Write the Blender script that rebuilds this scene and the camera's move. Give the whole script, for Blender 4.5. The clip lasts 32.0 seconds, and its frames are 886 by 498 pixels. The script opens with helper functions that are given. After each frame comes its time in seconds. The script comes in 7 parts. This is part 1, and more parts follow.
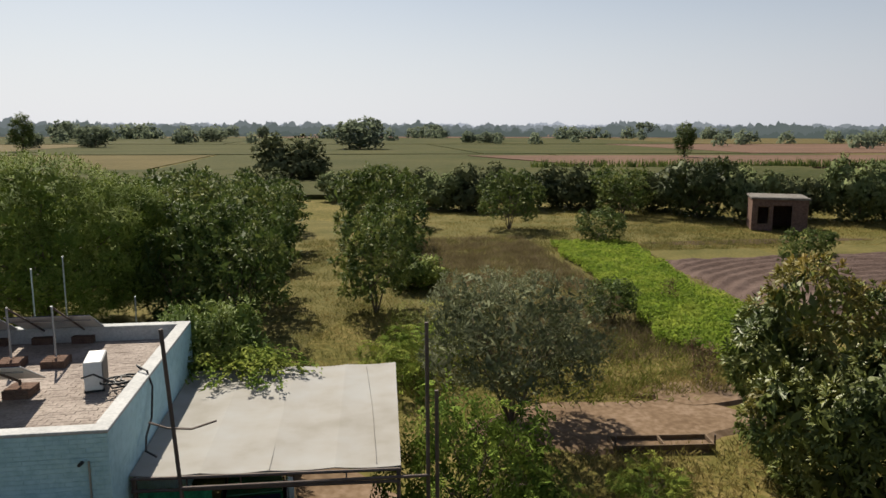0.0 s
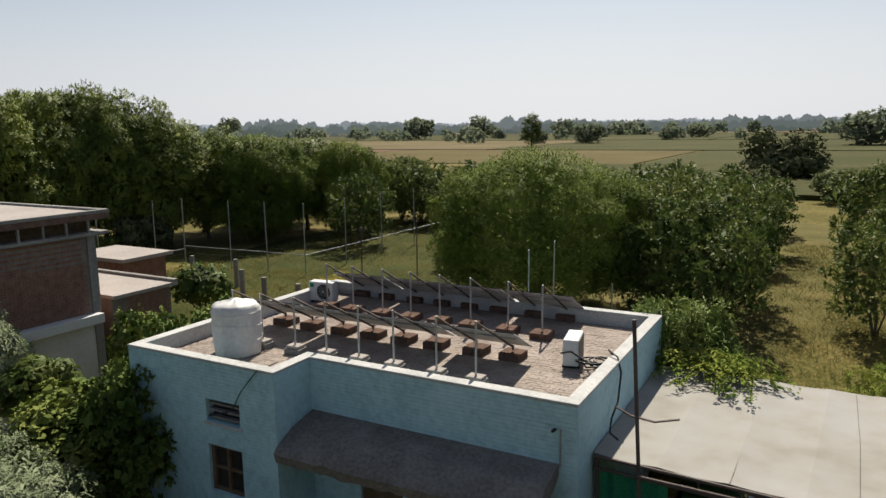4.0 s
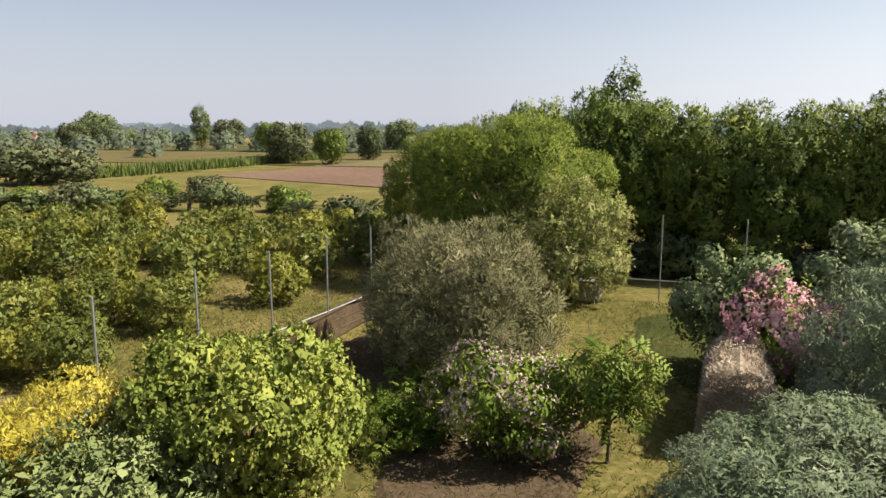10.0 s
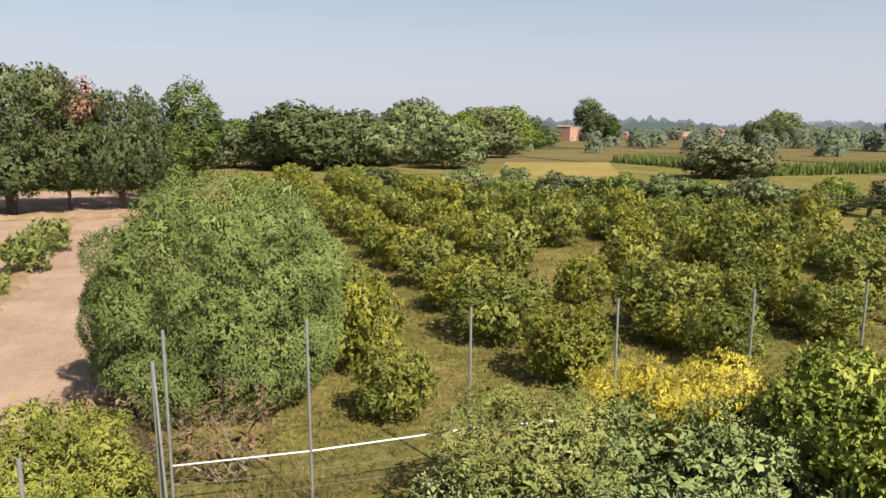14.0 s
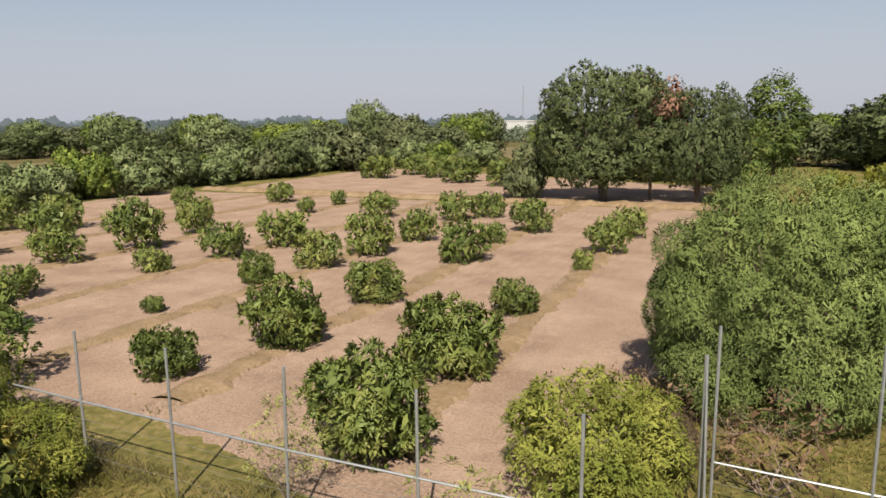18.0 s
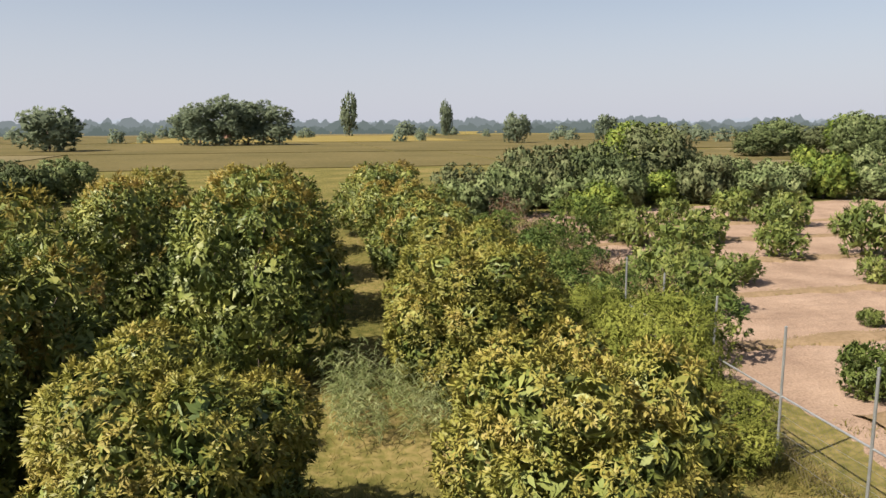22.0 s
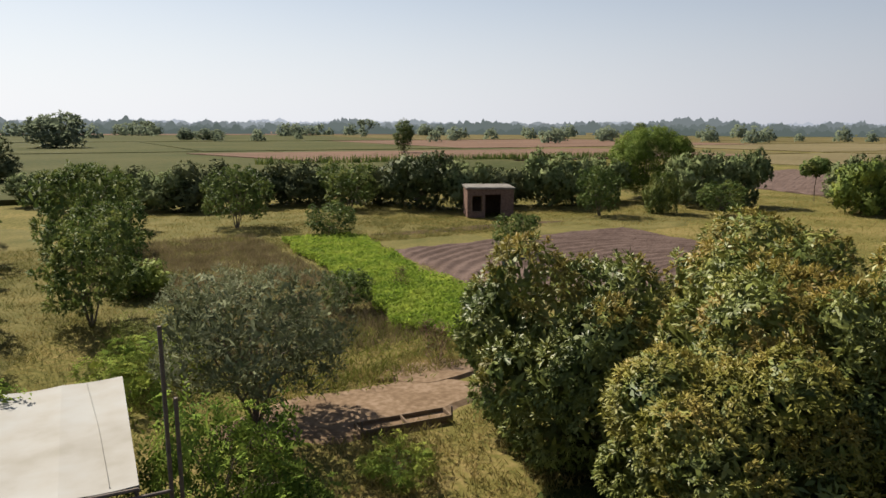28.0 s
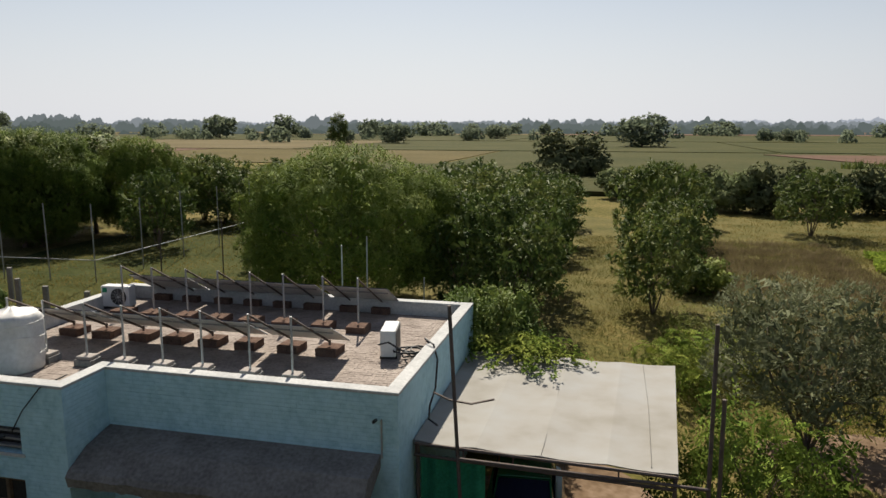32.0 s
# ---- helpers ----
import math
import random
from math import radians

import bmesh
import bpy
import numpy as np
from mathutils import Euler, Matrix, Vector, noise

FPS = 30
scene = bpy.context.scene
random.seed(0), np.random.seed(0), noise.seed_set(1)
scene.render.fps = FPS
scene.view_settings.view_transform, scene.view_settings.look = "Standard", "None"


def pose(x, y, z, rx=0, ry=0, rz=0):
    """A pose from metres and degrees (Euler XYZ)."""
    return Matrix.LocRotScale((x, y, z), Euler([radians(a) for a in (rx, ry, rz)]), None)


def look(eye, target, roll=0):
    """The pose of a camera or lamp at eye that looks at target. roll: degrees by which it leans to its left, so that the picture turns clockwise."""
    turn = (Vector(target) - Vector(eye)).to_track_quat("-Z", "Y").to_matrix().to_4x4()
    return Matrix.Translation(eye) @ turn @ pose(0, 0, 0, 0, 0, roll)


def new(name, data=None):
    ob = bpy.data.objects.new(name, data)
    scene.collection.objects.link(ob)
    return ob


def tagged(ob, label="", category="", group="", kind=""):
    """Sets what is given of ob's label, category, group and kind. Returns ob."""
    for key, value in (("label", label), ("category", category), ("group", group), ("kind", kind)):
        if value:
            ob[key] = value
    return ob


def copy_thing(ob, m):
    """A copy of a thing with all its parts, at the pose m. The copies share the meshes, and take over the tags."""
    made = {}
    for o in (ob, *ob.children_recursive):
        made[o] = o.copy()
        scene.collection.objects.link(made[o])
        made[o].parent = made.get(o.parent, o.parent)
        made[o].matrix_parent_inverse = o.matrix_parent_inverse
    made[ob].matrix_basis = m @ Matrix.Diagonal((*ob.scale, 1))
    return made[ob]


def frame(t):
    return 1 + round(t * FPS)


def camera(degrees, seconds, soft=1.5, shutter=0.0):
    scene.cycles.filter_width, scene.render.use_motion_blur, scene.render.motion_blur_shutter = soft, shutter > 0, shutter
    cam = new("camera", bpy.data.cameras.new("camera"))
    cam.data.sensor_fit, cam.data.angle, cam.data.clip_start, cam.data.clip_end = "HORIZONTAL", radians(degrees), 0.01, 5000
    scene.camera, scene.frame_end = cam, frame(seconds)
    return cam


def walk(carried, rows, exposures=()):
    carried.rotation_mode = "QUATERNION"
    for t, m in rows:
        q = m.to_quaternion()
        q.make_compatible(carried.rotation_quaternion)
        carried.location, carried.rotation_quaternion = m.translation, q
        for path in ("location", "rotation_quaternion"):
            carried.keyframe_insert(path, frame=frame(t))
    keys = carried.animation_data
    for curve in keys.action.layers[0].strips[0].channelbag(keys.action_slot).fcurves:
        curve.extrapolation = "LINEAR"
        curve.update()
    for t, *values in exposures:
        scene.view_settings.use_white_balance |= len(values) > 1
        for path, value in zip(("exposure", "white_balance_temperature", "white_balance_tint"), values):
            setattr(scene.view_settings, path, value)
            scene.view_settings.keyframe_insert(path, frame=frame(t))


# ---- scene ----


def view(t, x, y, z, yaw, pitch, roll):
    return (t, pose(x, y, z, 90 + pitch, 0, yaw) @ pose(0, 0, 0, 0, 0, roll))


cam = camera(63.46, 32.0, soft=1.5)
walk(cam, [
    view(0, 0.003, -0.007, 8.417, -8.25, -9.51, 0.13),
    view(0.5, 0.000, -0.005, 8.421, -7.94, -9.55, 0.06),
    view(1, -0.004, -0.001, 8.425, -2.42, -9.61, -0.03),
    view(1.5, -0.011, 0.006, 8.429, 2.46, -9.66, -0.14),
    view(2, -0.020, 0.015, 8.433, 7.09, -9.69, -0.27),
    view(2.5, -0.031, 0.028, 8.435, 9.57, -9.72, -0.35),
    view(3, -0.043, 0.042, 8.434, 14.08, -9.72, -0.43),
    view(3.5, -0.055, 0.055, 8.431, 20.42, -9.70, -0.56),
    view(4, -0.067, 0.067, 8.426, 28.99, -9.64, -0.81),
    view(4.5, -0.082, 0.074, 8.423, 35.48, -9.59, -0.88),
    view(6.5, -0.189, 0.045, 8.450, 56.36, -9.50, -0.34),
    view(7, -0.187, 0.042, 8.452, 62.56, -9.49, -0.34),
    view(7.5, -0.177, 0.040, 8.453, 68.98, -9.48, -0.28),
    view(8, -0.165, 0.038, 8.454, 75.55, -9.48, -0.19),
    view(8.5, -0.151, 0.037, 8.453, 82.48, -9.47, -0.16),
    view(9, -0.138, 0.037, 8.452, 91.59, -9.47, -0.20),
    view(9.5, -0.126, 0.038, 8.449, 100.01, -9.48, -0.17),
    view(10, -0.115, 0.037, 8.446, 108.97, -9.49, -0.10),
    view(10.5, -0.105, 0.033, 8.442, 115.96, -9.52, -0.05),
    view(11, -0.095, 0.024, 8.437, 122.65, -9.55, -0.04),
    view(11.5, -0.083, 0.009, 8.431, 128.66, -9.58, -0.01),
    view(12, -0.070, -0.008, 8.423, 135.32, -9.61, 0.10),
    view(12.5, -0.055, -0.026, 8.414, 140.98, -9.63, 0.19),
    view(13, -0.038, -0.042, 8.405, 147.21, -9.65, 0.20),
    view(13.5, -0.022, -0.054, 8.398, 153.47, -9.68, 0.23),
    view(14, -0.007, -0.063, 8.392, 159.30, -9.71, 0.27),
    view(14.5, 0.006, -0.072, 8.388, 165.88, -9.73, 0.26),
    view(16.5, 0.031, -0.109, 8.391, 185.45, -10.01, -0.31),
    view(17, 0.032, -0.104, 8.391, 190.96, -10.01, -0.37),
    view(17.5, 0.034, -0.096, 8.391, 196.96, -10.00, -0.39),
    view(18, 0.036, -0.085, 8.390, 203.03, -9.98, -0.39),
    view(18.5, 0.040, -0.072, 8.388, 209.10, -9.95, -0.40),
    view(19, 0.045, -0.059, 8.387, 214.95, -9.93, -0.39),
    view(19.5, 0.050, -0.044, 8.387, 220.39, -9.90, -0.36),
    view(20, 0.054, -0.027, 8.387, 226.82, -9.87, -0.34),
    view(20.5, 0.056, -0.009, 8.389, 234.88, -9.84, -0.32),
    view(21, 0.058, 0.009, 8.391, 242.19, -9.81, -0.31),
    view(21.5, 0.059, 0.026, 8.394, 250.28, -9.78, -0.25),
    view(22, 0.058, 0.039, 8.398, 257.14, -9.75, -0.25),
    view(22.5, 0.057, 0.049, 8.401, 264.02, -9.73, -0.25),
    view(23, 0.055, 0.055, 8.405, 269.76, -9.71, -0.22),
    view(23.5, 0.051, 0.059, 8.407, 275.39, -9.70, -0.17),
    view(24, 0.044, 0.062, 8.406, 281.66, -9.69, -0.12),
    view(24.5, 0.029, 0.066, 8.398, 287.53, -9.69, -0.09),
    view(26.5, -0.101, 0.069, 8.294, 311.35, -9.58, -0.02),
    view(27, -0.113, 0.064, 8.288, 318.72, -9.60, 0.05),
    view(27.5, -0.124, 0.058, 8.285, 324.36, -9.64, 0.19),
    view(28, -0.136, 0.051, 8.282, 330.14, -9.68, 0.22),
    view(28.5, -0.151, 0.046, 8.278, 335.97, -9.70, 0.17),
    view(29, -0.165, 0.046, 8.273, 343.01, -9.71, 0.10),
    view(29.5, -0.178, 0.054, 8.267, 347.55, -9.70, 0.13),
    view(30, -0.188, 0.069, 8.260, 351.75, -9.69, 0.16),
    view(30.5, -0.194, 0.088, 8.253, 356.37, -9.69, 0.15),
    view(31, -0.198, 0.110, 8.247, 363.15, -9.70, 0.10),
    view(31.5, -0.199, 0.130, 8.242, 369.32, -9.72, 0.08),
    view(32, -0.199, 0.148, 8.240, 373.66, -9.73, 0.03),
], exposures=[(0, 0.63), (4.5, 0.63), (7, 0.88), (9, 1.1), (11, 1.27), (14, 1.2), (17, 0.96), (19, 0.88), (21, 1.02), (23, 1.24), (25, 1.26), (27, 1.04), (28.5, 0.79), (32, 0.6)])

# ---- world and sun ----
SUN_WAY = Vector((-0.32, 0.95, 1.05)).normalized()
world = bpy.data.worlds.new("sky")
scene.world = world
world.use_nodes = True
wn = world.node_tree.nodes
sky = wn.new("ShaderNodeTexSky")
sky.sky_type = "NISHITA"
sky.sun_disc = False
sky.sun_elevation = math.asin(SUN_WAY.z)
sky.sun_rotation = math.atan2(SUN_WAY.x, SUN_WAY.y)
sky.air_density, sky.dust_density, sky.ozone_density = 1.0, 1.0, 0.6
# white haze, thick towards the horizon and thinner overhead
haze = wn.new("ShaderNodeMix")
haze.data_type = "RGBA"
toward = wn.new("ShaderNodeVectorMath")
toward.operation = "DOT_PRODUCT"
toward.inputs[1].default_value = Vector((SUN_WAY.x, SUN_WAY.y, 0)).normalized()
glow = wn.new("ShaderNodeMapRange")
for k, v in ((1, 0.0), (2, 1.0), (3, 0.0), (4, 1.0)):
    glow.inputs[k].default_value = v
veil = wn.new("ShaderNodeMix")
veil.data_type = "RGBA"
veil.inputs[6].default_value, veil.inputs[7].default_value = (5.5, 5.65, 6.5, 1), (10.3, 10.6, 11.3, 1)
way = wn.new("ShaderNodeTexCoord")
split = wn.new("ShaderNodeSeparateXYZ")
thin = wn.new("ShaderNodeMapRange")
thin.interpolation_type = "SMOOTHSTEP"
for k, v in ((1, -0.02), (2, 0.3), (3, 0.9), (4, 0.2)):
    thin.inputs[k].default_value = v
world.node_tree.links.new(way.outputs["Generated"], split.inputs[0])
world.node_tree.links.new(split.outputs["Z"], thin.inputs[0])
world.node_tree.links.new(way.outputs["Generated"], toward.inputs[0])
world.node_tree.links.new(toward.outputs["Value"], glow.inputs[0])
world.node_tree.links.new(glow.outputs[0], veil.inputs[0])
world.node_tree.links.new(veil.outputs[2], haze.inputs[7])
world.node_tree.links.new(thin.outputs[0], haze.inputs[0])
world.node_tree.links.new(sky.outputs[0], haze.inputs[6])
wn["Background"].inputs["Strength"].default_value = 0.05
world.node_tree.links.new(haze.outputs[2], wn["Background"].inputs["Color"])
sun = new("sun", bpy.data.lights.new("sun", "SUN"))
sun.data.energy, sun.data.angle, sun.data.color = 5.0, radians(0.6), (1.0, 0.91, 0.77)
sun.matrix_world = look(SUN_WAY * 100, (0, 0, 0))

# ---- materials ----


def mat(name, a, b, scale=1.0, rough=0.9, metal=0.0, fine=12.0, bump=0.2, c=None, dist=0.02, spec=0.3):
    """A surface of colours a and b (and worn patches c), mixed at two scales, with a fine relief."""
    m = bpy.data.materials.new(name)
    m.use_nodes = True
    nt, nodes = m.node_tree, m.node_tree.nodes
    p = nodes["Principled BSDF"]
    geo = nodes.new("ShaderNodeNewGeometry")
    n1 = nodes.new("ShaderNodeTexNoise")
    n1.inputs["Scale"].default_value, n1.inputs["Detail"].default_value = scale, 5
    n2 = nodes.new("ShaderNodeTexNoise")
    n2.inputs["Scale"].default_value, n2.inputs["Detail"].default_value = scale * fine, 4
    for n in (n1, n2):
        nt.links.new(geo.outputs["Position"], n.inputs["Vector"])
    add = nodes.new("ShaderNodeMath")
    add.operation = "MULTIPLY_ADD"
    add.inputs[1].default_value = 0.5
    half = nodes.new("ShaderNodeMath")
    half.operation = "MULTIPLY"
    half.inputs[1].default_value = 0.5
    nt.links.new(n2.outputs[0], half.inputs[0])
    nt.links.new(n1.outputs[0], add.inputs[0])
    nt.links.new(half.outputs[0], add.inputs[2])
    ramp = nodes.new("ShaderNodeValToRGB")
    ramp.color_ramp.elements[0].position, ramp.color_ramp.elements[1].position = 0.36, 0.64
    ramp.color_ramp.elements[0].color, ramp.color_ramp.elements[1].color = (*a, 1), (*b, 1)
    if c:
        e = ramp.color_ramp.elements.new(0.5)
        e.color = (*c, 1)
    nt.links.new(add.outputs[0], ramp.inputs[0])
    nt.links.new(ramp.outputs[0], p.inputs["Base Color"])
    p.inputs["Roughness"].default_value, p.inputs["Metallic"].default_value = rough, metal
    p.inputs["Specular IOR Level"].default_value = spec
    if bump:
        bn = nodes.new("ShaderNodeBump")
        bn.inputs["Strength"].default_value, bn.inputs["Distance"].default_value = bump, dist
        nt.links.new(n2.outputs[0], bn.inputs["Height"])
        nt.links.new(bn.outputs[0], p.inputs["Normal"])
    return m


def leaf_mat(name, a, b, c, through_light=0.12, rough=0.7, spec=0.06):
    """Leaves: each one takes its own tone between a, b and c, and branches differ a little."""
    m = bpy.data.materials.new(name)
    m.use_nodes = True
    nt, nodes = m.node_tree, m.node_tree.nodes
    p = nodes["Principled BSDF"]
    geo = nodes.new("ShaderNodeNewGeometry")
    noi = nodes.new("ShaderNodeTexNoise")
    noi.inputs["Scale"].default_value, noi.inputs["Detail"].default_value = 0.9, 2
    nt.links.new(geo.outputs["Position"], noi.inputs["Vector"])
    mix = nodes.new("ShaderNodeMath")
    mix.operation = "MULTIPLY_ADD"
    mix.inputs[1].default_value = 0.24
    sub = nodes.new("ShaderNodeMath")
    sub.operation = "MULTIPLY_ADD"
    sub.inputs[1].default_value, sub.inputs[2].default_value = 1.7, -0.48
    nt.links.new(noi.outputs[0], sub.inputs[0])
    nt.links.new(geo.outputs["Random Per Island"], mix.inputs[0])
    nt.links.new(sub.outputs[0], mix.inputs[2])
    own = nodes.new("ShaderNodeObjectInfo")
    tone = nodes.new("ShaderNodeMath")
    tone.operation = "MULTIPLY_ADD"
    tone.inputs[1].default_value = 0.24
    shift = nodes.new("ShaderNodeMath")
    shift.operation = "SUBTRACT"
    shift.inputs[1].default_value = 0.12
    nt.links.new(own.outputs["Random"], tone.inputs[0])
    nt.links.new(mix.outputs[0], shift.inputs[0])
    nt.links.new(shift.outputs[0], tone.inputs[2])
    mix = tone
    ramp = nodes.new("ShaderNodeValToRGB")
    el = ramp.color_ramp.elements
    el[0].position, el[1].position = 0.1, 0.95
    el[0].color, el[1].color = (*a, 1), (*c, 1)
    e = el.new(0.5)
    e.color = (*b, 1)
    nt.links.new(mix.outputs[0], ramp.inputs[0])
    nt.links.new(ramp.outputs[0], p.inputs["Base Color"])
    p.inputs["Roughness"].default_value = rough
    p.inputs["Specular IOR Level"].default_value = spec
    tr = nodes.new("ShaderNodeBsdfTranslucent")
    nt.links.new(ramp.outputs[0], tr.inputs["Color"])
    ms = nodes.new("ShaderNodeMixShader")
    ms.inputs[0].default_value = through_light
    nt.links.new(p.outputs[0], ms.inputs[1])
    nt.links.new(tr.outputs[0], ms.inputs[2])
    nt.links.new(ms.outputs[0], nodes["Material Output"].inputs["Surface"])
    return m


GRASS = mat("grass_ground", (0.0596, 0.0606, 0.0166), (0.191, 0.147, 0.0602), 0.16, fine=22, bump=0.7, c=(0.114, 0.101, 0.0316), dist=0.08, spec=0.03)
SOIL = mat("dry_soil", (0.18, 0.123, 0.0915), (0.305, 0.22, 0.166), 0.35, fine=36, bump=1.0, c=(0.25, 0.176, 0.13), dist=0.05, spec=0.03)
SOIL_BAND = mat("straw_covered_soil", (0.145, 0.102, 0.0579), (0.24, 0.169, 0.108), 0.7, fine=10, bump=0.6, dist=0.05, spec=0.03)
PLOUGHED = mat("ploughed_soil", (0.0712, 0.049, 0.0407), (0.128, 0.0922, 0.079), 0.5, fine=14, bump=0.8, dist=0.06, spec=0.03)
DIRT = mat("trodden_dirt", (0.113, 0.0756, 0.0477), (0.224, 0.162, 0.115), 0.5, fine=10, bump=0.5, c=(0.162, 0.113, 0.073), dist=0.03, spec=0.03)
# earth brown, darkened further so that it carries shade in the colour
DARK_EARTH = mat("shade_darkened_earth", (0.0427, 0.03, 0.02), (0.0997, 0.072, 0.045), 0.5, fine=14, bump=0.6, spec=0.03)
# green grass, its colour darkened to stand for backlit and tree-shaded ground
MEADOW = mat("green_meadow_with_shade", (0.0255, 0.0357, 0.0102), (0.0723, 0.0706, 0.0238), 0.25, fine=16, bump=0.7, c=(0.045, 0.0527, 0.0161), dist=0.08, spec=0.03)
CROP_FAR = mat("far_crop", (0.0404, 0.0484, 0.0176), (0.0806, 0.077, 0.0323), 0.03, fine=25, bump=0.5, dist=0.2, spec=0.03)
CROP_PALE = mat("pale_stubble_crop", (0.0764, 0.0659, 0.0268), (0.127, 0.102, 0.0461), 0.03, fine=25, bump=0.4, dist=0.2, spec=0.03)
# darker than RED_BRICK: backlit shade of the shed, also weathered roof edge
SHED_BRICK = mat("weathered_backlit_brick", (0.095, 0.06, 0.048), (0.19, 0.125, 0.1), 5.0, fine=8, bump=0.4, spec=0.05)
DRY_GRASS = mat("dry_grass_track", (0.0725, 0.0738, 0.0246), (0.15, 0.125, 0.0493), 0.4, fine=12, bump=0.5, dist=0.05, spec=0.03)
CROP_DRY = mat("far_dry_field", (0.105, 0.0863, 0.045), (0.158, 0.131, 0.0713), 0.03, fine=25, bump=0.3, dist=0.2, spec=0.03)
CROP_YELLOW = mat("ripe_crop", (0.152, 0.121, 0.0378), (0.214, 0.166, 0.0594), 0.05, fine=25, bump=0.4, dist=0.1, spec=0.03)
SOIL_FAR = mat("far_bare_field", (0.103, 0.0663, 0.0478), (0.161, 0.104, 0.0752), 0.03, fine=25, bump=0.3, dist=0.2, spec=0.03)
BARK = mat("bark", (0.075, 0.0562, 0.0413), (0.173, 0.135, 0.105), 3, fine=9, bump=0.7)
TWIG = mat("dry_twig", (0.143, 0.0975, 0.075), (0.247, 0.188, 0.15), 3, fine=9, bump=0.3)
STEEL = mat("galvanised_steel", (0.277, 0.284, 0.29), (0.396, 0.403, 0.409), 5, rough=0.5, metal=0.7, bump=0.1)
RUSTY = mat("dark_rusty_steel", (0.0675, 0.0562, 0.0525), (0.135, 0.105, 0.09), 5, rough=0.7, metal=0.3, bump=0.2)
BLUE_WALL = mat("pale_blue_limewash", (0.304, 0.489, 0.543), (0.446, 0.655, 0.711), 0.9, fine=9, bump=0.25, c=(0.388, 0.59, 0.645))


def coursed(m, row=0.078, long=0.235, deep=0.008):
    """Adds the relief of painted brick courses to a wall material; x and y both run along the courses."""
    nt, nodes = m.node_tree, m.node_tree.nodes
    geo = nodes.new("ShaderNodeNewGeometry")
    split_ = nodes.new("ShaderNodeSeparateXYZ")
    along = nodes.new("ShaderNodeMath")
    lay = nodes.new("ShaderNodeCombineXYZ")
    brick = nodes.new("ShaderNodeTexBrick")
    brick.inputs["Color1"].default_value, brick.inputs["Color2"].default_value, brick.inputs["Mortar"].default_value = (1, 1, 1, 1), (0.75, 0.75, 0.75, 1), (0, 0, 0, 1)
    brick.inputs["Scale"].default_value, brick.inputs["Mortar Size"].default_value = 1.0, 0.009
    brick.inputs["Mortar Smooth"].default_value = 0.4
    brick.inputs["Brick Width"].default_value, brick.inputs["Row Height"].default_value = long, row
    nt.links.new(geo.outputs["Position"], split_.inputs[0])
    nt.links.new(split_.outputs["X"], along.inputs[0])
    nt.links.new(split_.outputs["Y"], along.inputs[1])
    nt.links.new(along.outputs[0], lay.inputs["X"])
    nt.links.new(split_.outputs["Z"], lay.inputs["Y"])
    nt.links.new(lay.outputs[0], brick.inputs["Vector"])
    rough = nodes["Bump"]
    over = nodes.new("ShaderNodeBump")
    over.inputs["Strength"].default_value, over.inputs["Distance"].default_value = 1.0, deep
    nt.links.new(brick.outputs["Color"], over.inputs["Height"])
    nt.links.new(rough.outputs[0], over.inputs["Normal"])
    nt.links.new(over.outputs[0], nodes["Principled BSDF"].inputs["Normal"])


coursed(BLUE_WALL)
WHITE_WALL = mat("whitewashed_coping", (0.332, 0.338, 0.332), (0.497, 0.497, 0.484), 1.5, fine=12, bump=0.3)
ROOF_BRICK = mat("roof_brick", (0.177, 0.143, 0.121), (0.333, 0.284, 0.246), 2.2, fine=9, bump=0.4)
CONCRETE = mat("grey_concrete", (0.165, 0.158, 0.15), (0.27, 0.262, 0.247), 1.2, fine=12, bump=0.3)
ROOF_SLAB = mat("pale_roof_slab", (0.254, 0.23, 0.209), (0.351, 0.319, 0.297), 0.7, fine=14, bump=0.2)
RED_BRICK = mat("red_brick", (0.152, 0.0782, 0.057), (0.288, 0.166, 0.124), 5.0, fine=8, bump=0.4, spec=0.05)
FOOT_BRICK = mat("weathered_footing_brick", (0.085, 0.055, 0.043), (0.16, 0.105, 0.08), 5.0, fine=8, bump=0.4, spec=0.05)
MORTAR = mat("mortar", (0.15, 0.124, 0.109), (0.225, 0.188, 0.165), 4, fine=6, bump=0.4)
CANVAS = mat("bleached_canopy_sheet", (0.236, 0.223, 0.194), (0.302, 0.301, 0.288), 0.3, fine=5, bump=0.05, c=(0.282, 0.272, 0.249), rough=0.8, spec=0.1)
OLD_SLAB = mat("old_dark_concrete", (0.119, 0.108, 0.096), (0.224, 0.21, 0.192), 1.6, fine=9, bump=0.4, spec=0.05)
GREEN_CLOTH = mat("green_shade_net", (0.01, 0.12, 0.06), (0.025, 0.22, 0.12), 2, fine=12, bump=0.3)
TANK_PLASTIC = mat("white_tank_plastic", (0.495, 0.488, 0.473), (0.63, 0.622, 0.608), 1.5, fine=8, bump=0.15, rough=0.5)
AC_WHITE = mat("white_enamel", (0.525, 0.525, 0.517), (0.615, 0.615, 0.6), 3, rough=0.45, bump=0.05)
BLACK = mat("black_plastic", (0.012, 0.012, 0.013), (0.03, 0.03, 0.03), 6, rough=0.5, bump=0.1)
PANEL_BACK = mat("white_panel_back", (0.495, 0.488, 0.473), (0.6, 0.593, 0.578), 1.5, rough=0.5, bump=0.1)
PANEL_GLASS = mat("dark_blue_cells", (0.008, 0.012, 0.035), (0.015, 0.02, 0.05), 4, rough=0.15, bump=0.0, spec=0.5)
WOOD = mat("weathered_wood", (0.0975, 0.0638, 0.0375), (0.18, 0.128, 0.0825), 3, fine=12, bump=0.4)
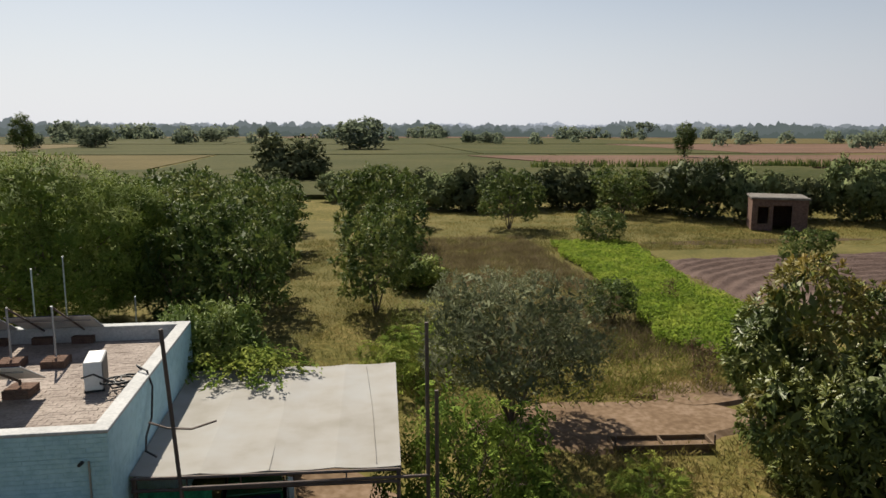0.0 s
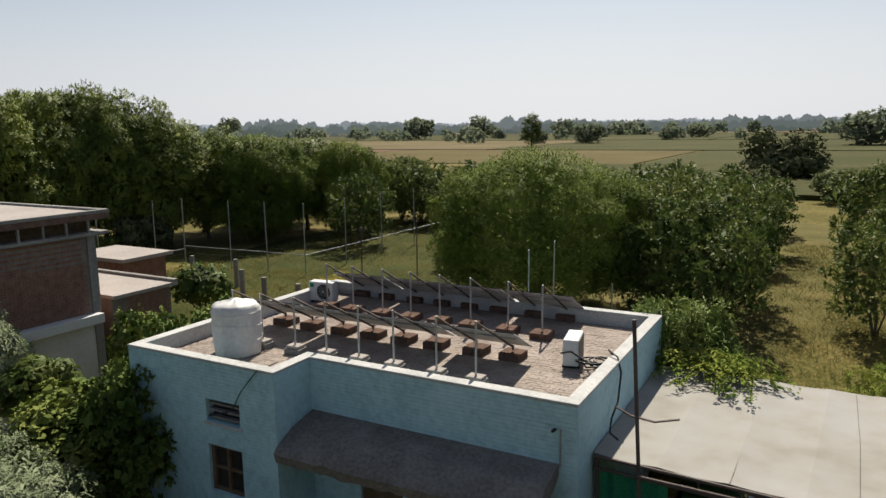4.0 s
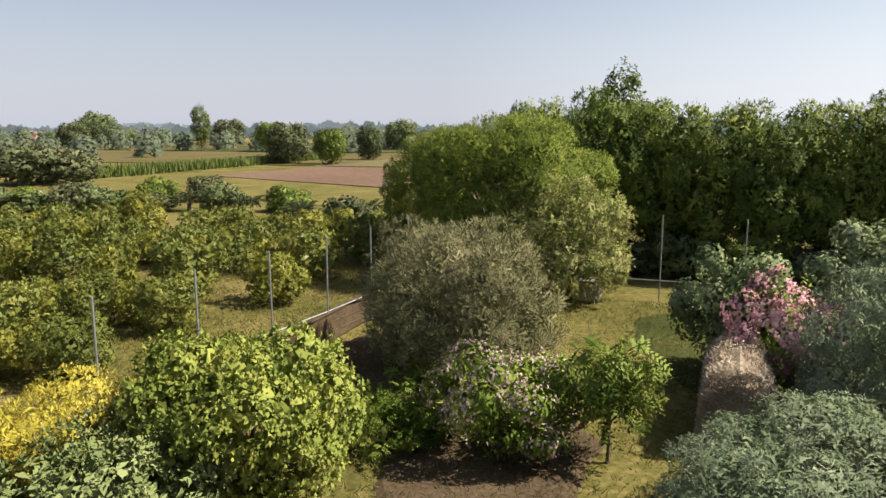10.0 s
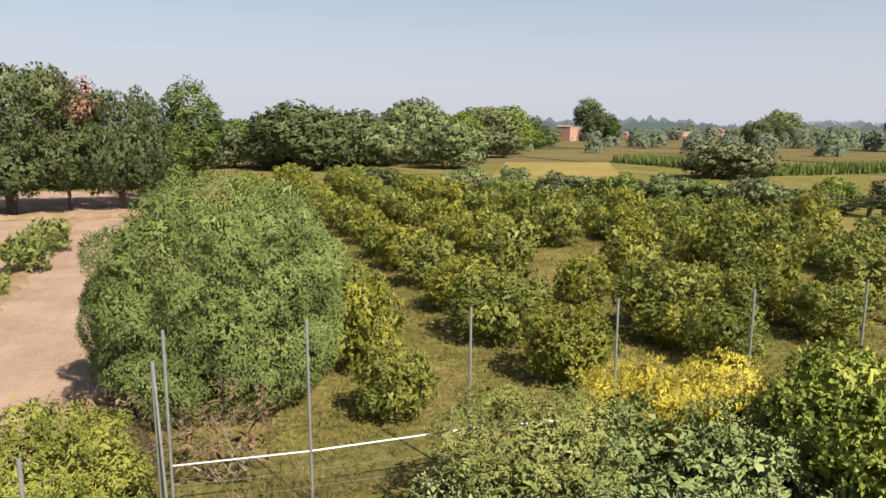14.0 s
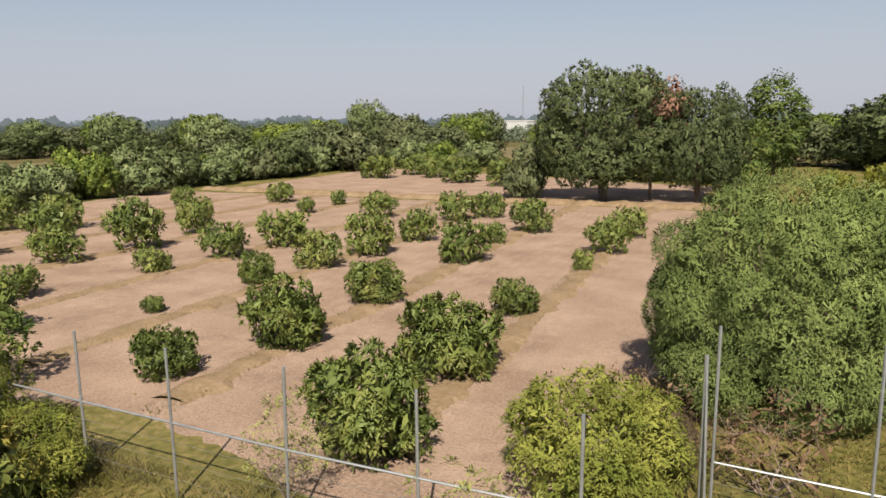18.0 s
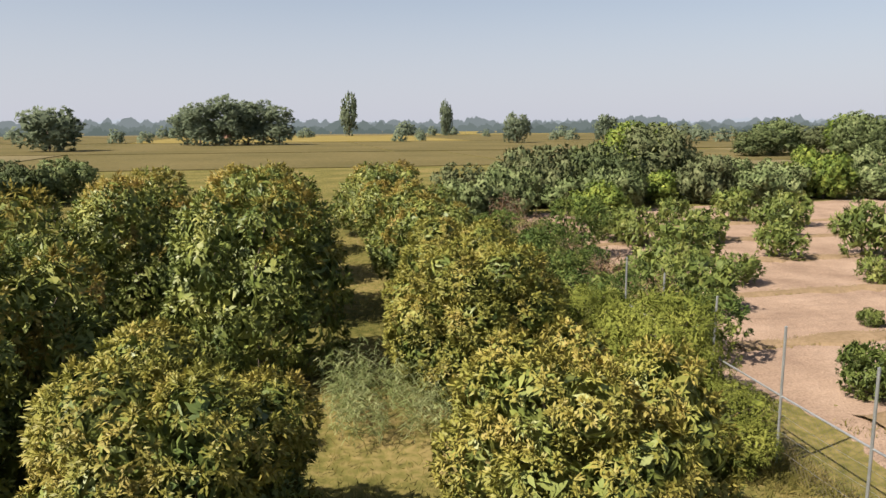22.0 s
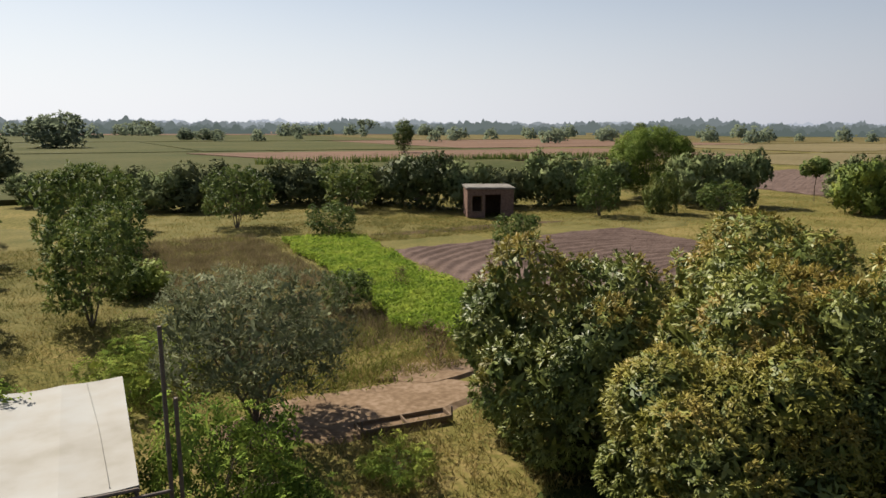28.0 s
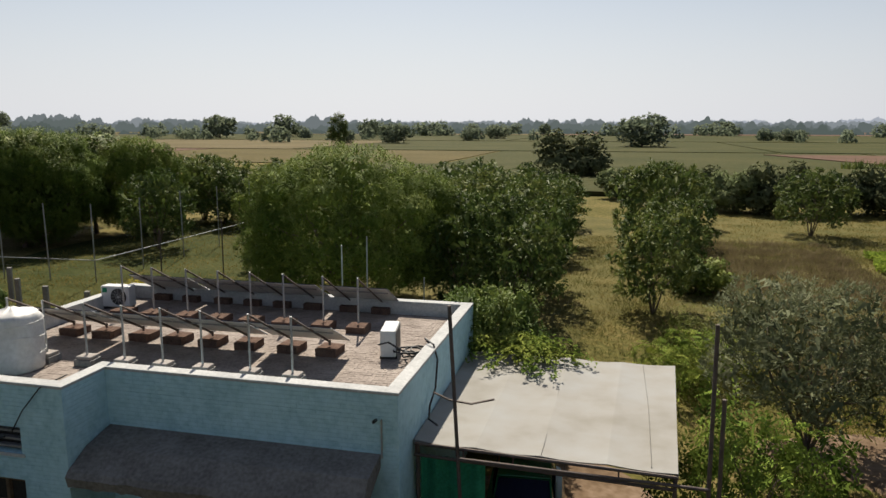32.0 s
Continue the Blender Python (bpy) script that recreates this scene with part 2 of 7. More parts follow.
GREEN_PAINT = mat("green_car_paint", (0.01, 0.1, 0.045), (0.015, 0.14, 0.06), 4, rough=0.25, bump=0.0, spec=0.5)
STRAW = mat("stacked_stalks", (0.15, 0.112, 0.075), (0.315, 0.255, 0.18), 3, fine=8, bump=0.8)
WHITE_PAINT = mat("chalky_white_paint", (0.45, 0.458, 0.45), (0.57, 0.578, 0.57), 1.5, fine=9, bump=0.2)
# near-black for panels that stand for unlit space behind openings
DARK = mat("unlit_interior_black", (0.02, 0.018, 0.016), (0.04, 0.035, 0.03), 2, bump=0.1)

L_MANGO = leaf_mat("mango_leaf", (0.0648, 0.0939, 0.0242), (0.157, 0.181, 0.0448), (0.293, 0.283, 0.0726), 0.12, 0.45, 0.25)
L_MANGO_YOUNG = leaf_mat("young_mango_leaf", (0.064, 0.09, 0.0228), (0.134, 0.166, 0.0418), (0.224, 0.23, 0.0665), 0.22, 0.5, 0.18)
L_CITRUS = leaf_mat("citrus_leaf", (0.0972, 0.109, 0.0165), (0.185, 0.19, 0.0297), (0.301, 0.275, 0.0495), 0.22, 0.5, 0.18)
L_CITRUS_DARK = leaf_mat("dark_citrus_leaf", (0.0755, 0.0969, 0.0192), (0.141, 0.16, 0.0324), (0.242, 0.233, 0.0504), 0.22, 0.5, 0.18)
L_DARK = leaf_mat("dark_leaf", (0.0553, 0.0854, 0.0177), (0.122, 0.165, 0.0329), (0.26, 0.283, 0.0569), 0.15, 0.6, 0.12)
L_FEATHER_PALE = leaf_mat("pale_feathery_leaf", (0.08, 0.115, 0.02), (0.16, 0.2, 0.036), (0.28, 0.3, 0.07), 0.25, 0.7, 0.06)
L_FEATHER = leaf_mat("feathery_leaf", (0.0528, 0.0873, 0.014), (0.106, 0.15, 0.026), (0.194, 0.233, 0.05), 0.2, 0.7, 0.06)
L_GREY = leaf_mat("grey_green_leaf", (0.102, 0.138, 0.072), (0.204, 0.24, 0.142), (0.324, 0.36, 0.24), 0.15, 0.7, 0.06)
L_DUSTY = leaf_mat("dusty_needle_leaf", (0.0936, 0.0961, 0.0459), (0.173, 0.165, 0.0841), (0.281, 0.253, 0.141), 0.15, 0.8, 0.03)
L_BRIGHT = leaf_mat("bright_broad_leaf", (0.121, 0.167, 0.0333), (0.207, 0.241, 0.0494), (0.299, 0.31, 0.069), 0.2, 0.6, 0.1)
L_YELLOW = leaf_mat("yellow_blossom", (0.28, 0.24, 0.04), (0.42, 0.36, 0.055), (0.56, 0.48, 0.1), 0.25, 0.8, 0.03)
L_PINK = leaf_mat("pink_blossom", (0.5, 0.24, 0.27), (0.6, 0.33, 0.36), (0.7, 0.46, 0.48), 0.3, 0.8, 0.03)
L_PALE = leaf_mat("pale_blossom", (0.36, 0.245, 0.252), (0.446, 0.324, 0.324), (0.518, 0.418, 0.403), 0.25, 0.8, 0.03)
L_GUAVA = leaf_mat("guava_leaf", (0.0405, 0.0708, 0.0182), (0.0906, 0.127, 0.0324), (0.202, 0.223, 0.0607), 0.25, 0.6, 0.12)
L_DRY = leaf_mat("dry_leaf", (0.11, 0.0675, 0.0375), (0.173, 0.112, 0.0675), (0.236, 0.165, 0.0975))
L_RED = leaf_mat("withered_leaf", (0.158, 0.0825, 0.06), (0.236, 0.128, 0.09), (0.284, 0.18, 0.128))
L_CROP = leaf_mat("bright_crop_leaf", (0.123, 0.195, 0.0238), (0.214, 0.288, 0.0396), (0.315, 0.358, 0.0634), 0.5)
L_GRASS = leaf_mat("grass_blade", (0.114, 0.109, 0.0306), (0.2, 0.169, 0.0557), (0.34, 0.263, 0.111), 0.45, 0.85, 0.02)
L_TUFT = leaf_mat("weed_tuft", (0.0575, 0.069, 0.0207), (0.115, 0.115, 0.0368), (0.218, 0.178, 0.069), 0.45, 0.8, 0.03)
L_REED = leaf_mat("reed_blade", (0.153, 0.195, 0.0712), (0.254, 0.295, 0.123), (0.423, 0.442, 0.233), 0.4, 0.8, 0.03)
# a little bluish haze is mixed into this leaf colour
L_FAR = leaf_mat("far_tree_leaf_hazed", (0.0619, 0.0774, 0.0376), (0.108, 0.121, 0.0584), (0.17, 0.177, 0.0913), 0.06, 0.85, 0.02)
L_BLUEGREEN = leaf_mat("bluish_feathery_leaf", (0.09, 0.121, 0.038), (0.15, 0.187, 0.0599), (0.228, 0.259, 0.0902), 0.15, 0.8, 0.05)
L_WILLOW = leaf_mat("willowy_leaf", (0.0779, 0.0916, 0.0421), (0.137, 0.152, 0.0779), (0.247, 0.255, 0.152), 0.2, 0.7, 0.06)
L_PALM = leaf_mat("palm_frond_leaf", (0.0473, 0.06, 0.03), (0.0788, 0.0975, 0.045), (0.134, 0.143, 0.075))
L_BROAD = leaf_mat("pale_broad_leaf", (0.106, 0.151, 0.0648), (0.189, 0.23, 0.108), (0.318, 0.346, 0.202), 0.2)
L_WEED = leaf_mat("brown_weed", (0.0964, 0.0765, 0.0399), (0.156, 0.125, 0.0706), (0.221, 0.182, 0.114), 0.45, 0.85, 0.02)
L_SHOOT = leaf_mat("bronze_new_leaf", (0.156, 0.144, 0.0314), (0.23, 0.189, 0.0427), (0.304, 0.211, 0.0665), 0.25, 0.5, 0.2)
L_FLUSH = leaf_mat("yellow_green_new_leaf", (0.141, 0.15, 0.032), (0.221, 0.21, 0.046), (0.31, 0.245, 0.068), 0.22, 0.5, 0.2)
# extra blue in these olive tones imitates haze on far crowns
L_OLIVE = leaf_mat("olive_leaf", (0.034, 0.0493, 0.02), (0.0723, 0.0918, 0.036), (0.128, 0.145, 0.06), 0.1, 0.6, 0.12)
L_LIME = leaf_mat("lime_leaf", (0.158, 0.18, 0.045), (0.252, 0.27, 0.0825), (0.362, 0.345, 0.135), 0.3)
L_PALEGREEN = leaf_mat("pale_green_leaf", (0.104, 0.126, 0.0333), (0.196, 0.212, 0.0664), (0.321, 0.312, 0.126), 0.15, 0.8, 0.03)
# far leaves: haze is put into the colour, paler, greyer and more translucent
L_DISTANT = leaf_mat("distant_leaf_haze_painted", (0.111, 0.138, 0.0884), (0.163, 0.195, 0.127), (0.215, 0.247, 0.169), 0.5, 0.85, 0.02)
L_LEAFGREEN = leaf_mat("fresh_green_leaf", (0.0551, 0.0918, 0.0153), (0.111, 0.162, 0.0275), (0.202, 0.226, 0.0459), 0.15, 0.6, 0.1)
L_SHRUB = leaf_mat("olive_shrub_leaf", (0.086, 0.104, 0.02), (0.155, 0.172, 0.035), (0.262, 0.264, 0.06), 0.2, 0.7, 0.06)
# hedge green with a slight blue tint painted for haze
L_HEDGE = leaf_mat("hedge_leaf_hazed", (0.0752, 0.101, 0.0405), (0.132, 0.162, 0.0696), (0.231, 0.253, 0.12), 0.08, 0.85, 0.03)
L_SILVER = leaf_mat("silvery_leaf", (0.0975, 0.125, 0.045), (0.164, 0.196, 0.0756), (0.26, 0.282, 0.124), 0.05, 0.8, 0.03)
L_IVY = leaf_mat("dark_climber_leaf", (0.0442, 0.0765, 0.0184), (0.0944, 0.139, 0.0306), (0.188, 0.212, 0.051), 0.08, 0.7, 0.06)
L_VINE = leaf_mat("car_port_creeper_leaf", (0.05, 0.085, 0.02), (0.1, 0.15, 0.034), (0.19, 0.23, 0.06), 0.2, 0.6, 0.1)
L_CREEPER = leaf_mat("creeper_leaf", (0.0689, 0.115, 0.0218), (0.144, 0.201, 0.035), (0.275, 0.301, 0.0612), 0.18, 0.8, 0.03)

# ---- mesh helpers ----


def mesh_from(name, verts, faces, material):
    me = bpy.data.meshes.new(name)
    me.from_pydata([tuple(v) for v in verts], [], faces)
    me.materials.append(material)
    me.update()
    return me


def part(name, bm, material, parent=None, label=""):
    """Links a bmesh, or a ready mesh, as one object under a thing or part."""
    if isinstance(bm, bmesh.types.BMesh):
        me = bpy.data.meshes.new(name)
        bm.to_mesh(me)
        bm.free()
        me.materials.append(material)
    else:
        me = bm
    ob = new(name, me)
    if parent:
        ob.parent = parent
    if label:
        ob["label"] = label
    return ob


def thing(name, x, y, z, label, category, group="", kind="", rz=0.0):
    ob = new(name)
    ob.matrix_basis = pose(x, y, z, 0, 0, rz)
    return tagged(ob, label, category, group, kind)


def add_box(bm, x0, y0, z0, x1, y1, z1, bevel=0.0):
    made = bmesh.ops.create_cube(bm, size=1.0, matrix=Matrix.LocRotScale(
        ((x0 + x1) / 2, (y0 + y1) / 2, (z0 + z1) / 2), None, (abs(x1 - x0), abs(y1 - y0), abs(z1 - z0))))
    if bevel:
        edges = list({e for v in made["verts"] for e in v.link_edges})
        bmesh.ops.bevel(bm, geom=edges, offset=bevel, segments=2, affect="EDGES", profile=0.5)


def box(x0, y0, z0, x1, y1, z1, bevel=0.0):
    bm = bmesh.new()
    add_box(bm, x0, y0, z0, x1, y1, z1, bevel)
    return bm


def add_tube(bm, points, radii, sides=6, cap=True):
    """A tube along points; radii: one, or one for each point."""
    pts = [Vector(p) for p in points]
    if not hasattr(radii, "__len__"):
        radii = [radii] * len(pts)
    rings = []
    for i, p in enumerate(pts):
        way = (pts[min(i + 1, len(pts) - 1)] - pts[max(i - 1, 0)]).normalized()
        turn = way.to_track_quat("Z", "Y").to_matrix()
        rings.append([bm.verts.new(p + turn @ Vector((math.cos(a) * radii[i], math.sin(a) * radii[i], 0)))
                      for a in (2 * math.pi * k / sides for k in range(sides))])
    for a, b in zip(rings, rings[1:]):
        for k in range(sides):
            bm.faces.new((a[k], a[(k + 1) % sides], b[(k + 1) % sides], b[k]))
    if cap:
        bm.faces.new(rings[0][::-1])
        bm.faces.new(rings[-1])


def tube(points, radii, sides=6):
    bm = bmesh.new()
    add_tube(bm, points, radii, sides)
    return bm


def leaf_mesh(name, centres, ways, normals, length, width, material, rng, fold=0.25, big=None, shade=None, soft=0.78, plain=False):
    """Folded leaves: each a kite of two triangles along its midrib, or one triangle where plain."""
    n = len(centres)
    ways = ways / np.linalg.norm(ways, axis=1, keepdims=True)
    side = np.cross(normals, ways)
    side /= np.linalg.norm(side, axis=1, keepdims=True) + 1e-9
    up = np.cross(ways, side)
    ln = length * rng.uniform(0.7, 1.3, (n, 1))
    wd = width * rng.uniform(0.7, 1.3, (n, 1))
    if big is not None:
        ln, wd = ln * big[:, None], wd * big[:, None]
    base = centres - ways * ln * 0.5
    tip = centres + ways * ln * 0.5 - up * ln * 0.12
    a = centres - ways * ln * 0.05 + side * wd * 0.5 + up * wd * fold
    b = centres - ways * ln * 0.05 - side * wd * 0.5 + up * wd * fold
    if plain:
        verts = np.stack([b - ways * ln * 0.3, tip, a - ways * ln * 0.3], 1).reshape(-1, 3)
        idx, each, tris = np.arange(3 * n), 3, n
    else:
        verts = np.stack([base, a, tip, b], 1).reshape(-1, 3)
        k = np.arange(n)[:, None] * 4
        idx, each, tris = np.concatenate([k, k + 2, k + 1, k, k + 3, k + 2], 1).ravel(), 4, 2 * n
    me = bpy.data.meshes.new(name)
    me.vertices.add(each * n)
    me.vertices.foreach_set("co", verts.astype(np.float32).ravel())
    me.loops.add(3 * tris)
    me.loops.foreach_set("vertex_index", idx.astype(np.int32))
    me.polygons.add(tris)
    me.polygons.foreach_set("loop_start", np.arange(0, 3 * tris, 3, dtype=np.int32))
    me.polygons.foreach_set("loop_total", np.full(tris, 3, np.int32))
    me.materials.append(material)
    me.update(calc_edges=True)
    if shade is not None:
        # leaves of a clump share its roundness
        sh = unit(shade * soft + up * (1.1 - soft))
        me.polygons.foreach_set("use_smooth", np.ones(tris, bool))
        me.normals_split_custom_set_from_vertices(np.repeat(sh, each, 0).tolist())
    return me


def unit(v):
    return v / (np.linalg.norm(v, axis=1, keepdims=True) + 1e-9)


def crown_cloud(rng, lumps, n, shell=0.75, droop=0.3, jitter=0.5, inner_mass=None, rosette=0, whorl=0.2, outward=0.35):
    """n leaf places on and in a heap of lumps (x, y, z, rx, ry, rz): places, ways and normals."""
    lumps = np.array(lumps, float)
    area = (lumps[:, 3] * lumps[:, 4] + lumps[:, 3] * lumps[:, 5] + lumps[:, 4] * lumps[:, 5])
    which = rng.choice(len(lumps), int(n * 1.6), p=area / area.sum())
    d = unit(rng.normal(size=(len(which), 3)))
    inner = rng.random((len(which), 1))
    r = np.where(inner < shell, rng.uniform(0.86, 1.06, inner.shape), rng.uniform(0.35, 0.9, inner.shape))
    # tufts: leaves gather round shoots
    tuft = 0.10 * np.sin(d[:, :1] * 9 + which[:, None]) * np.sin(d[:, 1:2] * 8 + 2 * which[:, None]) * np.sin(d[:, 2:] * 9)
    p = lumps[which, :3] + d * (r + tuft) * lumps[which, 3:]
    # leave out what lies deep in another lump
    deep = np.zeros(len(p), bool)
    for l in lumps:
        q = ((p - l[:3]) / l[3:]) ** 2
        deep |= (q.sum(1) < 0.42) & (rng.random(len(p)) < 0.8)
    keep = np.flatnonzero(~deep & (p[:, 2] > 0.03))[:n]
    p, d = p[keep], d[keep]
    if inner_mass is not None:
        inner_mass[:] = [np.where(r[keep, 0] < 0.72, 2.4, 1.0)]
    mid = lumps[0, :3]
    round_ = unit(0.75 * unit(d / lumps[which[keep], 3:]) + 0.45 * unit((p - mid) / np.array([1, 1, 1.2])) + np.array([0, 0, 0.12]))
    if inner_mass is not None:
        inner_mass.append(round_)
    if rosette < 0:
        # fronds: pairs of leaflets along a drooping rib
        k = -rosette
        m = max(1, len(p) // k)
        out = unit(outward * d[:m] + 0.8 * unit(np.cross(d[:m], rng.normal(size=(m, 3)))) - np.array([0, 0, droop]))
        side = unit(np.cross(out, unit(d[:m] + np.array([0, 0, 0.6]) + 0.3 * rng.normal(size=(m, 3)))))
        lay = np.cross(side, out)
        lay *= np.sign((lay * d[:m]).sum(1, keepdims=True) + 1e-9)
        t = np.tile(np.linspace(0.1, 1.0, k), m)[:, None]
        s = np.tile(np.where(np.arange(k) % 2, 1.0, -1.0), m)[:, None]
        rib, across, flat = np.repeat(out, k, 0), np.repeat(side, k, 0), np.repeat(lay, k, 0)
        length = np.repeat(whorl * rng.uniform(0.7, 1.3, (m, 1)), k, 0)
        places = np.repeat(p[:m], k, 0) + rib * length * (t - 0.4) - flat * length * 0.3 * t * t + across * s * whorl * 0.14
        if inner_mass is not None:
            inner_mass[:] = [np.repeat(np.where(r[keep, 0][:m] > 0.8, 1.0, 1.7), k), np.repeat(round_[:m], k, 0)]
        return places, across * s + 0.6 * rib, unit(flat + 0.2 * rng.normal(size=flat.shape))
    if rosette:
        # shoots with a whorl of leaves each
        m = max(1, len(p) // rosette)
        lit = r[keep, 0] > 0.8
        q, axis = p[:m], unit(d[:m] + np.array([0, 0, 0.45]) + 0.25 * rng.normal(size=(m, 3)))
        q, axis = np.repeat(q, rosette, 0), np.repeat(axis, rosette, 0)
        out = unit(np.cross(axis, rng.normal(size=axis.shape)))
        rise = rng.uniform(0.0, 0.75, (len(q), 1))
        way = out * np.cos(rise) + axis * np.sin(rise)
        way[:, 2] -= droop * 0.5
        places = q + unit(way) * whorl * rng.uniform(0.4, 0.75, (len(q), 1)) + 0.15 * whorl * rng.normal(size=q.shape)
        if inner_mass is not None:
            inner_mass[:] = [np.repeat(np.where(lit[:m], 1.0, 1.9), rosette), np.repeat(round_[:m], rosette, 0)]
        return places, way, unit(axis + 0.25 * rng.normal(size=axis.shape))
    normal = unit(d / lumps[which[keep], 3:] * lumps[which[keep], 3:].mean() + np.array([0, 0, 0.5]) + jitter * rng.normal(size=p.shape))
    way = unit(np.cross(normal, rng.normal(size=p.shape))) + outward * d
    way[:, 2] -= droop
    return p, way, normal


def tuft_cloud(rng, lumps, tufts, per, size, flat=0.0, droop=0.3, up=0.45, inner=0.14, gaps=0.3, open_to=1.35):
    """Leaves in tufts round shoots on the outside of a heap of lumps, with larger leaves within.

    Gives places, ways, normals, sizes, the roundness of each tuft, and the number of the tuft (-1 within)."""
    lumps = np.array(lumps, float)
    area = (lumps[:, 3] * lumps[:, 4] + lumps[:, 3] * lumps[:, 5] + lumps[:, 4] * lumps[:, 5])

    def shell(n, depth):
        which = rng.choice(len(lumps), n, p=area / area.sum())
        d = unit(rng.normal(size=(n, 3)))
        return lumps[which, :3] + d * depth(n) * lumps[which, 3:], unit(d / lumps[which, 3:])

    def buried(p, limit):
        out = np.zeros(len(p), bool)
        for l in lumps:
            out |= (((p - l[:3]) / l[3:]) ** 2).sum(1) < limit
        return out

    c, d = shell(tufts * 6, lambda n: rng.uniform(0.93, 1.08, (n, 1)))
    hole = np.array([noise.noise(Vector(q) / (size * 2.6)) for q in c])
    ok = ~buried(c, 0.84) & (c[:, 2] > 0.06) & (hole > -gaps - 0.25 * rng.random(len(c)))
    c, d = c[ok][:tufts], d[ok][:tufts]
    m = len(c)
    mid = lumps[0, :3]
    axis = unit(d + np.array([0, 0, up]) + 0.22 * rng.normal(size=(m, 3)))
    round_ = unit(0.8 * axis + 0.4 * unit(c - mid))
    scale = rng.uniform(0.7, 1.25, (m, 1))
    ax, sc = np.repeat(axis, per, 0), np.repeat(scale, per, 0)
    out = unit(np.cross(ax, rng.normal(size=ax.shape)))
    th = rng.uniform(0.15, open_to, (m * per, 1))
    way = ax * np.cos(th) * (1 - flat) + out * np.sin(th)
    way[:, 2] -= droop * np.sin(th[:, 0])
    p = np.repeat(c, per, 0) + way * size * sc * rng.uniform(0.3, 1.0, th.shape)
    p[:, 2] -= droop * 0.5 * size * np.sin(th[:, 0]) ** 2
    nrm = unit(ax + 0.4 * rng.normal(size=ax.shape))
    which = np.repeat(np.arange(m), per)
    k = int(m * per * inner)
    q, e = shell(k, lambda n: rng.uniform(0.66, 0.86, (n, 1)))
    low = q[:, 2] > 0.05
    q, e = q[low], e[low]
    p = np.concatenate([p, q])
    way = np.concatenate([way, np.cross(e, rng.normal(size=e.shape)) - np.array([0, 0, 0.3])])
    nrm = np.concatenate([nrm, unit(e + 0.3 * rng.normal(size=e.shape))])
    big = np.concatenate([np.ones(m * per), np.full(len(q), 2.6)])
    keep = p[:, 2] > 0.02
    return (p[keep], way[keep], nrm[keep], big[keep], np.concatenate([np.repeat(round_, per, 0), e])[keep],
            np.concatenate([which, np.full(len(q), -1)])[keep], c)


def heap(rng, h, r, base, count, spread=0.55, small=0.45, core=0.72, skirt=True):
    """Lumps of an uneven crown between base and h with radius r."""
    mid, half = (h + base) / 2, (h - base) / 2
    out = [(0, 0, mid, r * core, r * core, half * (core + 0.1))]
    if skirt:
        out.append((0, 0, base + half * 0.6, r * core * 1.1, r * core * 1.1, half * 0.75))
    for i in range(count):
        a = i * 2.4 + rng.uniform(-0.4, 0.4)
        u = rng.uniform(-0.75, 0.85)
        s = rng.uniform(small * 0.75, small * 1.25)
        k = math.sqrt(max(0.05, 1 - u * u)) * (1 - s * spread)
        if skirt and u < 0.1:
            k = max(k, 0.93 * (1 - s * spread))
        out.append((math.cos(a) * r * k, math.sin(a) * r * k, mid + u * half * (1 - s * 0.6), r * s, r * s, min(half, r) * s))
    return out


def stems(rng, lumps, h0, thick, trunks=1, spread=0.2):
    """Tapered trunk or trunks with limbs that reach into the lumps."""
    bm = bmesh.new()
    for k in range(trunks):
        a = 2 * math.pi * k / trunks + rng.uniform(0, 1)
        off = spread * (trunks > 1)
        foot = Vector((math.cos(a) * off * 0.3, math.sin(a) * off * 0.3, -0.1))
        top = Vector((math.cos(a) * off * 2 + rng.uniform(-0.1, 0.1), math.sin(a) * off * 2 + rng.uniform(-0.1, 0.1), h0))
        add_tube(bm, [foot, foot.lerp(top, 0.5) + Vector((rng.uniform(-0.1, 0.1), rng.uniform(-0.1, 0.1), 0)) * h0 * 0.3, top],
                 [thick * 1.25, thick, thick * 0.8], 7)
        for l in lumps[k::trunks][:7]:
            end = Vector(l[:3])
            bend = top.lerp(end, 0.5) + Vector((rng.uniform(-0.1, 0.1), rng.uniform(-0.1, 0.1), 0.08)) * (end - top).length
            add_tube(bm, [top - Vector((0, 0, 0.05)), bend, end], [thick * 0.55, thick * 0.35, thick * 0.12], 5)
    return bm


PROTOS = {}


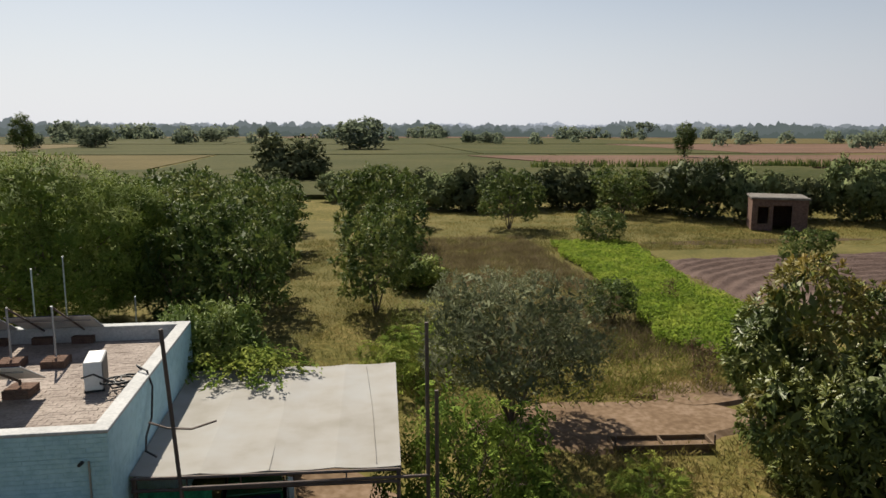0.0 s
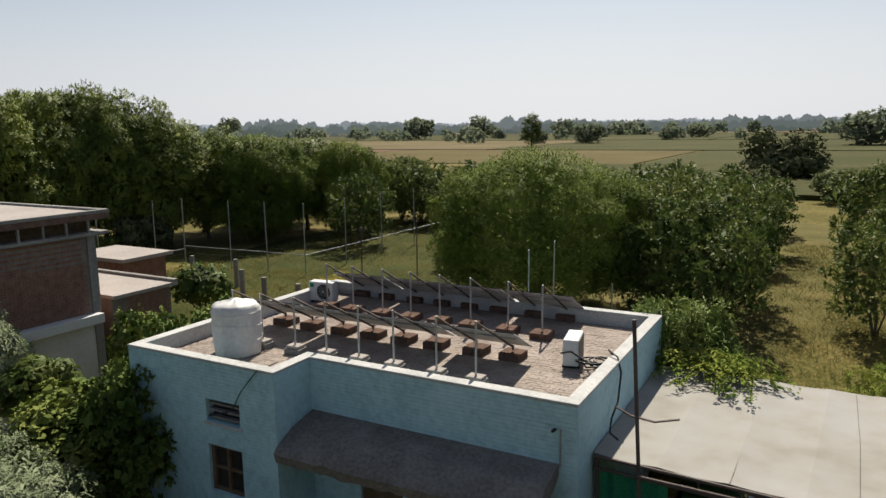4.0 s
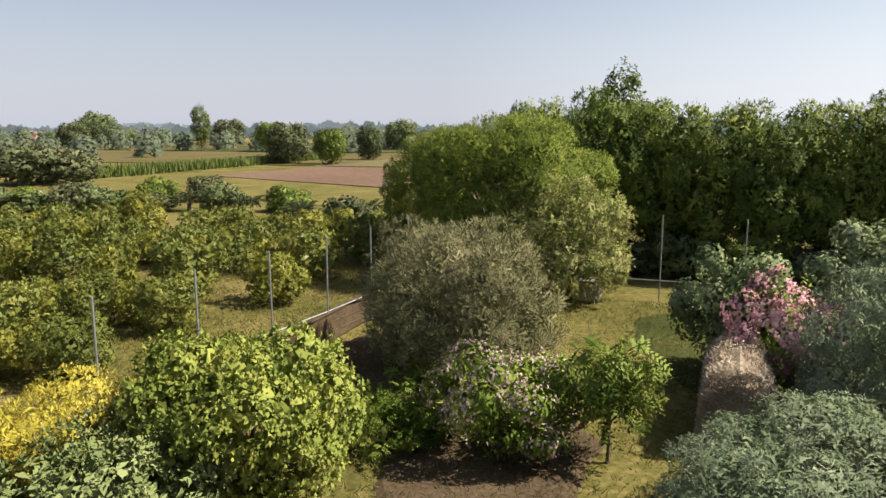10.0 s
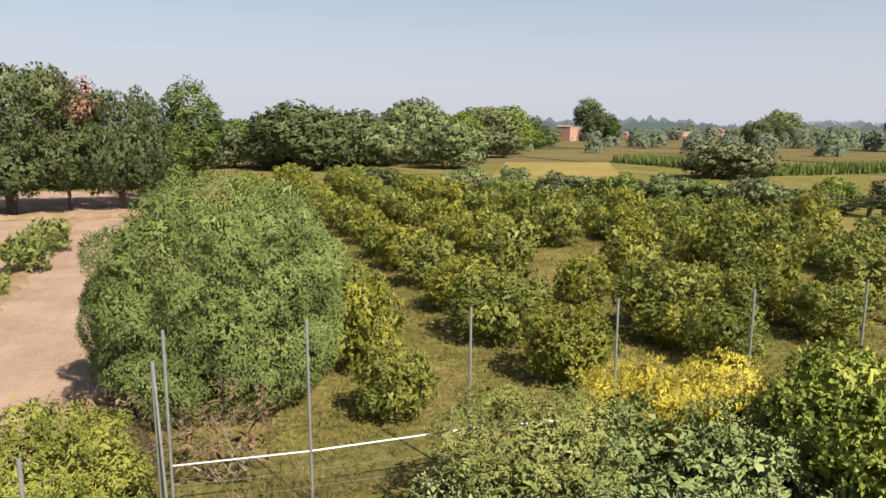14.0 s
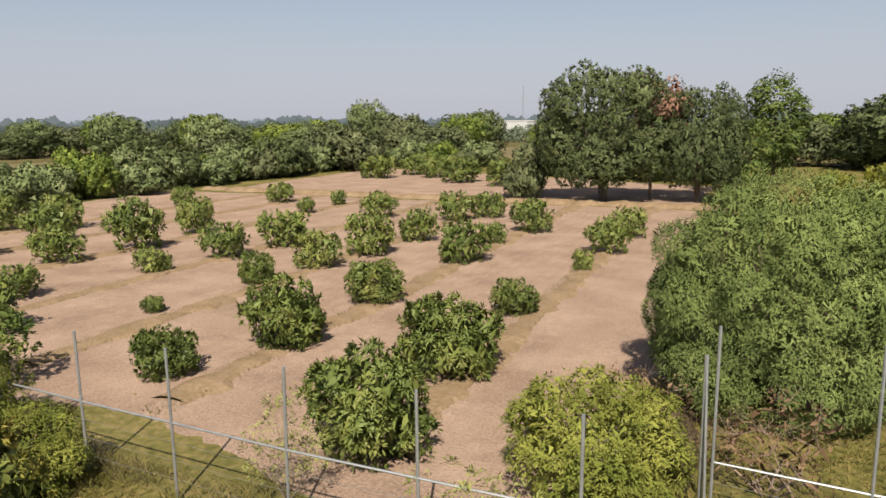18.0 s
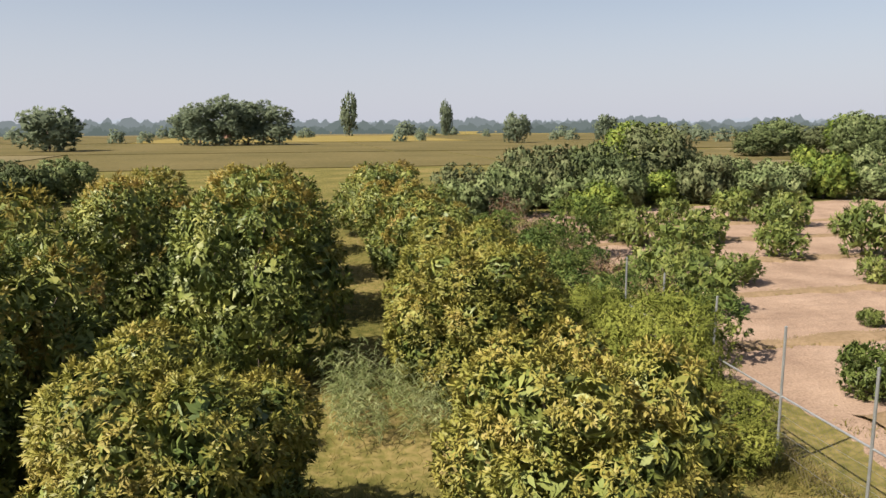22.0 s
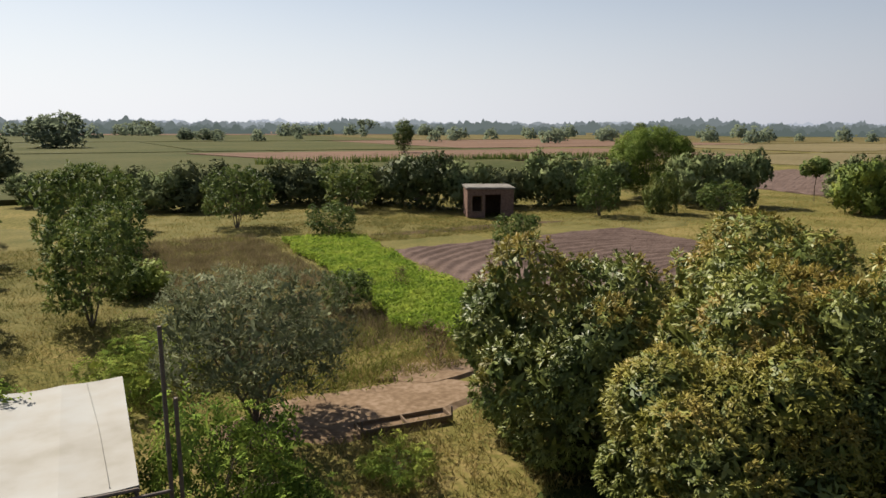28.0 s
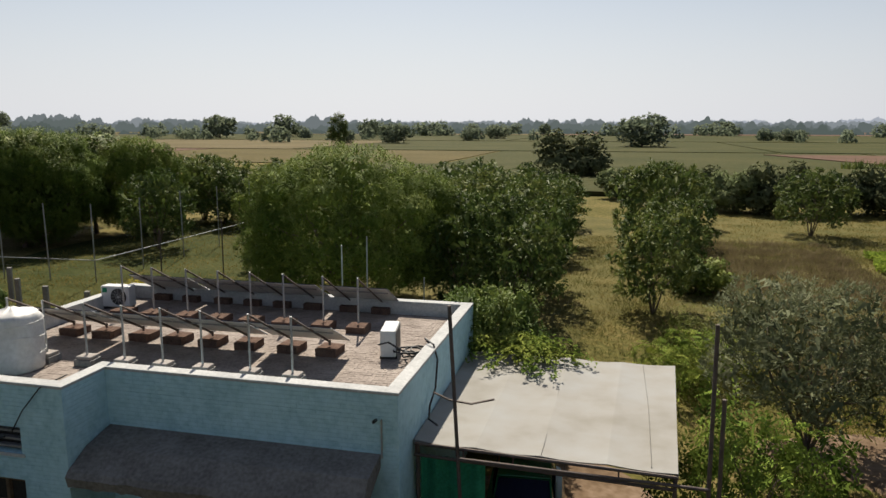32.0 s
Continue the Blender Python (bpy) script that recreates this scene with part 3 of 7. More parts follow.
def make_tree(key, name, label, seed, h, r, base, leaves, leaf, mats, count=9, trunks=1, thick=0.1, h0=None,
              shell=0.75, droop=0.3, small=0.45, category="tree", bark=None, extra=None, jitter=0.38, twigs=0, dense=True, core=0.62, rosette=0, skirt=True, outward=0.35, spray=0.0, soft=0.78,
              tuft=None, plain=False, flat=0.0, up=0.45, gaps=0.3, inner=0.14, bronze=None):
    """A tree or shrub of height h and crown radius r, built once at the origin and kept away; place() sets copies."""
    rng = np.random.default_rng(seed)
    lumps = heap(rng, h, r, base, count, small=small, core=core, skirt=skirt)
    size, more = [], []
    if tuft:
        p, w, nrm, big, sh, which, mids = tuft_cloud(rng, lumps, *tuft, flat=flat, droop=droop, up=up, inner=inner, gaps=gaps)
        fresh = np.zeros(len(p), bool)
        if bronze:
            # tufts of new leaves, most of them high in the crown
            fancy = np.array([noise.noise(Vector(c) * 0.6 + Vector((seed, 0, 0))) for c in mids])
            new_tuft = fancy + 0.9 * (mids[:, 2] - base) / (h - base) > bronze[1] + rng.normal(0, 0.1, len(mids))
            fresh = (which >= 0) & new_tuft[np.maximum(which, 0)]
            more.append(("new_shoot", leaf_mesh(name + "_new_shoot", p[fresh], w[fresh], nrm[fresh], leaf[0], leaf[1], bronze[0], rng, shade=sh[fresh], soft=soft, plain=plain)))
        o = ~fresh
        crown = leaf_mesh(name + "_crown", p[o], w[o], nrm[o], leaf[0], leaf[1], mats, rng, big=big[o], shade=sh[o], soft=soft, plain=plain)
    else:
        p, w, nrm = crown_cloud(rng, lumps, leaves, shell, droop, jitter, size, rosette, spray or leaf[0], outward)
        crown = leaf_mesh(name + "_crown", p, w, nrm, leaf[0], leaf[1], mats, rng, big=size[0] if dense else None, shade=size[1], soft=soft)
    bm = stems(rng, lumps, h0 if h0 else max(base * 0.9, h * 0.15), thick, trunks)
    for k in range(twigs):
        l = lumps[k % len(lumps)]
        d = Vector((rng.normal(), rng.normal(), abs(rng.normal()) + 0.3)).normalized()
        c = Vector(l[:3])
        add_tube(bm, [c, c + d * l[3] * 1.25], [thick * 0.2, thick * 0.06], 3)
    trunk = bpy.data.meshes.new(name + "_trunk")
    bm.to_mesh(trunk)
    bm.free()
    trunk.materials.append(bark or BARK)
    for pname, pm, frac, lf in extra or ():
        q, w2, n2 = crown_cloud(rng, [(a, b, c2, d2 * 1.03, e2 * 1.03, f2 * 1.03) for a, b, c2, d2, e2, f2 in lumps], int(leaves * frac), 1.0, droop, jitter, size, 6 if pname == "new_shoot" else 0, leaf[0])
        sh2 = size[1]
        if pname == "blossom":
            keep = noise_pick(q, 1.1, rng)
            q, w2, n2, sh2 = q[keep], w2[keep], n2[keep], sh2[keep]
        if pname == "new_shoot":
            keep = noise_pick(q, 0.8, rng)
            keep = keep[q[keep, 2] > base + (h - base) * rng.uniform(0.25, 0.9, len(keep))]
            q, w2, n2, sh2 = q[keep], w2[keep], n2[keep], sh2[keep]
        more.append((pname, leaf_mesh(name + "_" + pname, q, w2, n2, lf[0], lf[1], pm, rng, shade=sh2)))
    PROTOS.setdefault(key, []).append((name, label, category, h, r, trunk, crown, more))


def noise_pick(q, scale, rng):
    v = np.array([noise.noise(Vector(p) * scale) for p in q])
    return np.flatnonzero(v > -0.05)


USED = {}


def place(key, x, y, h=None, r=None, z=0.0, turn=None, label="", group="", lean=0.0):
    """A tree of that kind at x, y, scaled to height h and crown radius r."""
    protos = PROTOS[key]
    k = USED.get(key, 0)
    USED[key] = k + 1
    name, lab, cat, ph, pr, trunk, crown, more = protos[k % len(protos)]
    ob = new(name)
    sz = (h or ph) / ph
    sr = (r or pr) / pr
    turn = (k * 137.5) % 360 if turn is None else turn
    ob.matrix_basis = pose(x, y, z, lean, 0, turn) @ Matrix.Diagonal((sr, sr, sz, 1))
    tagged(ob, label or lab, cat, group)
    part("trunk", trunk, None, ob)
    part("crown", crown, None, ob)
    for pname, me in more:
        part(pname, me, None, ob)["kind"] = "stuff"
    return ob


def palm_proto():
    """A low date palm: a stub trunk and arching fronds with leaflets."""
    rng = np.random.default_rng(5)
    c, w, n = [], [], []
    for k in range(26):
        a, rise = k * 2.4, rng.uniform(0.4, 1.35)
        for t in np.linspace(0.15, 1, 22):
            r, z = 2.2 * t * math.cos(rise * 0.7), 0.9 + 2.3 * t * math.sin(rise) - 1.2 * t * t
            for s in (-1, 1):
                side = np.array([-math.sin(a), math.cos(a), 0]) * s
                out = np.array([math.cos(a), math.sin(a), 0.2])
                c.append(np.array([math.cos(a) * r, math.sin(a) * r, z]) + side * 0.16)
                w.append(side * 0.8 + out * 0.7)
                n.append(np.array([0, 0, 1]) + 0.3 * rng.normal(size=3))
    crown = leaf_mesh("palm_crown", np.array(c), np.array(w), unit(np.array(n)), 0.42, 0.05, L_PALM, rng)
    bm = bmesh.new()
    add_tube(bm, [(0, 0, -0.1), (0, 0, 0.5), (0, 0, 1.0)], [0.28, 0.22, 0.16], 9)
    me = bpy.data.meshes.new("palm_trunk")
    bm.to_mesh(me)
    bm.free()
    me.materials.append(BARK)
    PROTOS["palm"] = [("date_palm", "low date palm with arching grey-green fronds", "palm", 3.2, 2.3, me, crown, [])]


palm_proto()

# ---- ground and fields ----


def sheet(name, corners, z, material, label, category, cells=(1, 1), wave=None, kind="structure"):
    """A sheet between four corners, with a relief where wave gives one."""
    a, b, c, d = [Vector((*p, 0)) for p in corners]
    nu, nv = cells
    verts, faces = [], []
    for j in range(nv + 1):
        for i in range(nu + 1):
            u, v = i / nu, j / nv
            p = a.lerp(b, u).lerp(d.lerp(c, u), v)
            verts.append((p.x, p.y, z + (wave(p.x, p.y, u, v) if wave else 0)))
    for j in range(nv):
        for i in range(nu):
            k = j * (nu + 1) + i
            faces.append((k, k + 1, k + nu + 2, k + nu + 1))
    rim = [(i, 0) for i in range(nu)] + [(nu, j) for j in range(nv)] + [(i, nv) for i in range(nu, 0, -1)] + [(0, j) for j in range(nv, 0, -1)]
    first = len(verts)
    for i, j in rim:
        q = verts[j * (nu + 1) + i]
        verts.append((q[0], q[1], -0.3))
    for k, (i, j) in enumerate(rim):
        i2, j2 = rim[(k + 1) % len(rim)]
        faces.append((j * (nu + 1) + i, first + k, first + (k + 1) % len(rim), j2 * (nu + 1) + i2))
    me = mesh_from(name, verts, faces, material)
    return tagged(new(name, me), label, category, kind=kind)


def patch(name, x, y, rx, ry, z, material, label, category, ragged=0.25, rings=7, spokes=48, wave=None, turn=0.0):
    """A ragged round patch of ground that sinks into the sheet at its rim."""
    verts, faces = [(x, y, z)], []
    for j in range(1, rings + 1):
        for k in range(spokes):
            a = 2 * math.pi * k / spokes
            f = j / rings * (1 + ragged * roll_noise(math.cos(a) * 2 + x, math.sin(a) * 2 + y, 0.9))
            dx, dy = rx * f * math.cos(a), ry * f * math.sin(a)
            px_, py_ = x + dx * math.cos(turn) - dy * math.sin(turn), y + dx * math.sin(turn) + dy * math.cos(turn)
            h = z + (wave(px_, py_) if wave else 0)
            verts.append((px_, py_, -0.12 if j == rings else h))
    faces += [(0, 1 + k, 1 + (k + 1) % spokes) for k in range(spokes)]
    for j in range(rings - 1):
        for k in range(spokes):
            p, q = 1 + j * spokes + k, 1 + j * spokes + (k + 1) % spokes
            faces.append((p, p + spokes, q + spokes, q))
    return tagged(new(name, mesh_from(name, verts, faces, material)), label, category, kind="structure")


def roll_noise(x, y, s):
    return noise.noise(Vector((x * s, y * s, 1.7)))


def build_ground():
    verts, faces = [(0, 0, -0.06)], []
    radii = [1.5 * 1.11 ** k for k in range(78)]
    n = 120
    for r in radii:
        for k in range(n):
            a = 2 * math.pi * k / n
            x, y = r * math.cos(a), r * math.sin(a)
            verts.append((x, y, 0.05 * roll_noise(x, y, 0.15) - 0.06 if r < 150 else -0.06))
    faces += [(0, 1 + k, 1 + (k + 1) % n) for k in range(n)]
    for j in range(len(radii) - 1):
        for k in range(n):
            p, q = 1 + j * n + k, 1 + j * n + (k + 1) % n
            faces.append((p, p + n, q + n, q))
    tagged(new("ground", mesh_from("ground", verts, faces, GRASS)), "flat farm ground with sparse dry grass", "ground", kind="structure")


build_ground()


def furrow(x, y, u, v):
    edge = min(1.0, 12 * min(u, 1 - u, v, 1 - v))
    return edge * (0.014 * math.sin(x * 8.2 + 2.4 * roll_noise(x, y, 0.2)) + 0.05 * roll_noise(x, y, 0.6) + 0.05 * roll_noise(x, y, 2.2)) - 0.1 * (1 - edge)


sheet("bare_field", ((2.2, -12.2), (66, -19.5), (70, -73), (2.6, -73)), 0.03, SOIL,
      "pinkish bare soil of a young mango orchard", "field", (400, 130), furrow)
sheet("bare_field_beyond", ((4, -75.5), (64, -77), (66, -124), (4, -100)), 0.03, SOIL,
      "bare pinkish soil beyond a low bund", "field", (120, 60), furrow)


def bund(name, points, width, height, material, label):
    """A low earth bank along points."""
    verts, faces = [], []
    pts = []
    for a, b in zip(points, points[1:]):
        a, b = Vector((*a, 0)), Vector((*b, 0))
        n = max(2, int((b - a).length / 0.5))
        pts += [(a.lerp(b, k / n), (b - a).normalized()) for k in range(n)]
    pts.append((b, (b - a).normalized()))
    for p, w in pts:
        s = Vector((-w.y, w.x, 0))
        f = 1 + 0.7 * roll_noise(p.x, p.y, 0.5) + 0.3 * roll_noise(p.x, p.y, 1.7)
        for o, h in ((-1, -0.1), (-0.55, 0.7), (0, 1.0), (0.5, 0.75), (1, -0.1)):
            q = p + s * o * width * f * (1 + 0.5 * roll_noise(p.x + 9 * o, p.y, 1.4))
            verts.append((q.x, q.y, h * height * f + 0.02 if h > 0 else -0.06))
    for j in range(len(pts) - 1):
        for k in range(4):
            i = j * 5 + k
            faces.append((i, i + 1, i + 6, i + 5))
    return tagged(new(name, mesh_from(name, verts, faces, material)), label, "earth bank", kind="structure")


for x in (8.4, 15.9, 23.2, 30.6, 38.6, 46.4, 54):
    bund("earth_bank", [(x + 0.1, -14.5 - 0.1 * x), (x - 0.2, -34), (x, -72)], 0.8, 0.13, SOIL_BAND, "low earth bank with straw and weeds along a tree row")
bund("field_bund", [(2.4, -74.2), (30, -74.6), (66, -75.5)], 1.4, 0.35, SOIL_BAND, "earth bund between two bare fields")
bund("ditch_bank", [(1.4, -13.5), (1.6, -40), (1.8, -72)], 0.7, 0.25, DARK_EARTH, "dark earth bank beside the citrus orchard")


def ring_furrow(x, y):
    d = math.hypot(x - 33, y - 22)
    return 0.055 * math.sin(d * 6.5 + 1.4 * roll_noise(x, y, 0.3)) + 0.05 * roll_noise(x, y, 0.5) + 0.03 * roll_noise(x, y, 2.5)


def plough(x, y, u, v):
    edge = min(1.0, 22 * (min(u, 1 - u, v, 1 - v) + 0.012 * roll_noise(x, y, 0.5)))
    return edge * ring_furrow(x, y) - 0.25 * (1 - edge)


sheet("ploughed_plot", ((18.9, 26.8), (42, 24), (43, 44.5), (20.2, 43.6)), 0.15, PLOUGHED, "ploughed brown plot with curved furrows", "field", (170, 170), plough)
# darker green paints the paddock as seen against the sun
patch("paddock_meadow", -26, 42, 12, 24, 0.0, MEADOW, "green meadow of the paddock, colour darkened as if backlit", "ground", 0.2)
patch("north_meadow", 15, 47, 17, 24, 0.0, DRY_GRASS, "rough olive meadow with weeds", "ground", 0.25)
# lawn dimmed in colour for the shade among the shrubs
patch("garden_lawn", -30, 6, 8, 9, 0.0, MEADOW, "green lawn among the shrubs, colour darkened for shade", "ground", 0.2)
# tree shade under the mangos is painted with the same dark green
patch("mango_floor", 24, 8.5, 18, 8, 0.0, MEADOW, "grass below mango trees with shade put into its colour", "ground", 0.2)
patch("dirt_clearing", 8.3, 19.0, 4.6, 2.2, 0.03, DIRT, "trodden pale dirt clearing", "ground", 0.5)
patch("dirt_patch", 11.6, 20.6, 2.6, 1.1, 0.045, DIRT, "pale dirt patch", "ground", 0.5)
patch("dirt_yard", -0.9, 12.4, 3.4, 5.0, 0.03, DIRT, "swept dirt yard under the car port", "ground", 0.2)
# these two dark patches paint the shade round shrubs and wall
patch("leaf_litter", -17.4, -4.9, 4.0, 3.6, 0.03, DARK_EARTH, "dirt below shrubs with their shade put into its dark colour", "ground", 0.4)
patch("leaf_litter_fence", -27, -9.5, 7.0, 3.0, 0.03, DARK_EARTH, "dirt along the wall with shade put into its dark colour", "ground", 0.4)
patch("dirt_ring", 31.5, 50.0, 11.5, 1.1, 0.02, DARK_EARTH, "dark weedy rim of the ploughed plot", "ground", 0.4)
patch("dry_ground", 44, 47.5, 14, 5.5, 0.015, DRY_GRASS, "rough grass by the shed", "ground", 0.4)
# olive-brown sheet stands for the fruit trees' shade on the grass
patch("north_orchard_floor", -5.5, 46, 8, 24, 0.02, DRY_GRASS, "grass below fruit trees, toned olive-brown for their shade", "ground", 0.35)
patch("dirt_by_gate", 64, 27, 9, 3, 0.03, DIRT, "pale trodden ground by the gate", "ground", 0.4)

# far fields, laid out in strips along the farm's own lines
field_random = random.Random(5)
kinds = [(CROP_FAR, "green crop"), (CROP_FAR, "green crop"), (CROP_DRY, "dry stubble"), (SOIL_FAR, "bare brown soil"), (CROP_YELLOW, "ripening yellow crop"), (CROP_FAR, "green crop")]
pale = (CROP_PALE, "pale stubble and young crop")
level = 0
for ring, (near, far, step) in enumerate(((150, 238, 90), (240, 390, 150), (393, 655, 260), (660, 1122, 420), (1130, 2100, 800))):
    for side in range(4):
        u = -far
        while u < far:
            w = step * field_random.uniform(0.6, 1.3)
            m, what = field_random.choice([pale, kinds[0], kinds[3], pale] if side == 0 and ring == 0 else [pale, pale, kinds[0], kinds[2]] if side in (1, 3) and ring < 2 else [*kinds, pale, pale, pale] if side in (1, 3) else [kinds[0], pale, kinds[0], kinds[3], kinds[2]] if side == 0 else [pale, pale, kinds[2], pale, kinds[0], kinds[4] if ring > 1 else pale])
            if side in (0, 1) and ring < 2 and m is CROP_YELLOW:
                m, what = kinds[0]
            lo, hi, a, b_ = near, far, u, min(u + w, far)
            if side > 1:
                a, b_ = max(a, -near + 4), min(b_, near - 4)
            if b_ - a > 15:
                c = {0: ((a, lo), (b_, lo), (b_, hi), (a, hi)), 1: ((a, -hi), (b_, -hi), (b_, -lo), (a, -lo)),
                     2: ((lo, a), (hi, a), (hi, b_), (lo, b_)), 3: ((-hi, a), (-lo, a), (-lo, b_), (-hi, b_))}[side]
                level += 1
                sheet("far_field", c, 0.10 + 0.12 * ring + 0.001 * (level % 17), m, "far flat field of " + what, "field")
            u += w + 1.5
sheet("crop_strip", ((-60, 88), (90, 88), (100, 146), (-70, 146)), 0.06, CROP_FAR, "strip of tall green fodder", "field", (60, 30),
      lambda x, y, u, v: 0.5 + 0.25 * roll_noise(x, y, 0.5))
sheet("brown_strip", ((60, 150), (190, 140), (190, 215), (40, 222)), 0.3, SOIL_FAR, "bare brown field", "field")
sheet("furrowed_plot", ((84, 50), (118, 58), (135, 92), (92, 84)), 0.06, PLOUGHED, "furrowed brown plot by the gate", "field", (40, 40),
      lambda x, y, u, v: 0.1 * math.sin((x + 0.4 * y) * 2.2))
sheet("ripe_plot", ((-49, -107), (-71, -103), (-95, -143), (-72, -150)), 0.35, CROP_YELLOW, "ripe yellow rice plot", "field", (20, 20),
      lambda x, y, u, v: 0.1 * roll_noise(x, y, 0.4))
sheet("brown_plot_west", ((-96, -40), (-112, -84), (-148, -80), (-140, -44)), 0.06, SOIL_FAR, "bare reddish field beyond the orchard", "field")
sheet("straw_plot", ((72, -92), (150, -78), (150, -140), (84, -150)), 0.06, CROP_DRY, "dry straw-coloured field", "field")

# ---- farmhouse ----


def build_house():
    h = thing("farmhouse", 0, 0, 0, "single-storey farmhouse with pale blue brick walls and flat brick roof", "house")
    # walls, with openings in the two fronts
    part("wall", box(-13.6, 10.3, 0, -13.35, 17.6, 3.35), BLUE_WALL, h)
    part("wall", box(-3.9, 11.4, 0, -3.65, 17.6, 3.35), BLUE_WALL, h)
    part("wall", box(-13.35, 17.35, 0, -3.9, 17.6, 3.35), BLUE_WALL, h)
    for x0, z0, x1, z1 in ((-13.6, 0, -11.3, 3.35), (-11.3, 0, -10.35, 0.9), (-11.3, 1.95, -10.35, 2.45), (-11.3, 2.95, -10.35, 3.35), (-10.35, 0, -9.4, 3.35)):
        part("wall", box(x0, 10.05, z0, x1, 10.3, z1), BLUE_WALL, h)
    part("wall", box(-9.65, 10.3, 0, -9.4, 11.4, 3.35), BLUE_WALL, h)
    for x0, z0, x1, z1 in ((-9.4, 0, -8.2, 3.35), (-8.2, 2.1, -7.2, 3.35), (-7.2, 0, -6.3, 3.35), (-6.3, 0, -5.1, 0.9), (-6.3, 2.1, -5.1, 3.35), (-5.1, 0, -3.65, 3.35)):
        part("wall", box(x0, 11.15, z0, x1, 11.4, z1), BLUE_WALL, h)
    bm = bmesh.new()
    add_box(bm, -13.35, 10.3, 3.3, -9.65, 17.35, 3.44)
    add_box(bm, -9.65, 11.4, 3.3, -3.9, 17.35, 3.44)
    roof = part("roof", bm, MORTAR, h, "roof deck paved with weathered bricks")
    # parapets with whitewashed coping
    for k in ((-13.6, 10.05, -9.4, 10.3), (-9.65, 10.3, -9.4, 11.4), (-9.4, 11.15, -3.65, 11.4), (-3.9, 11.4, -3.65, 17.6), (-13.35, 17.35, -3.9, 17.6), (-13.6, 10.3, -13.35, 17.6)):
        p = part("parapet", box(k[0], k[1], 3.352, k[2], k[3], 3.74), WHITE_WALL if k[3] > 17.5 and k[0] < -4 else BLUE_WALL, h)
        part("coping", box(k[0] - 0.012, k[1] - 0.012, 3.742, k[2] + 0.012, k[3] + 0.012, 3.8, 0.015), WHITE_WALL, p, "whitewashed coping")
    # window and ventilator of the wing
    w = part("window", box(-11.3, 10.2, 0.9, -10.35, 10.24, 1.95), DARK, h, "brown shuttered window")
    for x0, x1 in ((-11.3, -11.22), (-10.86, -10.79), (-10.43, -10.35)):
        part("window_frame", box(x0, 10.12, 0.9, x1, 10.2, 1.95, 0.008), WOOD, w)
    for z0, z1 in ((0.9, 0.98), (1.4, 1.46), (1.87, 1.95)):
        part("window_rail", box(-11.22, 10.13, z0, -10.43, 10.19, z1, 0.006), WOOD, w)
    # a flat dark panel paints the unlit inside of the ventilator
    v = part("ventilator", box(-11.3, 10.26, 2.45, -10.35, 10.29, 2.95), DARK, h, "near-black panel painting the unlit ventilator opening")
    for k in range(3):
        part("slat", box(-11.28, 10.12, 2.52 + k * 0.15, -10.37, 10.22, 2.56 + k * 0.15), CONCRETE, v)
    part("ventilator_frame", box(-11.36, 10.03, 2.39, -10.29, 10.052, 2.45), WHITE_WALL, v)
    # door and barred window below the porch slab
    d = part("door", box(-8.2, 11.22, 0.0, -7.2, 11.27, 2.1), WOOD, h, "dark brown wooden door")
    part("handle", tube([(-7.32, 11.2, 1.0), (-7.32, 11.16, 1.02), (-7.32, 11.16, 1.12), (-7.32, 11.2, 1.14)], 0.012), STEEL, d)
    w = part("window", box(-6.3, 11.3, 0.9, -5.1, 11.33, 2.1), DARK, h, "window with iron bars")
    for k in range(7):
        part("bar", tube([(-6.22 + k * 0.17, 11.22, 0.9), (-6.22 + k * 0.17, 11.22, 2.1)], 0.009, 5), RUSTY, w)
    # sloping porch slab with a ragged front edge
    bm = bmesh.new()
    n = 60
    top, low = [], []
    for i in range(n + 1):
        x = -9.38 + 5.4 * i / n
        f = 9.93 + 0.03 * roll_noise(x, 3, 3) + 0.28 * (i / n) ** 3
        zf = 2.2 + 0.015 * roll_noise(x, 7, 4)
        zb = 1.97 + 0.045 * roll_noise(x, 9, 6)
        top.append((bm.verts.new((x, 11.15, 2.66)), bm.verts.new((x, 10.5, 2.52)), bm.verts.new((x, f + 0.08, zf + 0.06)), bm.verts.new((x, f, zf - 0.03)), bm.verts.new((x, f + 0.05, zb)), bm.verts.new((x, f + 0.16, zb + 0.05)), bm.verts.new((x, 11.15, 2.42))))
    for a, b in zip(top, top[1:]):
        for k in range(7):
            bm.faces.new((a[k], a[(k + 1) % 7], b[(k + 1) % 7], b[k]))
    bm.faces.new(top[0][::-1])
    bm.faces.new(top[-1])
    part("porch_slab", bm, OLD_SLAB, h, "grey sloping concrete porch slab with crumbling edge")
    # outdoor lamp bracket on the corner
    l = part("wall_lamp", tube([(-4.05, 11.14, 3.28), (-4.05, 11.0, 3.3)], 0.03), BLACK, h, "small black camera lamp on the wall")
    part("conduit", tube([(-3.95, 11.13, 3.3), (-3.95, 11.13, 2.6)], 0.018), STEEL, l)
    return roof


roof_deck = build_house()


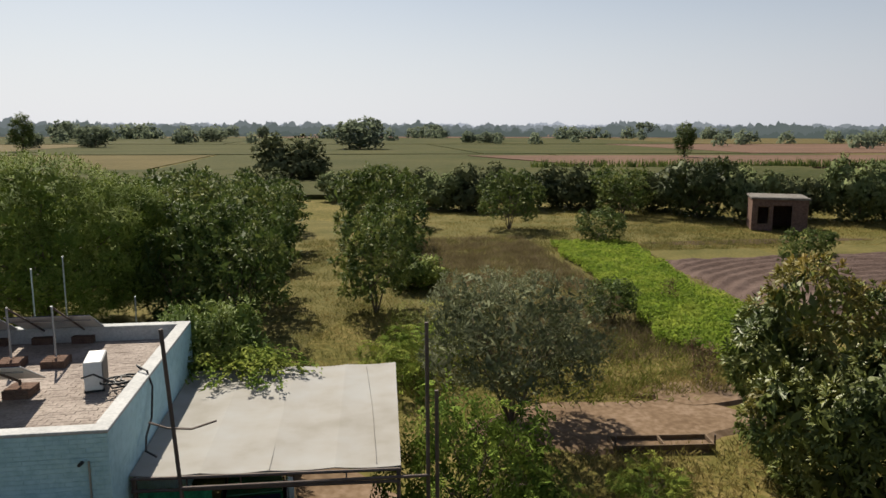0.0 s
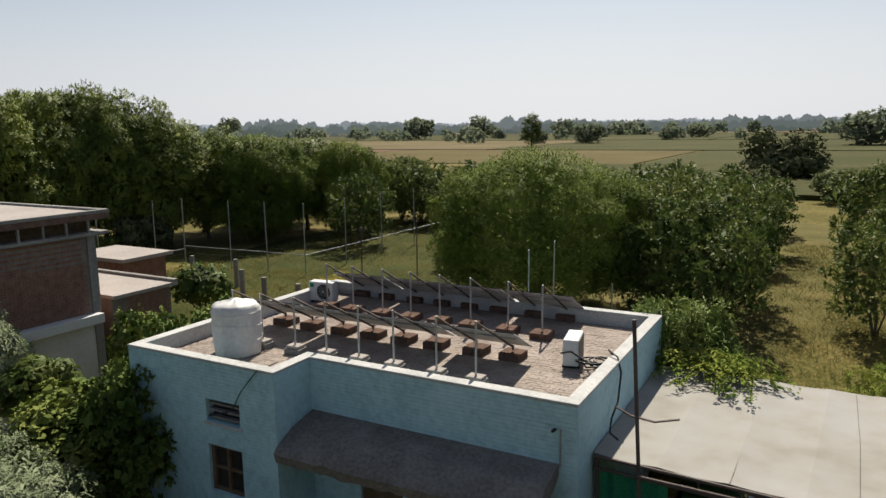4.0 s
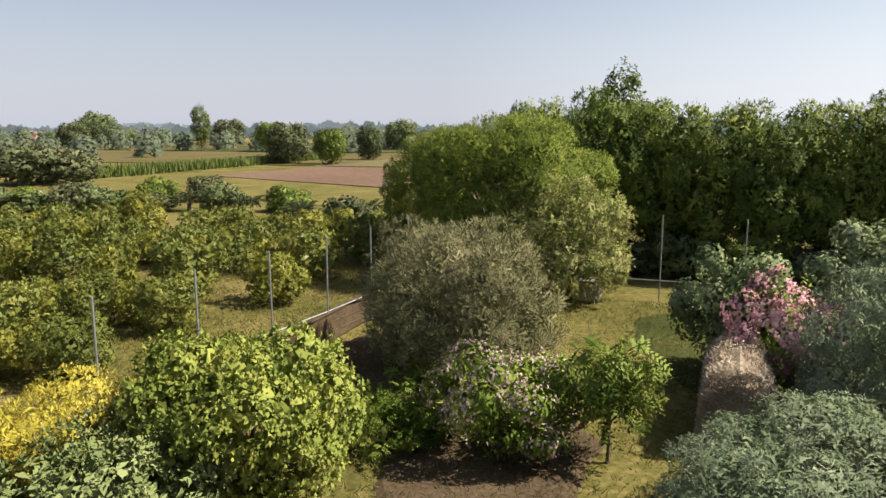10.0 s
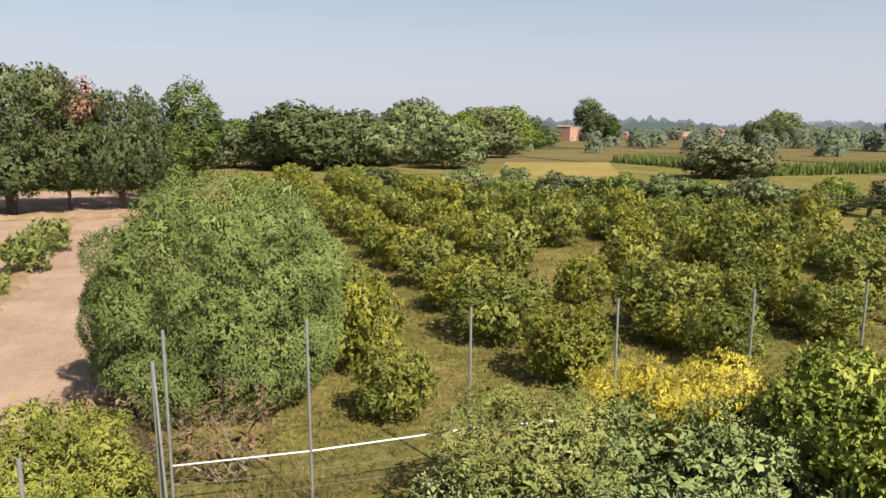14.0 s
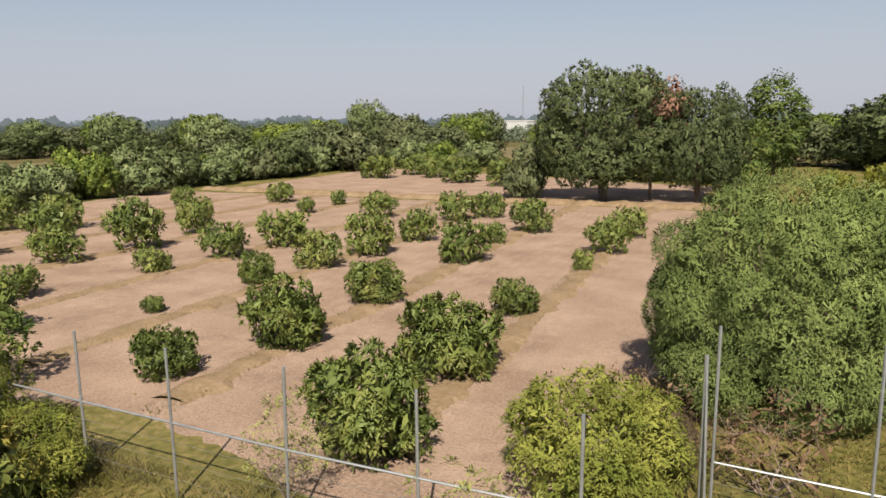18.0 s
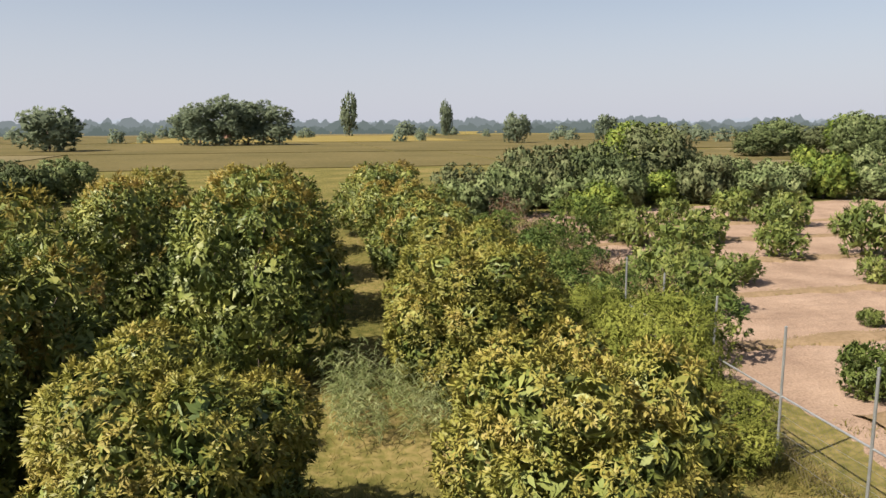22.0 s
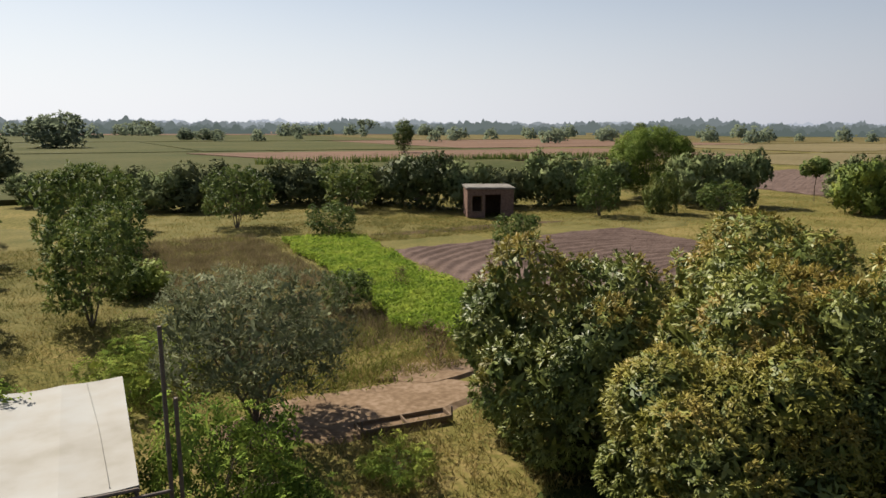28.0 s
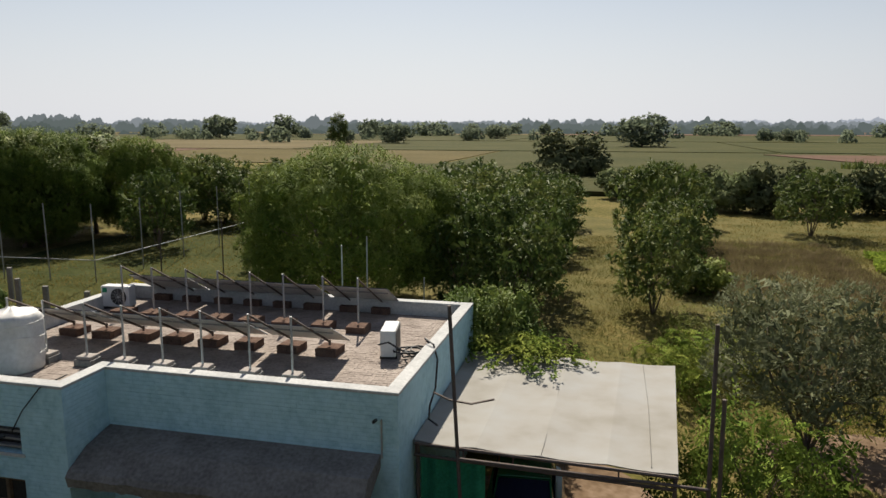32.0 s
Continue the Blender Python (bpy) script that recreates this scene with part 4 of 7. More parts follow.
def water_tank(x, y, z):
    t = thing("water_tank", x, y, z, "water tank wrapped in wrinkled white sheeting on the roof", "water tank")
    # wrapped in wrinkled sheeting, tied with cords
    prof = [(0.48, 0.0), (0.52, 0.05), (0.525, 0.2), (0.53, 0.35), (0.525, 0.5), (0.53, 0.65), (0.525, 0.8), (0.53, 0.95), (0.525, 1.05), (0.50, 1.12), (0.42, 1.17), (0.26, 1.2), (0.12, 1.23), (0.04, 1.27)]
    bm = bmesh.new()
    rings = []
    for r, h in prof:
        ring = []
        for k in range(48):
            a = 2 * math.pi * k / 48
            q = r * (1 + 0.03 * math.sin(6 * a + 5 * h) + 0.07 * roll_noise(3 * math.cos(a) + h, 3 * math.sin(a) - 2 * h, 1.0) + 0.03 * roll_noise(7 * math.cos(a) - 4 * h, 7 * math.sin(a), 1.0))
            ring.append(bm.verts.new((q * math.cos(a), q * math.sin(a), h + (0.03 * roll_noise(2 * math.cos(a), 2 * math.sin(a), 1.5) if h > 0.9 else 0))))
        rings.append(ring)
    for a, b in zip(rings, rings[1:]):
        for k in range(48):
            bm.faces.new((a[k], a[(k + 1) % 48], b[(k + 1) % 48], b[k]))
    bm.faces.new(rings[0][::-1])
    bm.faces.new(rings[-1])
    for f in bm.faces:
        f.smooth = True
    part("wrapped_shell", bm, TANK_PLASTIC, t)
    for z0, tilt in ((0.35, 0.05), (0.7, -0.06), (1.0, 0.03)):
        part("cord", tube([(0.555 * math.cos(a), 0.555 * math.sin(a), z0 + tilt * math.sin(a)) for a in (k * 0.2618 for k in range(25))], 0.007, 4), TANK_PLASTIC, t)


water_tank(-11.75, 11.5, 3.45)


def ac_unit(x, y, z, rz, label):
    u = thing("ac_outdoor_unit", x, y, z, label, "air conditioner", rz=rz)
    part("casing", box(-0.16, -0.40, 0.06, 0.16, 0.40, 0.62, 0.02), AC_WHITE, u)
    part("coil_side", box(0.162, -0.37, 0.09, 0.17, 0.37, 0.59), BLACK, u, "dark coil side")
    bm = bmesh.new()
    bmesh.ops.create_cone(bm, cap_ends=True, segments=28, radius1=0.22, radius2=0.22, depth=0.02, matrix=Matrix.Translation((-0.165, -0.1, 0.34)) @ Matrix.Rotation(math.pi / 2, 4, "Y"))
    g_ = part("fan_grille", bm, BLACK, u)
    for k in range(6):
        a = k * math.pi / 6
        part("grille_wire", tube([(-0.18, -0.1 - 0.21 * math.cos(a), 0.34 - 0.21 * math.sin(a)), (-0.18, -0.1 + 0.21 * math.cos(a), 0.34 + 0.21 * math.sin(a))], 0.004, 4), AC_WHITE, g_)
    for k in (-0.3, 0.3):
        part("foot", box(-0.18, k - 0.03, 0, 0.18, k + 0.03, 0.06), BLACK, u)
    part("maker_plate", box(-0.171, 0.22, 0.45, -0.162, 0.36, 0.57), GREEN_CLOTH, u, "small dark plate")


ac_unit(-4.75, 14.15, 3.45, 10, "white air conditioner unit with coiled hose on the roof")
ac_unit(-13.0, 16.2, 3.45, 95, "white air conditioner unit near the roof corner")

hose = thing("black_hose", 0, 0, 0, "coiled black hose hanging over the parapet", "hose")
pts = [(-4.9, 13.8, 3.75), (-4.6, 13.55, 3.9)]
for k in range(34):
    a = k * 0.75
    pts.append((-4.35 + 0.28 * math.cos(a) + 0.012 * k, 13.75 + 0.26 * math.sin(a) + 0.01 * k, 3.52 + 0.012 * k % 0.16 + 0.1 * math.sin(a * 0.37) ** 2))
pts += [(-3.95, 14.0, 3.9), (-3.7, 13.75, 3.86), (-3.58, 13.6, 3.6), (-3.55, 13.3, 3.1), (-3.56, 12.9, 2.9), (-3.5, 12.6, 2.75), (-3.3, 12.5, 2.68)]
part("loop", tube(pts, 0.02, 6), BLACK, hose)
cable = thing("roof_cable", 0, 0, 0, "thin black cable from the ventilator", "cable")
part("strand", tube([(-9.75, 10.6, 3.8), (-9.8, 10.0, 3.76), (-10.2, 9.98, 3.3), (-10.5, 10.0, 2.85)], 0.012, 5), BLACK, cable)
part("strand", tube([(-10.75, 10.1, 2.72)] + [(-10.75 - 7.6 * u, 10.1 + 0.3 * u, 2.72 - 1.0 * math.sin(u * 2.6) - 0.25 * u + 0.2 * u) for u in (0.1, 0.2, 0.35, 0.5, 0.65, 0.8, 0.92)] + [(-18.6, 10.45, 2.1), (-20.25, 10.7, 2.35)], 0.02, 5), BLACK, cable)


def footing():
    f = thing("brick_footing", 0, 0, 0, "low brick footing under the panel frame", "footing", group="panel footings")
    k = 0
    for j in range(2):
        for i in range(2):
            for l in range(4):
                part("brick", box(-0.235 + i * 0.24, -0.25 + l * 0.125, 0.0 + j * 0.085, -0.005 + i * 0.24, -0.135 + l * 0.125, 0.078 + j * 0.085), FOOT_BRICK, f)
    return f


def capped_footing():
    f = thing("post_footing", 0, 0, 0, "pale cement footing at the foot of a panel post", "footing", group="cement footings")
    part("block", box(-0.2, -0.17, 0.0, 0.2, 0.17, 0.13, 0.015), CONCRETE, f)
    part("cement_cap", box(-0.17, -0.14, 0.132, 0.17, 0.14, 0.2, 0.02), ROOF_SLAB, f)
    return f


def solar_panel():
    """A panel on its tilted frame: origin between the front posts on the deck."""
    p = thing("solar_panel", 0, 0, 0, "tilted solar panel on a steel frame", "solar panel", group="roof solar panels")
    hi, lo = Vector((0, 0.0, 1.27)), Vector((0, 1.82, 0.28))
    way = (lo - hi).normalized()
    nrm = Vector((0, way.z, -way.y)) * -1
    bm = bmesh.new()
    m = Matrix((( 1, 0, 0, 0), (0, way.y, nrm.y, 0), (0, way.z, nrm.z, 0), (0, 0, 0, 1)))
    bmesh.ops.create_cube(bm, size=1, matrix=Matrix.Translation(hi.lerp(lo, 0.72) + nrm * 0.05) @ m @ Matrix.Diagonal((1.74, 1.12, 0.012, 1)))
    slab = part("laminate", bm, PANEL_GLASS, p, "dark blue cells under glass")
    bm = bmesh.new()
    bmesh.ops.create_cube(bm, size=1, matrix=Matrix.Translation(hi.lerp(lo, 0.72) + nrm * 0.036) @ m @ Matrix.Diagonal((1.72, 1.10, 0.008, 1)))
    part("backsheet", bm, PANEL_BACK, slab, "pale grey backsheet")
    for sx in (-0.87, 0.87):
        part("panel_edge", tube([hi.lerp(lo, 0.45) + nrm * 0.045 + Vector((sx, 0, 0)), hi.lerp(lo, 1.0) + nrm * 0.045 + Vector((sx, 0, 0))], 0.018, 4), STEEL, p)
    for sx in (-0.44, 0.44):
        part("post", tube([(sx, 0, 0.2), (sx, 0, 1.29)], 0.024, 6), STEEL, p)
        part("arm", tube([(sx, 0, 1.27), (sx, 1.82, 0.26)], 0.026, 4), RUSTY, p)
        part("foot_bracket", tube([(sx, 1.80, 0.2), (sx, 1.80, 0.31)], 0.028, 6), RUSTY, p)
    part("cross_rail", tube([(-0.86, 1.0, 0.715), (0.86, 1.0, 0.715)], 0.018, 4), STEEL, p)
    return p


first_panel, first_foot, first_cap = solar_panel(), footing(), capped_footing()
made = caps = bricks = 0
foot_random = random.Random(4)
for y0 in (12.05, 15.6):
    for cx in (-6.45, -8.35, -10.1, -11.95):
        m = pose(cx, y0, 3.45, 0, 0, 0)
        if made == 0:
            first_panel.matrix_basis = m
        else:
            copy_thing(first_panel, m)
        for sx in (-0.44, 0.44):
            for dy in (0.0, 1.82):
                q = pose(cx + sx, y0 + dy, 3.45, 0, 0, foot_random.uniform(-3, 3))
                if y0 < 13 and dy == 0:
                    if caps == 0:
                        first_cap.matrix_basis = q
                    else:
                        copy_thing(first_cap, q)
                    caps += 1
                elif bricks == 0:
                    first_foot.matrix_basis = q
                    bricks += 1
                else:
                    copy_thing(first_foot, q)
        made += 1

# ---- car port ----


def build_carport():
    c = thing("car_port", 0, 0, 0, "bleached sheet canopy on a dark frame beside the house", "car port")
    verts, faces = [], []
    nu, nv = 40, 44
    for z in (0.0, -0.02):
        for j in range(nv + 1):
            for i in range(nu + 1):
                x, y = -3.63 + 4.95 * i / nu - 0.35 * (i / nu) * (1 - j / nv), 12.0 + 5.4 * j / nv - 0.25 * (i / nu) * (1 - j / nv)
                sag = -0.03 * math.sin(math.pi * ((i / nu * 4) % 1)) - 0.02 * roll_noise(x, y, 0.9)
                verts.append((x, y, 2.60 + sag + z))
    top = (nu + 1) * (nv + 1)
    for j in range(nv):
        for i in range(nu):
            k = j * (nu + 1) + i
            faces += [(k, k + 1, k + nu + 2, k + nu + 1), (top + k, top + k + nu + 1, top + k + nu + 2, top + k + 1)]
    s = part("sheet", mesh_from("canopy_sheet", verts, faces, CANVAS), None, c, "stained bleached sheet")
    for x in (-1.3, 0.55):
        part("seam", tube([(x, 11.9, 2.6), (x + 0.05, 14.6, 2.585), (x + 0.02, 17.3, 2.6)], 0.008, 4), CANVAS, s)
    for a, b in (((-3.6, 11.95, 2.55), (0.95, 11.7, 2.55)), ((-3.6, 11.95, 2.33), (0.95, 11.7, 2.33)), ((-3.6, 17.3, 2.53), (1.25, 17.3, 2.53)), ((0.95, 11.7, 2.53), (1.25, 17.3, 2.53)), ((-3.55, 14.6, 2.53), (1.1, 14.5, 2.53))):
        part("frame_rail", tube([a, b], 0.03, 6), RUSTY, c)
    for k in range(6):
        x = -3.58 + k * 0.9
        part("frame_strut", tube([(x, 11.95 - 0.05 * k, 2.33), (x, 11.95 - 0.05 * k, 2.55)], 0.015, 5), RUSTY, c)
    for x, y in ((-3.55, 12.0), (0.93, 11.75), (1.22, 17.25), (-3.55, 17.25)):
        part("post", tube([(x, y, 0), (x, y, 2.55)], 0.035, 8), RUSTY, c)
    verts, faces = [], []
    n = 24
    for z in (0.05, 0.8, 1.6, 2.3):
        for i in range(n + 1):
            u = i / n
            verts.append((-3.5 + 1.2 * u, 12.02 + 0.05 * math.sin(u * 19), z))
    for j in range(3):
        for i in range(n):
            k = j * (n + 1) + i
            faces.append((k, k + 1, k + n + 2, k + n + 1))
    part("shade_cloth", mesh_from("cloth", verts, faces, GREEN_CLOTH), None, c, "green shade cloth")


build_carport()


def loft(bm, sections):
    """Closed loops of equal count joined along; each section a list of points."""
    rings = [[bm.verts.new(p) for p in s] for s in sections]
    n = len(rings[0])
    for a, b in zip(rings, rings[1:]):
        for k in range(n):
            bm.faces.new((a[k], a[(k + 1) % n], b[(k + 1) % n], b[k]))
    bm.faces.new(rings[0][::-1])
    bm.faces.new(rings[-1])


def build_car(x, y, rz):
    c = thing("parked_car", x, y, 0, "green parked hatchback car under the canopy", "car", rz=rz)
    bm = bmesh.new()
    secs = []
    for yy, top, low, half in ((-1.85, 0.62, 0.38, 0.66), (-1.75, 0.74, 0.28, 0.74), (-1.0, 0.86, 0.24, 0.78), (-0.6, 0.90, 0.24, 0.79), (1.2, 0.92, 0.24, 0.79), (1.65, 0.9, 0.28, 0.76), (1.75, 0.75, 0.36, 0.7)):
        secs.append([(-half, yy, low), (half, yy, low), (half + 0.02, yy, (low + top) / 2), (half - 0.04, yy, top - 0.03), (half - 0.14, yy, top), (-half + 0.14, yy, top), (-half + 0.04, yy, top - 0.03), (-half - 0.02, yy, (low + top) / 2)])
    loft(bm, secs)
    part("body", bm, GREEN_PAINT, c)
    bm = bmesh.new()
    loft(bm, [[(-0.64, -0.72, 0.9), (0.64, -0.72, 0.9), (0.60, -0.66, 0.95), (-0.60, -0.66, 0.95)], [(-0.62, 0.0, 0.92), (0.62, 0.0, 0.92), (0.53, -0.12, 1.46), (-0.53, -0.12, 1.46)],
              [(-0.62, 1.1, 0.92), (0.62, 1.1, 0.92), (0.53, 1.05, 1.48), (-0.53, 1.05, 1.48)], [(-0.62, 1.6, 0.92), (0.62, 1.6, 0.92), (0.55, 1.5, 1.1), (-0.55, 1.5, 1.1)]])
    part("cabin", bm, GREEN_PAINT, c)
    part("roof_panel", box(-0.52, -0.1, 1.47, 0.52, 1.06, 1.5, 0.012), GREEN_PAINT, c)
    bm = bmesh.new()
    loft(bm, [[(-0.58, -0.70, 0.955), (0.58, -0.70, 0.955), (0.58, -0.69, 0.965), (-0.58, -0.69, 0.965)], [(-0.49, -0.14, 1.44), (0.49, -0.14, 1.44), (0.49, -0.13, 1.46), (-0.49, -0.13, 1.46)]])
    part("windscreen", bm, PANEL_GLASS, c, "dark windscreen")
    for s in (-1, 1):
        part("side_window", box(s * 0.60, -0.05, 1.0, s * 0.615, 1.0, 1.36), PANEL_GLASS, c)
        m = part("wing_mirror", box(s * 0.82, -0.45, 0.95, s * 0.98, -0.36, 1.07, 0.02), BLACK, c)
        part("mirror_arm", tube([(s * 0.7, -0.4, 0.95), (s * 0.85, -0.4, 1.0)], 0.015, 5), BLACK, m)
        part("headlight", box(s * 0.45, -1.82, 0.56, s * 0.66, -1.765, 0.68, 0.015), AC_WHITE, c)
        for yy in (-1.15, 1.1):
            bm = bmesh.new()
            bmesh.ops.create_cone(bm, cap_ends=True, segments=24, radius1=0.28, radius2=0.28, depth=0.18, matrix=Matrix.Translation((s * 0.72, yy, 0.28)) @ Matrix.Rotation(math.pi / 2, 4, "Y"))
            wheel = part("tyre", bm, BLACK, c)
            bm = bmesh.new()
            bmesh.ops.create_cone(bm, cap_ends=True, segments=18, radius1=0.17, radius2=0.15, depth=0.02, matrix=Matrix.Translation((s * 0.815, yy, 0.28)) @ Matrix.Rotation(math.pi / 2, 4, "Y"))
            part("rim", bm, STEEL, wheel)
        part("wiper", tube([(s * 0.3, -0.72, 0.97), (s * 0.3 + 0.25, -0.5, 1.16)], 0.008, 4), BLACK, c)
    part("bumper", box(-0.68, -1.92, 0.3, 0.68, -1.84, 0.5, 0.03), BLACK, c)


build_car(-1.75, 13.3, 4)


def pipe_frame():
    f = thing("steel_pipe_frame", 0, 0, 0, "rusty steel pipe gate frame in front of the car port", "pipe frame")
    part("post", tube([(-2.6, 11.72, 0), (-2.75, 11.75, 2.5), (-2.92, 11.8, 5.2)], 0.035, 8), RUSTY, f)
    part("post", tube([(1.46, 11.65, 0), (1.44, 11.65, 2.6), (1.42, 11.7, 5.18)], 0.035, 8), RUSTY, f)
    part("crossbar", tube([(-2.75, 11.74, 2.44), (1.46, 11.62, 2.44)], 0.03, 8), RUSTY, f)
    part("post", tube([(1.62, 11.6, 0), (1.58, 11.6, 4.0)], 0.035, 8), RUSTY, f)
    part("bent_rod", tube([(-3.2, 11.78, 3.62), (-2.9, 11.74, 3.52), (-2.5, 11.7, 3.5), (-2.1, 11.7, 3.62)], 0.02, 5), RUSTY, f)


pipe_frame()

# ---- brick outbuilding ----


def build_outbuilding():
    b = thing("brick_outbuilding", 0, 0, 0, "unfinished red brick outbuilding with concrete frame and flat roof", "building")
    part("wall", box(-20.55, 11.05, 2.75, -20.36, 14.45, 5.15), MORTAR, b, "brick infill wall")
    part("wall", box(-20.55, 11.05, 0, -20.34, 14.45, 2.45), WHITE_PAINT, b, "chalky white lower wall")
    part("ledge", box(-20.6, 10.95, 2.45, -19.95, 14.6, 2.74, 0.015), WHITE_PAINT, b, "pale concrete ledge")
    for x, y in ((-20.6, 10.75), (-20.6, 14.45), (-26.8, 10.75), (-26.8, 14.45)):
        part("column", box(x, y, 0, x + 0.3, y + 0.3, 5.15, 0.01), CONCRETE, b, "grey concrete column")
    part("wall", box(-26.7, 14.5, 0, -20.6, 14.7, 5.15), RED_BRICK, b)
    part("wall", box(-26.75, 11.05, 0, -26.55, 14.45, 5.15), RED_BRICK, b)
    part("column", box(-23.6, 10.75, 0, -23.3, 11.05, 5.15, 0.01), CONCRETE, b, "grey concrete column")
    part("wall", box(-26.5, 12.3, 0, -20.6, 12.5, 5.15), OLD_SLAB, b, "grey wall inside the open bay")
    for z in (2.5, 3.9):
        part("tie_beam", box(-26.5, 10.8, z, -20.6, 11.0, z + 0.22, 0.01), OLD_SLAB, b)
    part("drain_pipe", tube([(-20.85, 10.7, 0.1), (-20.85, 10.7, 5.2)], 0.05, 8), STEEL, b)
    part("plinth", box(-27.0, 10.45, 0, -20.05, 15.0, 0.12), CONCRETE, b)
    part("lintel_slab", box(-27.15, 10.45, 5.15, -20.1, 15.15, 5.24), CONCRETE, b)
    for k in range(6):
        part("fin", box(-20.18, 10.5 + k * 0.78, 5.24, -20.1, 10.56 + k * 0.78, 5.62), CONCRETE, b)
    for k in range(7):
        part("fin", box(-20.9 - k * 0.95, 10.45, 5.24, -20.84 - k * 0.95, 10.53, 5.62), CONCRETE, b)
    part("recess_wall", box(-26.8, 10.9, 5.24, -20.5, 14.7, 5.62), DARK_EARTH, b)
    part("roof", box(-27.2, 10.4, 5.62, -20.05, 15.2, 5.8), SHED_BRICK, b, "roof slab with weathered brick edge")
    part("roof_screed", box(-27.0, 10.6, 5.8, -20.25, 15.0, 5.83), ROOF_SLAB, b, "pale dusty roof screed")
    for x0, y0, x1, y1 in ((-27.2, 10.4, -20.05, 10.6), (-27.2, 15.0, -20.05, 15.2), (-27.2, 10.6, -27.0, 15.0), (-20.25, 10.6, -20.05, 15.0)):
        part("roof_kerb", box(x0, y0, 5.802, x1, y1, 5.9, 0.01), CONCRETE, b)
    a = thing("brick_annex", 0, 0, 0, "low red brick annex with pale flat roof", "building")
    part("wall", box(-24.8, 14.75, 0, -20.6, 17.1, 3.05), MORTAR, a)
    part("roof", box(-25.0, 14.72, 3.05, -20.4, 17.3, 3.17, 0.01), ROOF_SLAB, a)
    part("kerb", box(-25.0, 17.12, 3.17, -20.4, 17.3, 3.27), CONCRETE, a)
    a2 = thing("brick_store", 0, 0, 0, "small brick store with pale flat roof", "building")
    part("wall", box(-29.6, 19.5, 0, -26.3, 21.7, 3.0), RED_BRICK, a2)
    part("roof", box(-29.8, 19.3, 3.0, -26.0, 21.9, 3.16, 0.01), ROOF_SLAB, a2)
    part("door", box(-26.3, 20.1, 0, -26.27, 21.0, 2.0), WOOD, a2)
    return b, a


outbuilding, annex = build_outbuilding()
outbuilding.matrix_basis = pose(-2.105, 0.508, 0) @ Matrix.Diagonal((0.9, 0.93, 1.025, 1))


def build_shed():
    """Open-fronted shed, turned so that a corner faces the house."""
    s = thing("brick_shed", 34.5, 55.9, 0, "small open red brick shed with flat concrete roof", "shed", rz=-26)
    part("wall", box(0, 0, 0, 0.23, 4.2, 2.65), SHED_BRICK, s)
    part("wall", box(0.23, 3.97, 0, 4.3, 4.2, 2.65), SHED_BRICK, s)
    part("wall", box(4.07, 0, 0, 4.3, 3.97, 2.65), SHED_BRICK, s)
    for x0, x1, z0, z1 in ((0.23, 0.42, 0, 2.65), (1.35, 1.65, 0, 2.65), (3.1, 4.07, 0, 2.65), (0.42, 1.35, 0, 0.55), (0.42, 1.35, 2.05, 2.65), (1.65, 3.1, 2.15, 2.65)):
        part("wall", box(x0, 0, z0, x1, 0.23, z1), SHED_BRICK, s)
    part("roof", box(-0.12, -0.12, 2.65, 4.42, 4.32, 2.8, 0.01), OLD_SLAB, s)
    part("roof_screed", box(0.05, 0.05, 2.8, 4.25, 4.15, 2.83), OLD_SLAB, s)
    w = part("window_frame", box(0.42, 0.1, 0.55, 0.48, 0.16, 2.05), WOOD, s, "wooden window frame")
    for x0, z0, x1, z1 in ((1.29, 0.55, 1.35, 2.05), (0.48, 0.55, 1.29, 0.61), (0.48, 1.99, 1.29, 2.05)):
        part("frame_bar", box(x0, 0.1, z0, x1, 0.16, z1), WOOD, w)


build_shed()


def fence(name, label, posts, height, rail_z, wires, spread=0.03, braces=(), thick=0.034):
    f = thing(name, 0, 0, 0, label, "fence")
    for k, (x, y) in enumerate(posts):
        dx, dy = 0.03 * math.sin(k * 2.3), 0.03 * math.cos(k * 1.7)
        part("post", tube([(x, y, -0.1), (x + dx, y + dy, height + 0.1 * math.sin(k * 3.1))], thick, 8), STEEL, f)
    for a, b in zip(posts, posts[1:]):
        part("rail", tube([(*a, rail_z), (*b, rail_z)], 0.026, 6), STEEL, f)
    for z in wires:
        for a, b in zip(posts, posts[1:]):
            mid = ((a[0] + b[0]) / 2, (a[1] + b[1]) / 2, z - spread)
            part("wire", tube([(*a, z), mid, (*b, z)], 0.005, 3), STEEL, f)
    for a, b in braces:
        part("brace", tube([a, b], 0.025, 6), STEEL, f)
    return f


def netting(f, a, b, z0, z1, pitch):
    """Diamond netting of thin wire between two posts."""
    bm = bmesh.new()
    a, b = Vector((*a, 0)), Vector((*b, 0))
    n = int((b - a).length / pitch)
    rows = int((z1 - z0) / pitch)
    for s in (1, -1):
        for k in range(-rows, n + rows):
            u0, u1, w0, w1 = k, k + s * rows, z0, z1
            pts = []
            for u, z in ((u0, w0), (u1, w1)):
                pts.append((u, z))
            (u0, w0), (u1, w1) = pts
            lo, hi = 0.0, float(n)
            if max(u0, u1) < lo or min(u0, u1) > hi:
                continue
            c0, c1 = min(max(u0, lo), hi), min(max(u1, lo), hi)
            za = w0 + (w1 - w0) * (c0 - u0) / (u1 - u0)
            zb = w0 + (w1 - w0) * (c1 - u0) / (u1 - u0)
            if abs(za - zb) < 0.05:
                continue
            p, q = a.lerp(b, c0 / n), a.lerp(b, c1 / n)
            add_tube(bm, [(p.x, p.y, za), (q.x, q.y, zb)], 0.002, 3, cap=False)
    part("netting", bm, RUSTY, f)


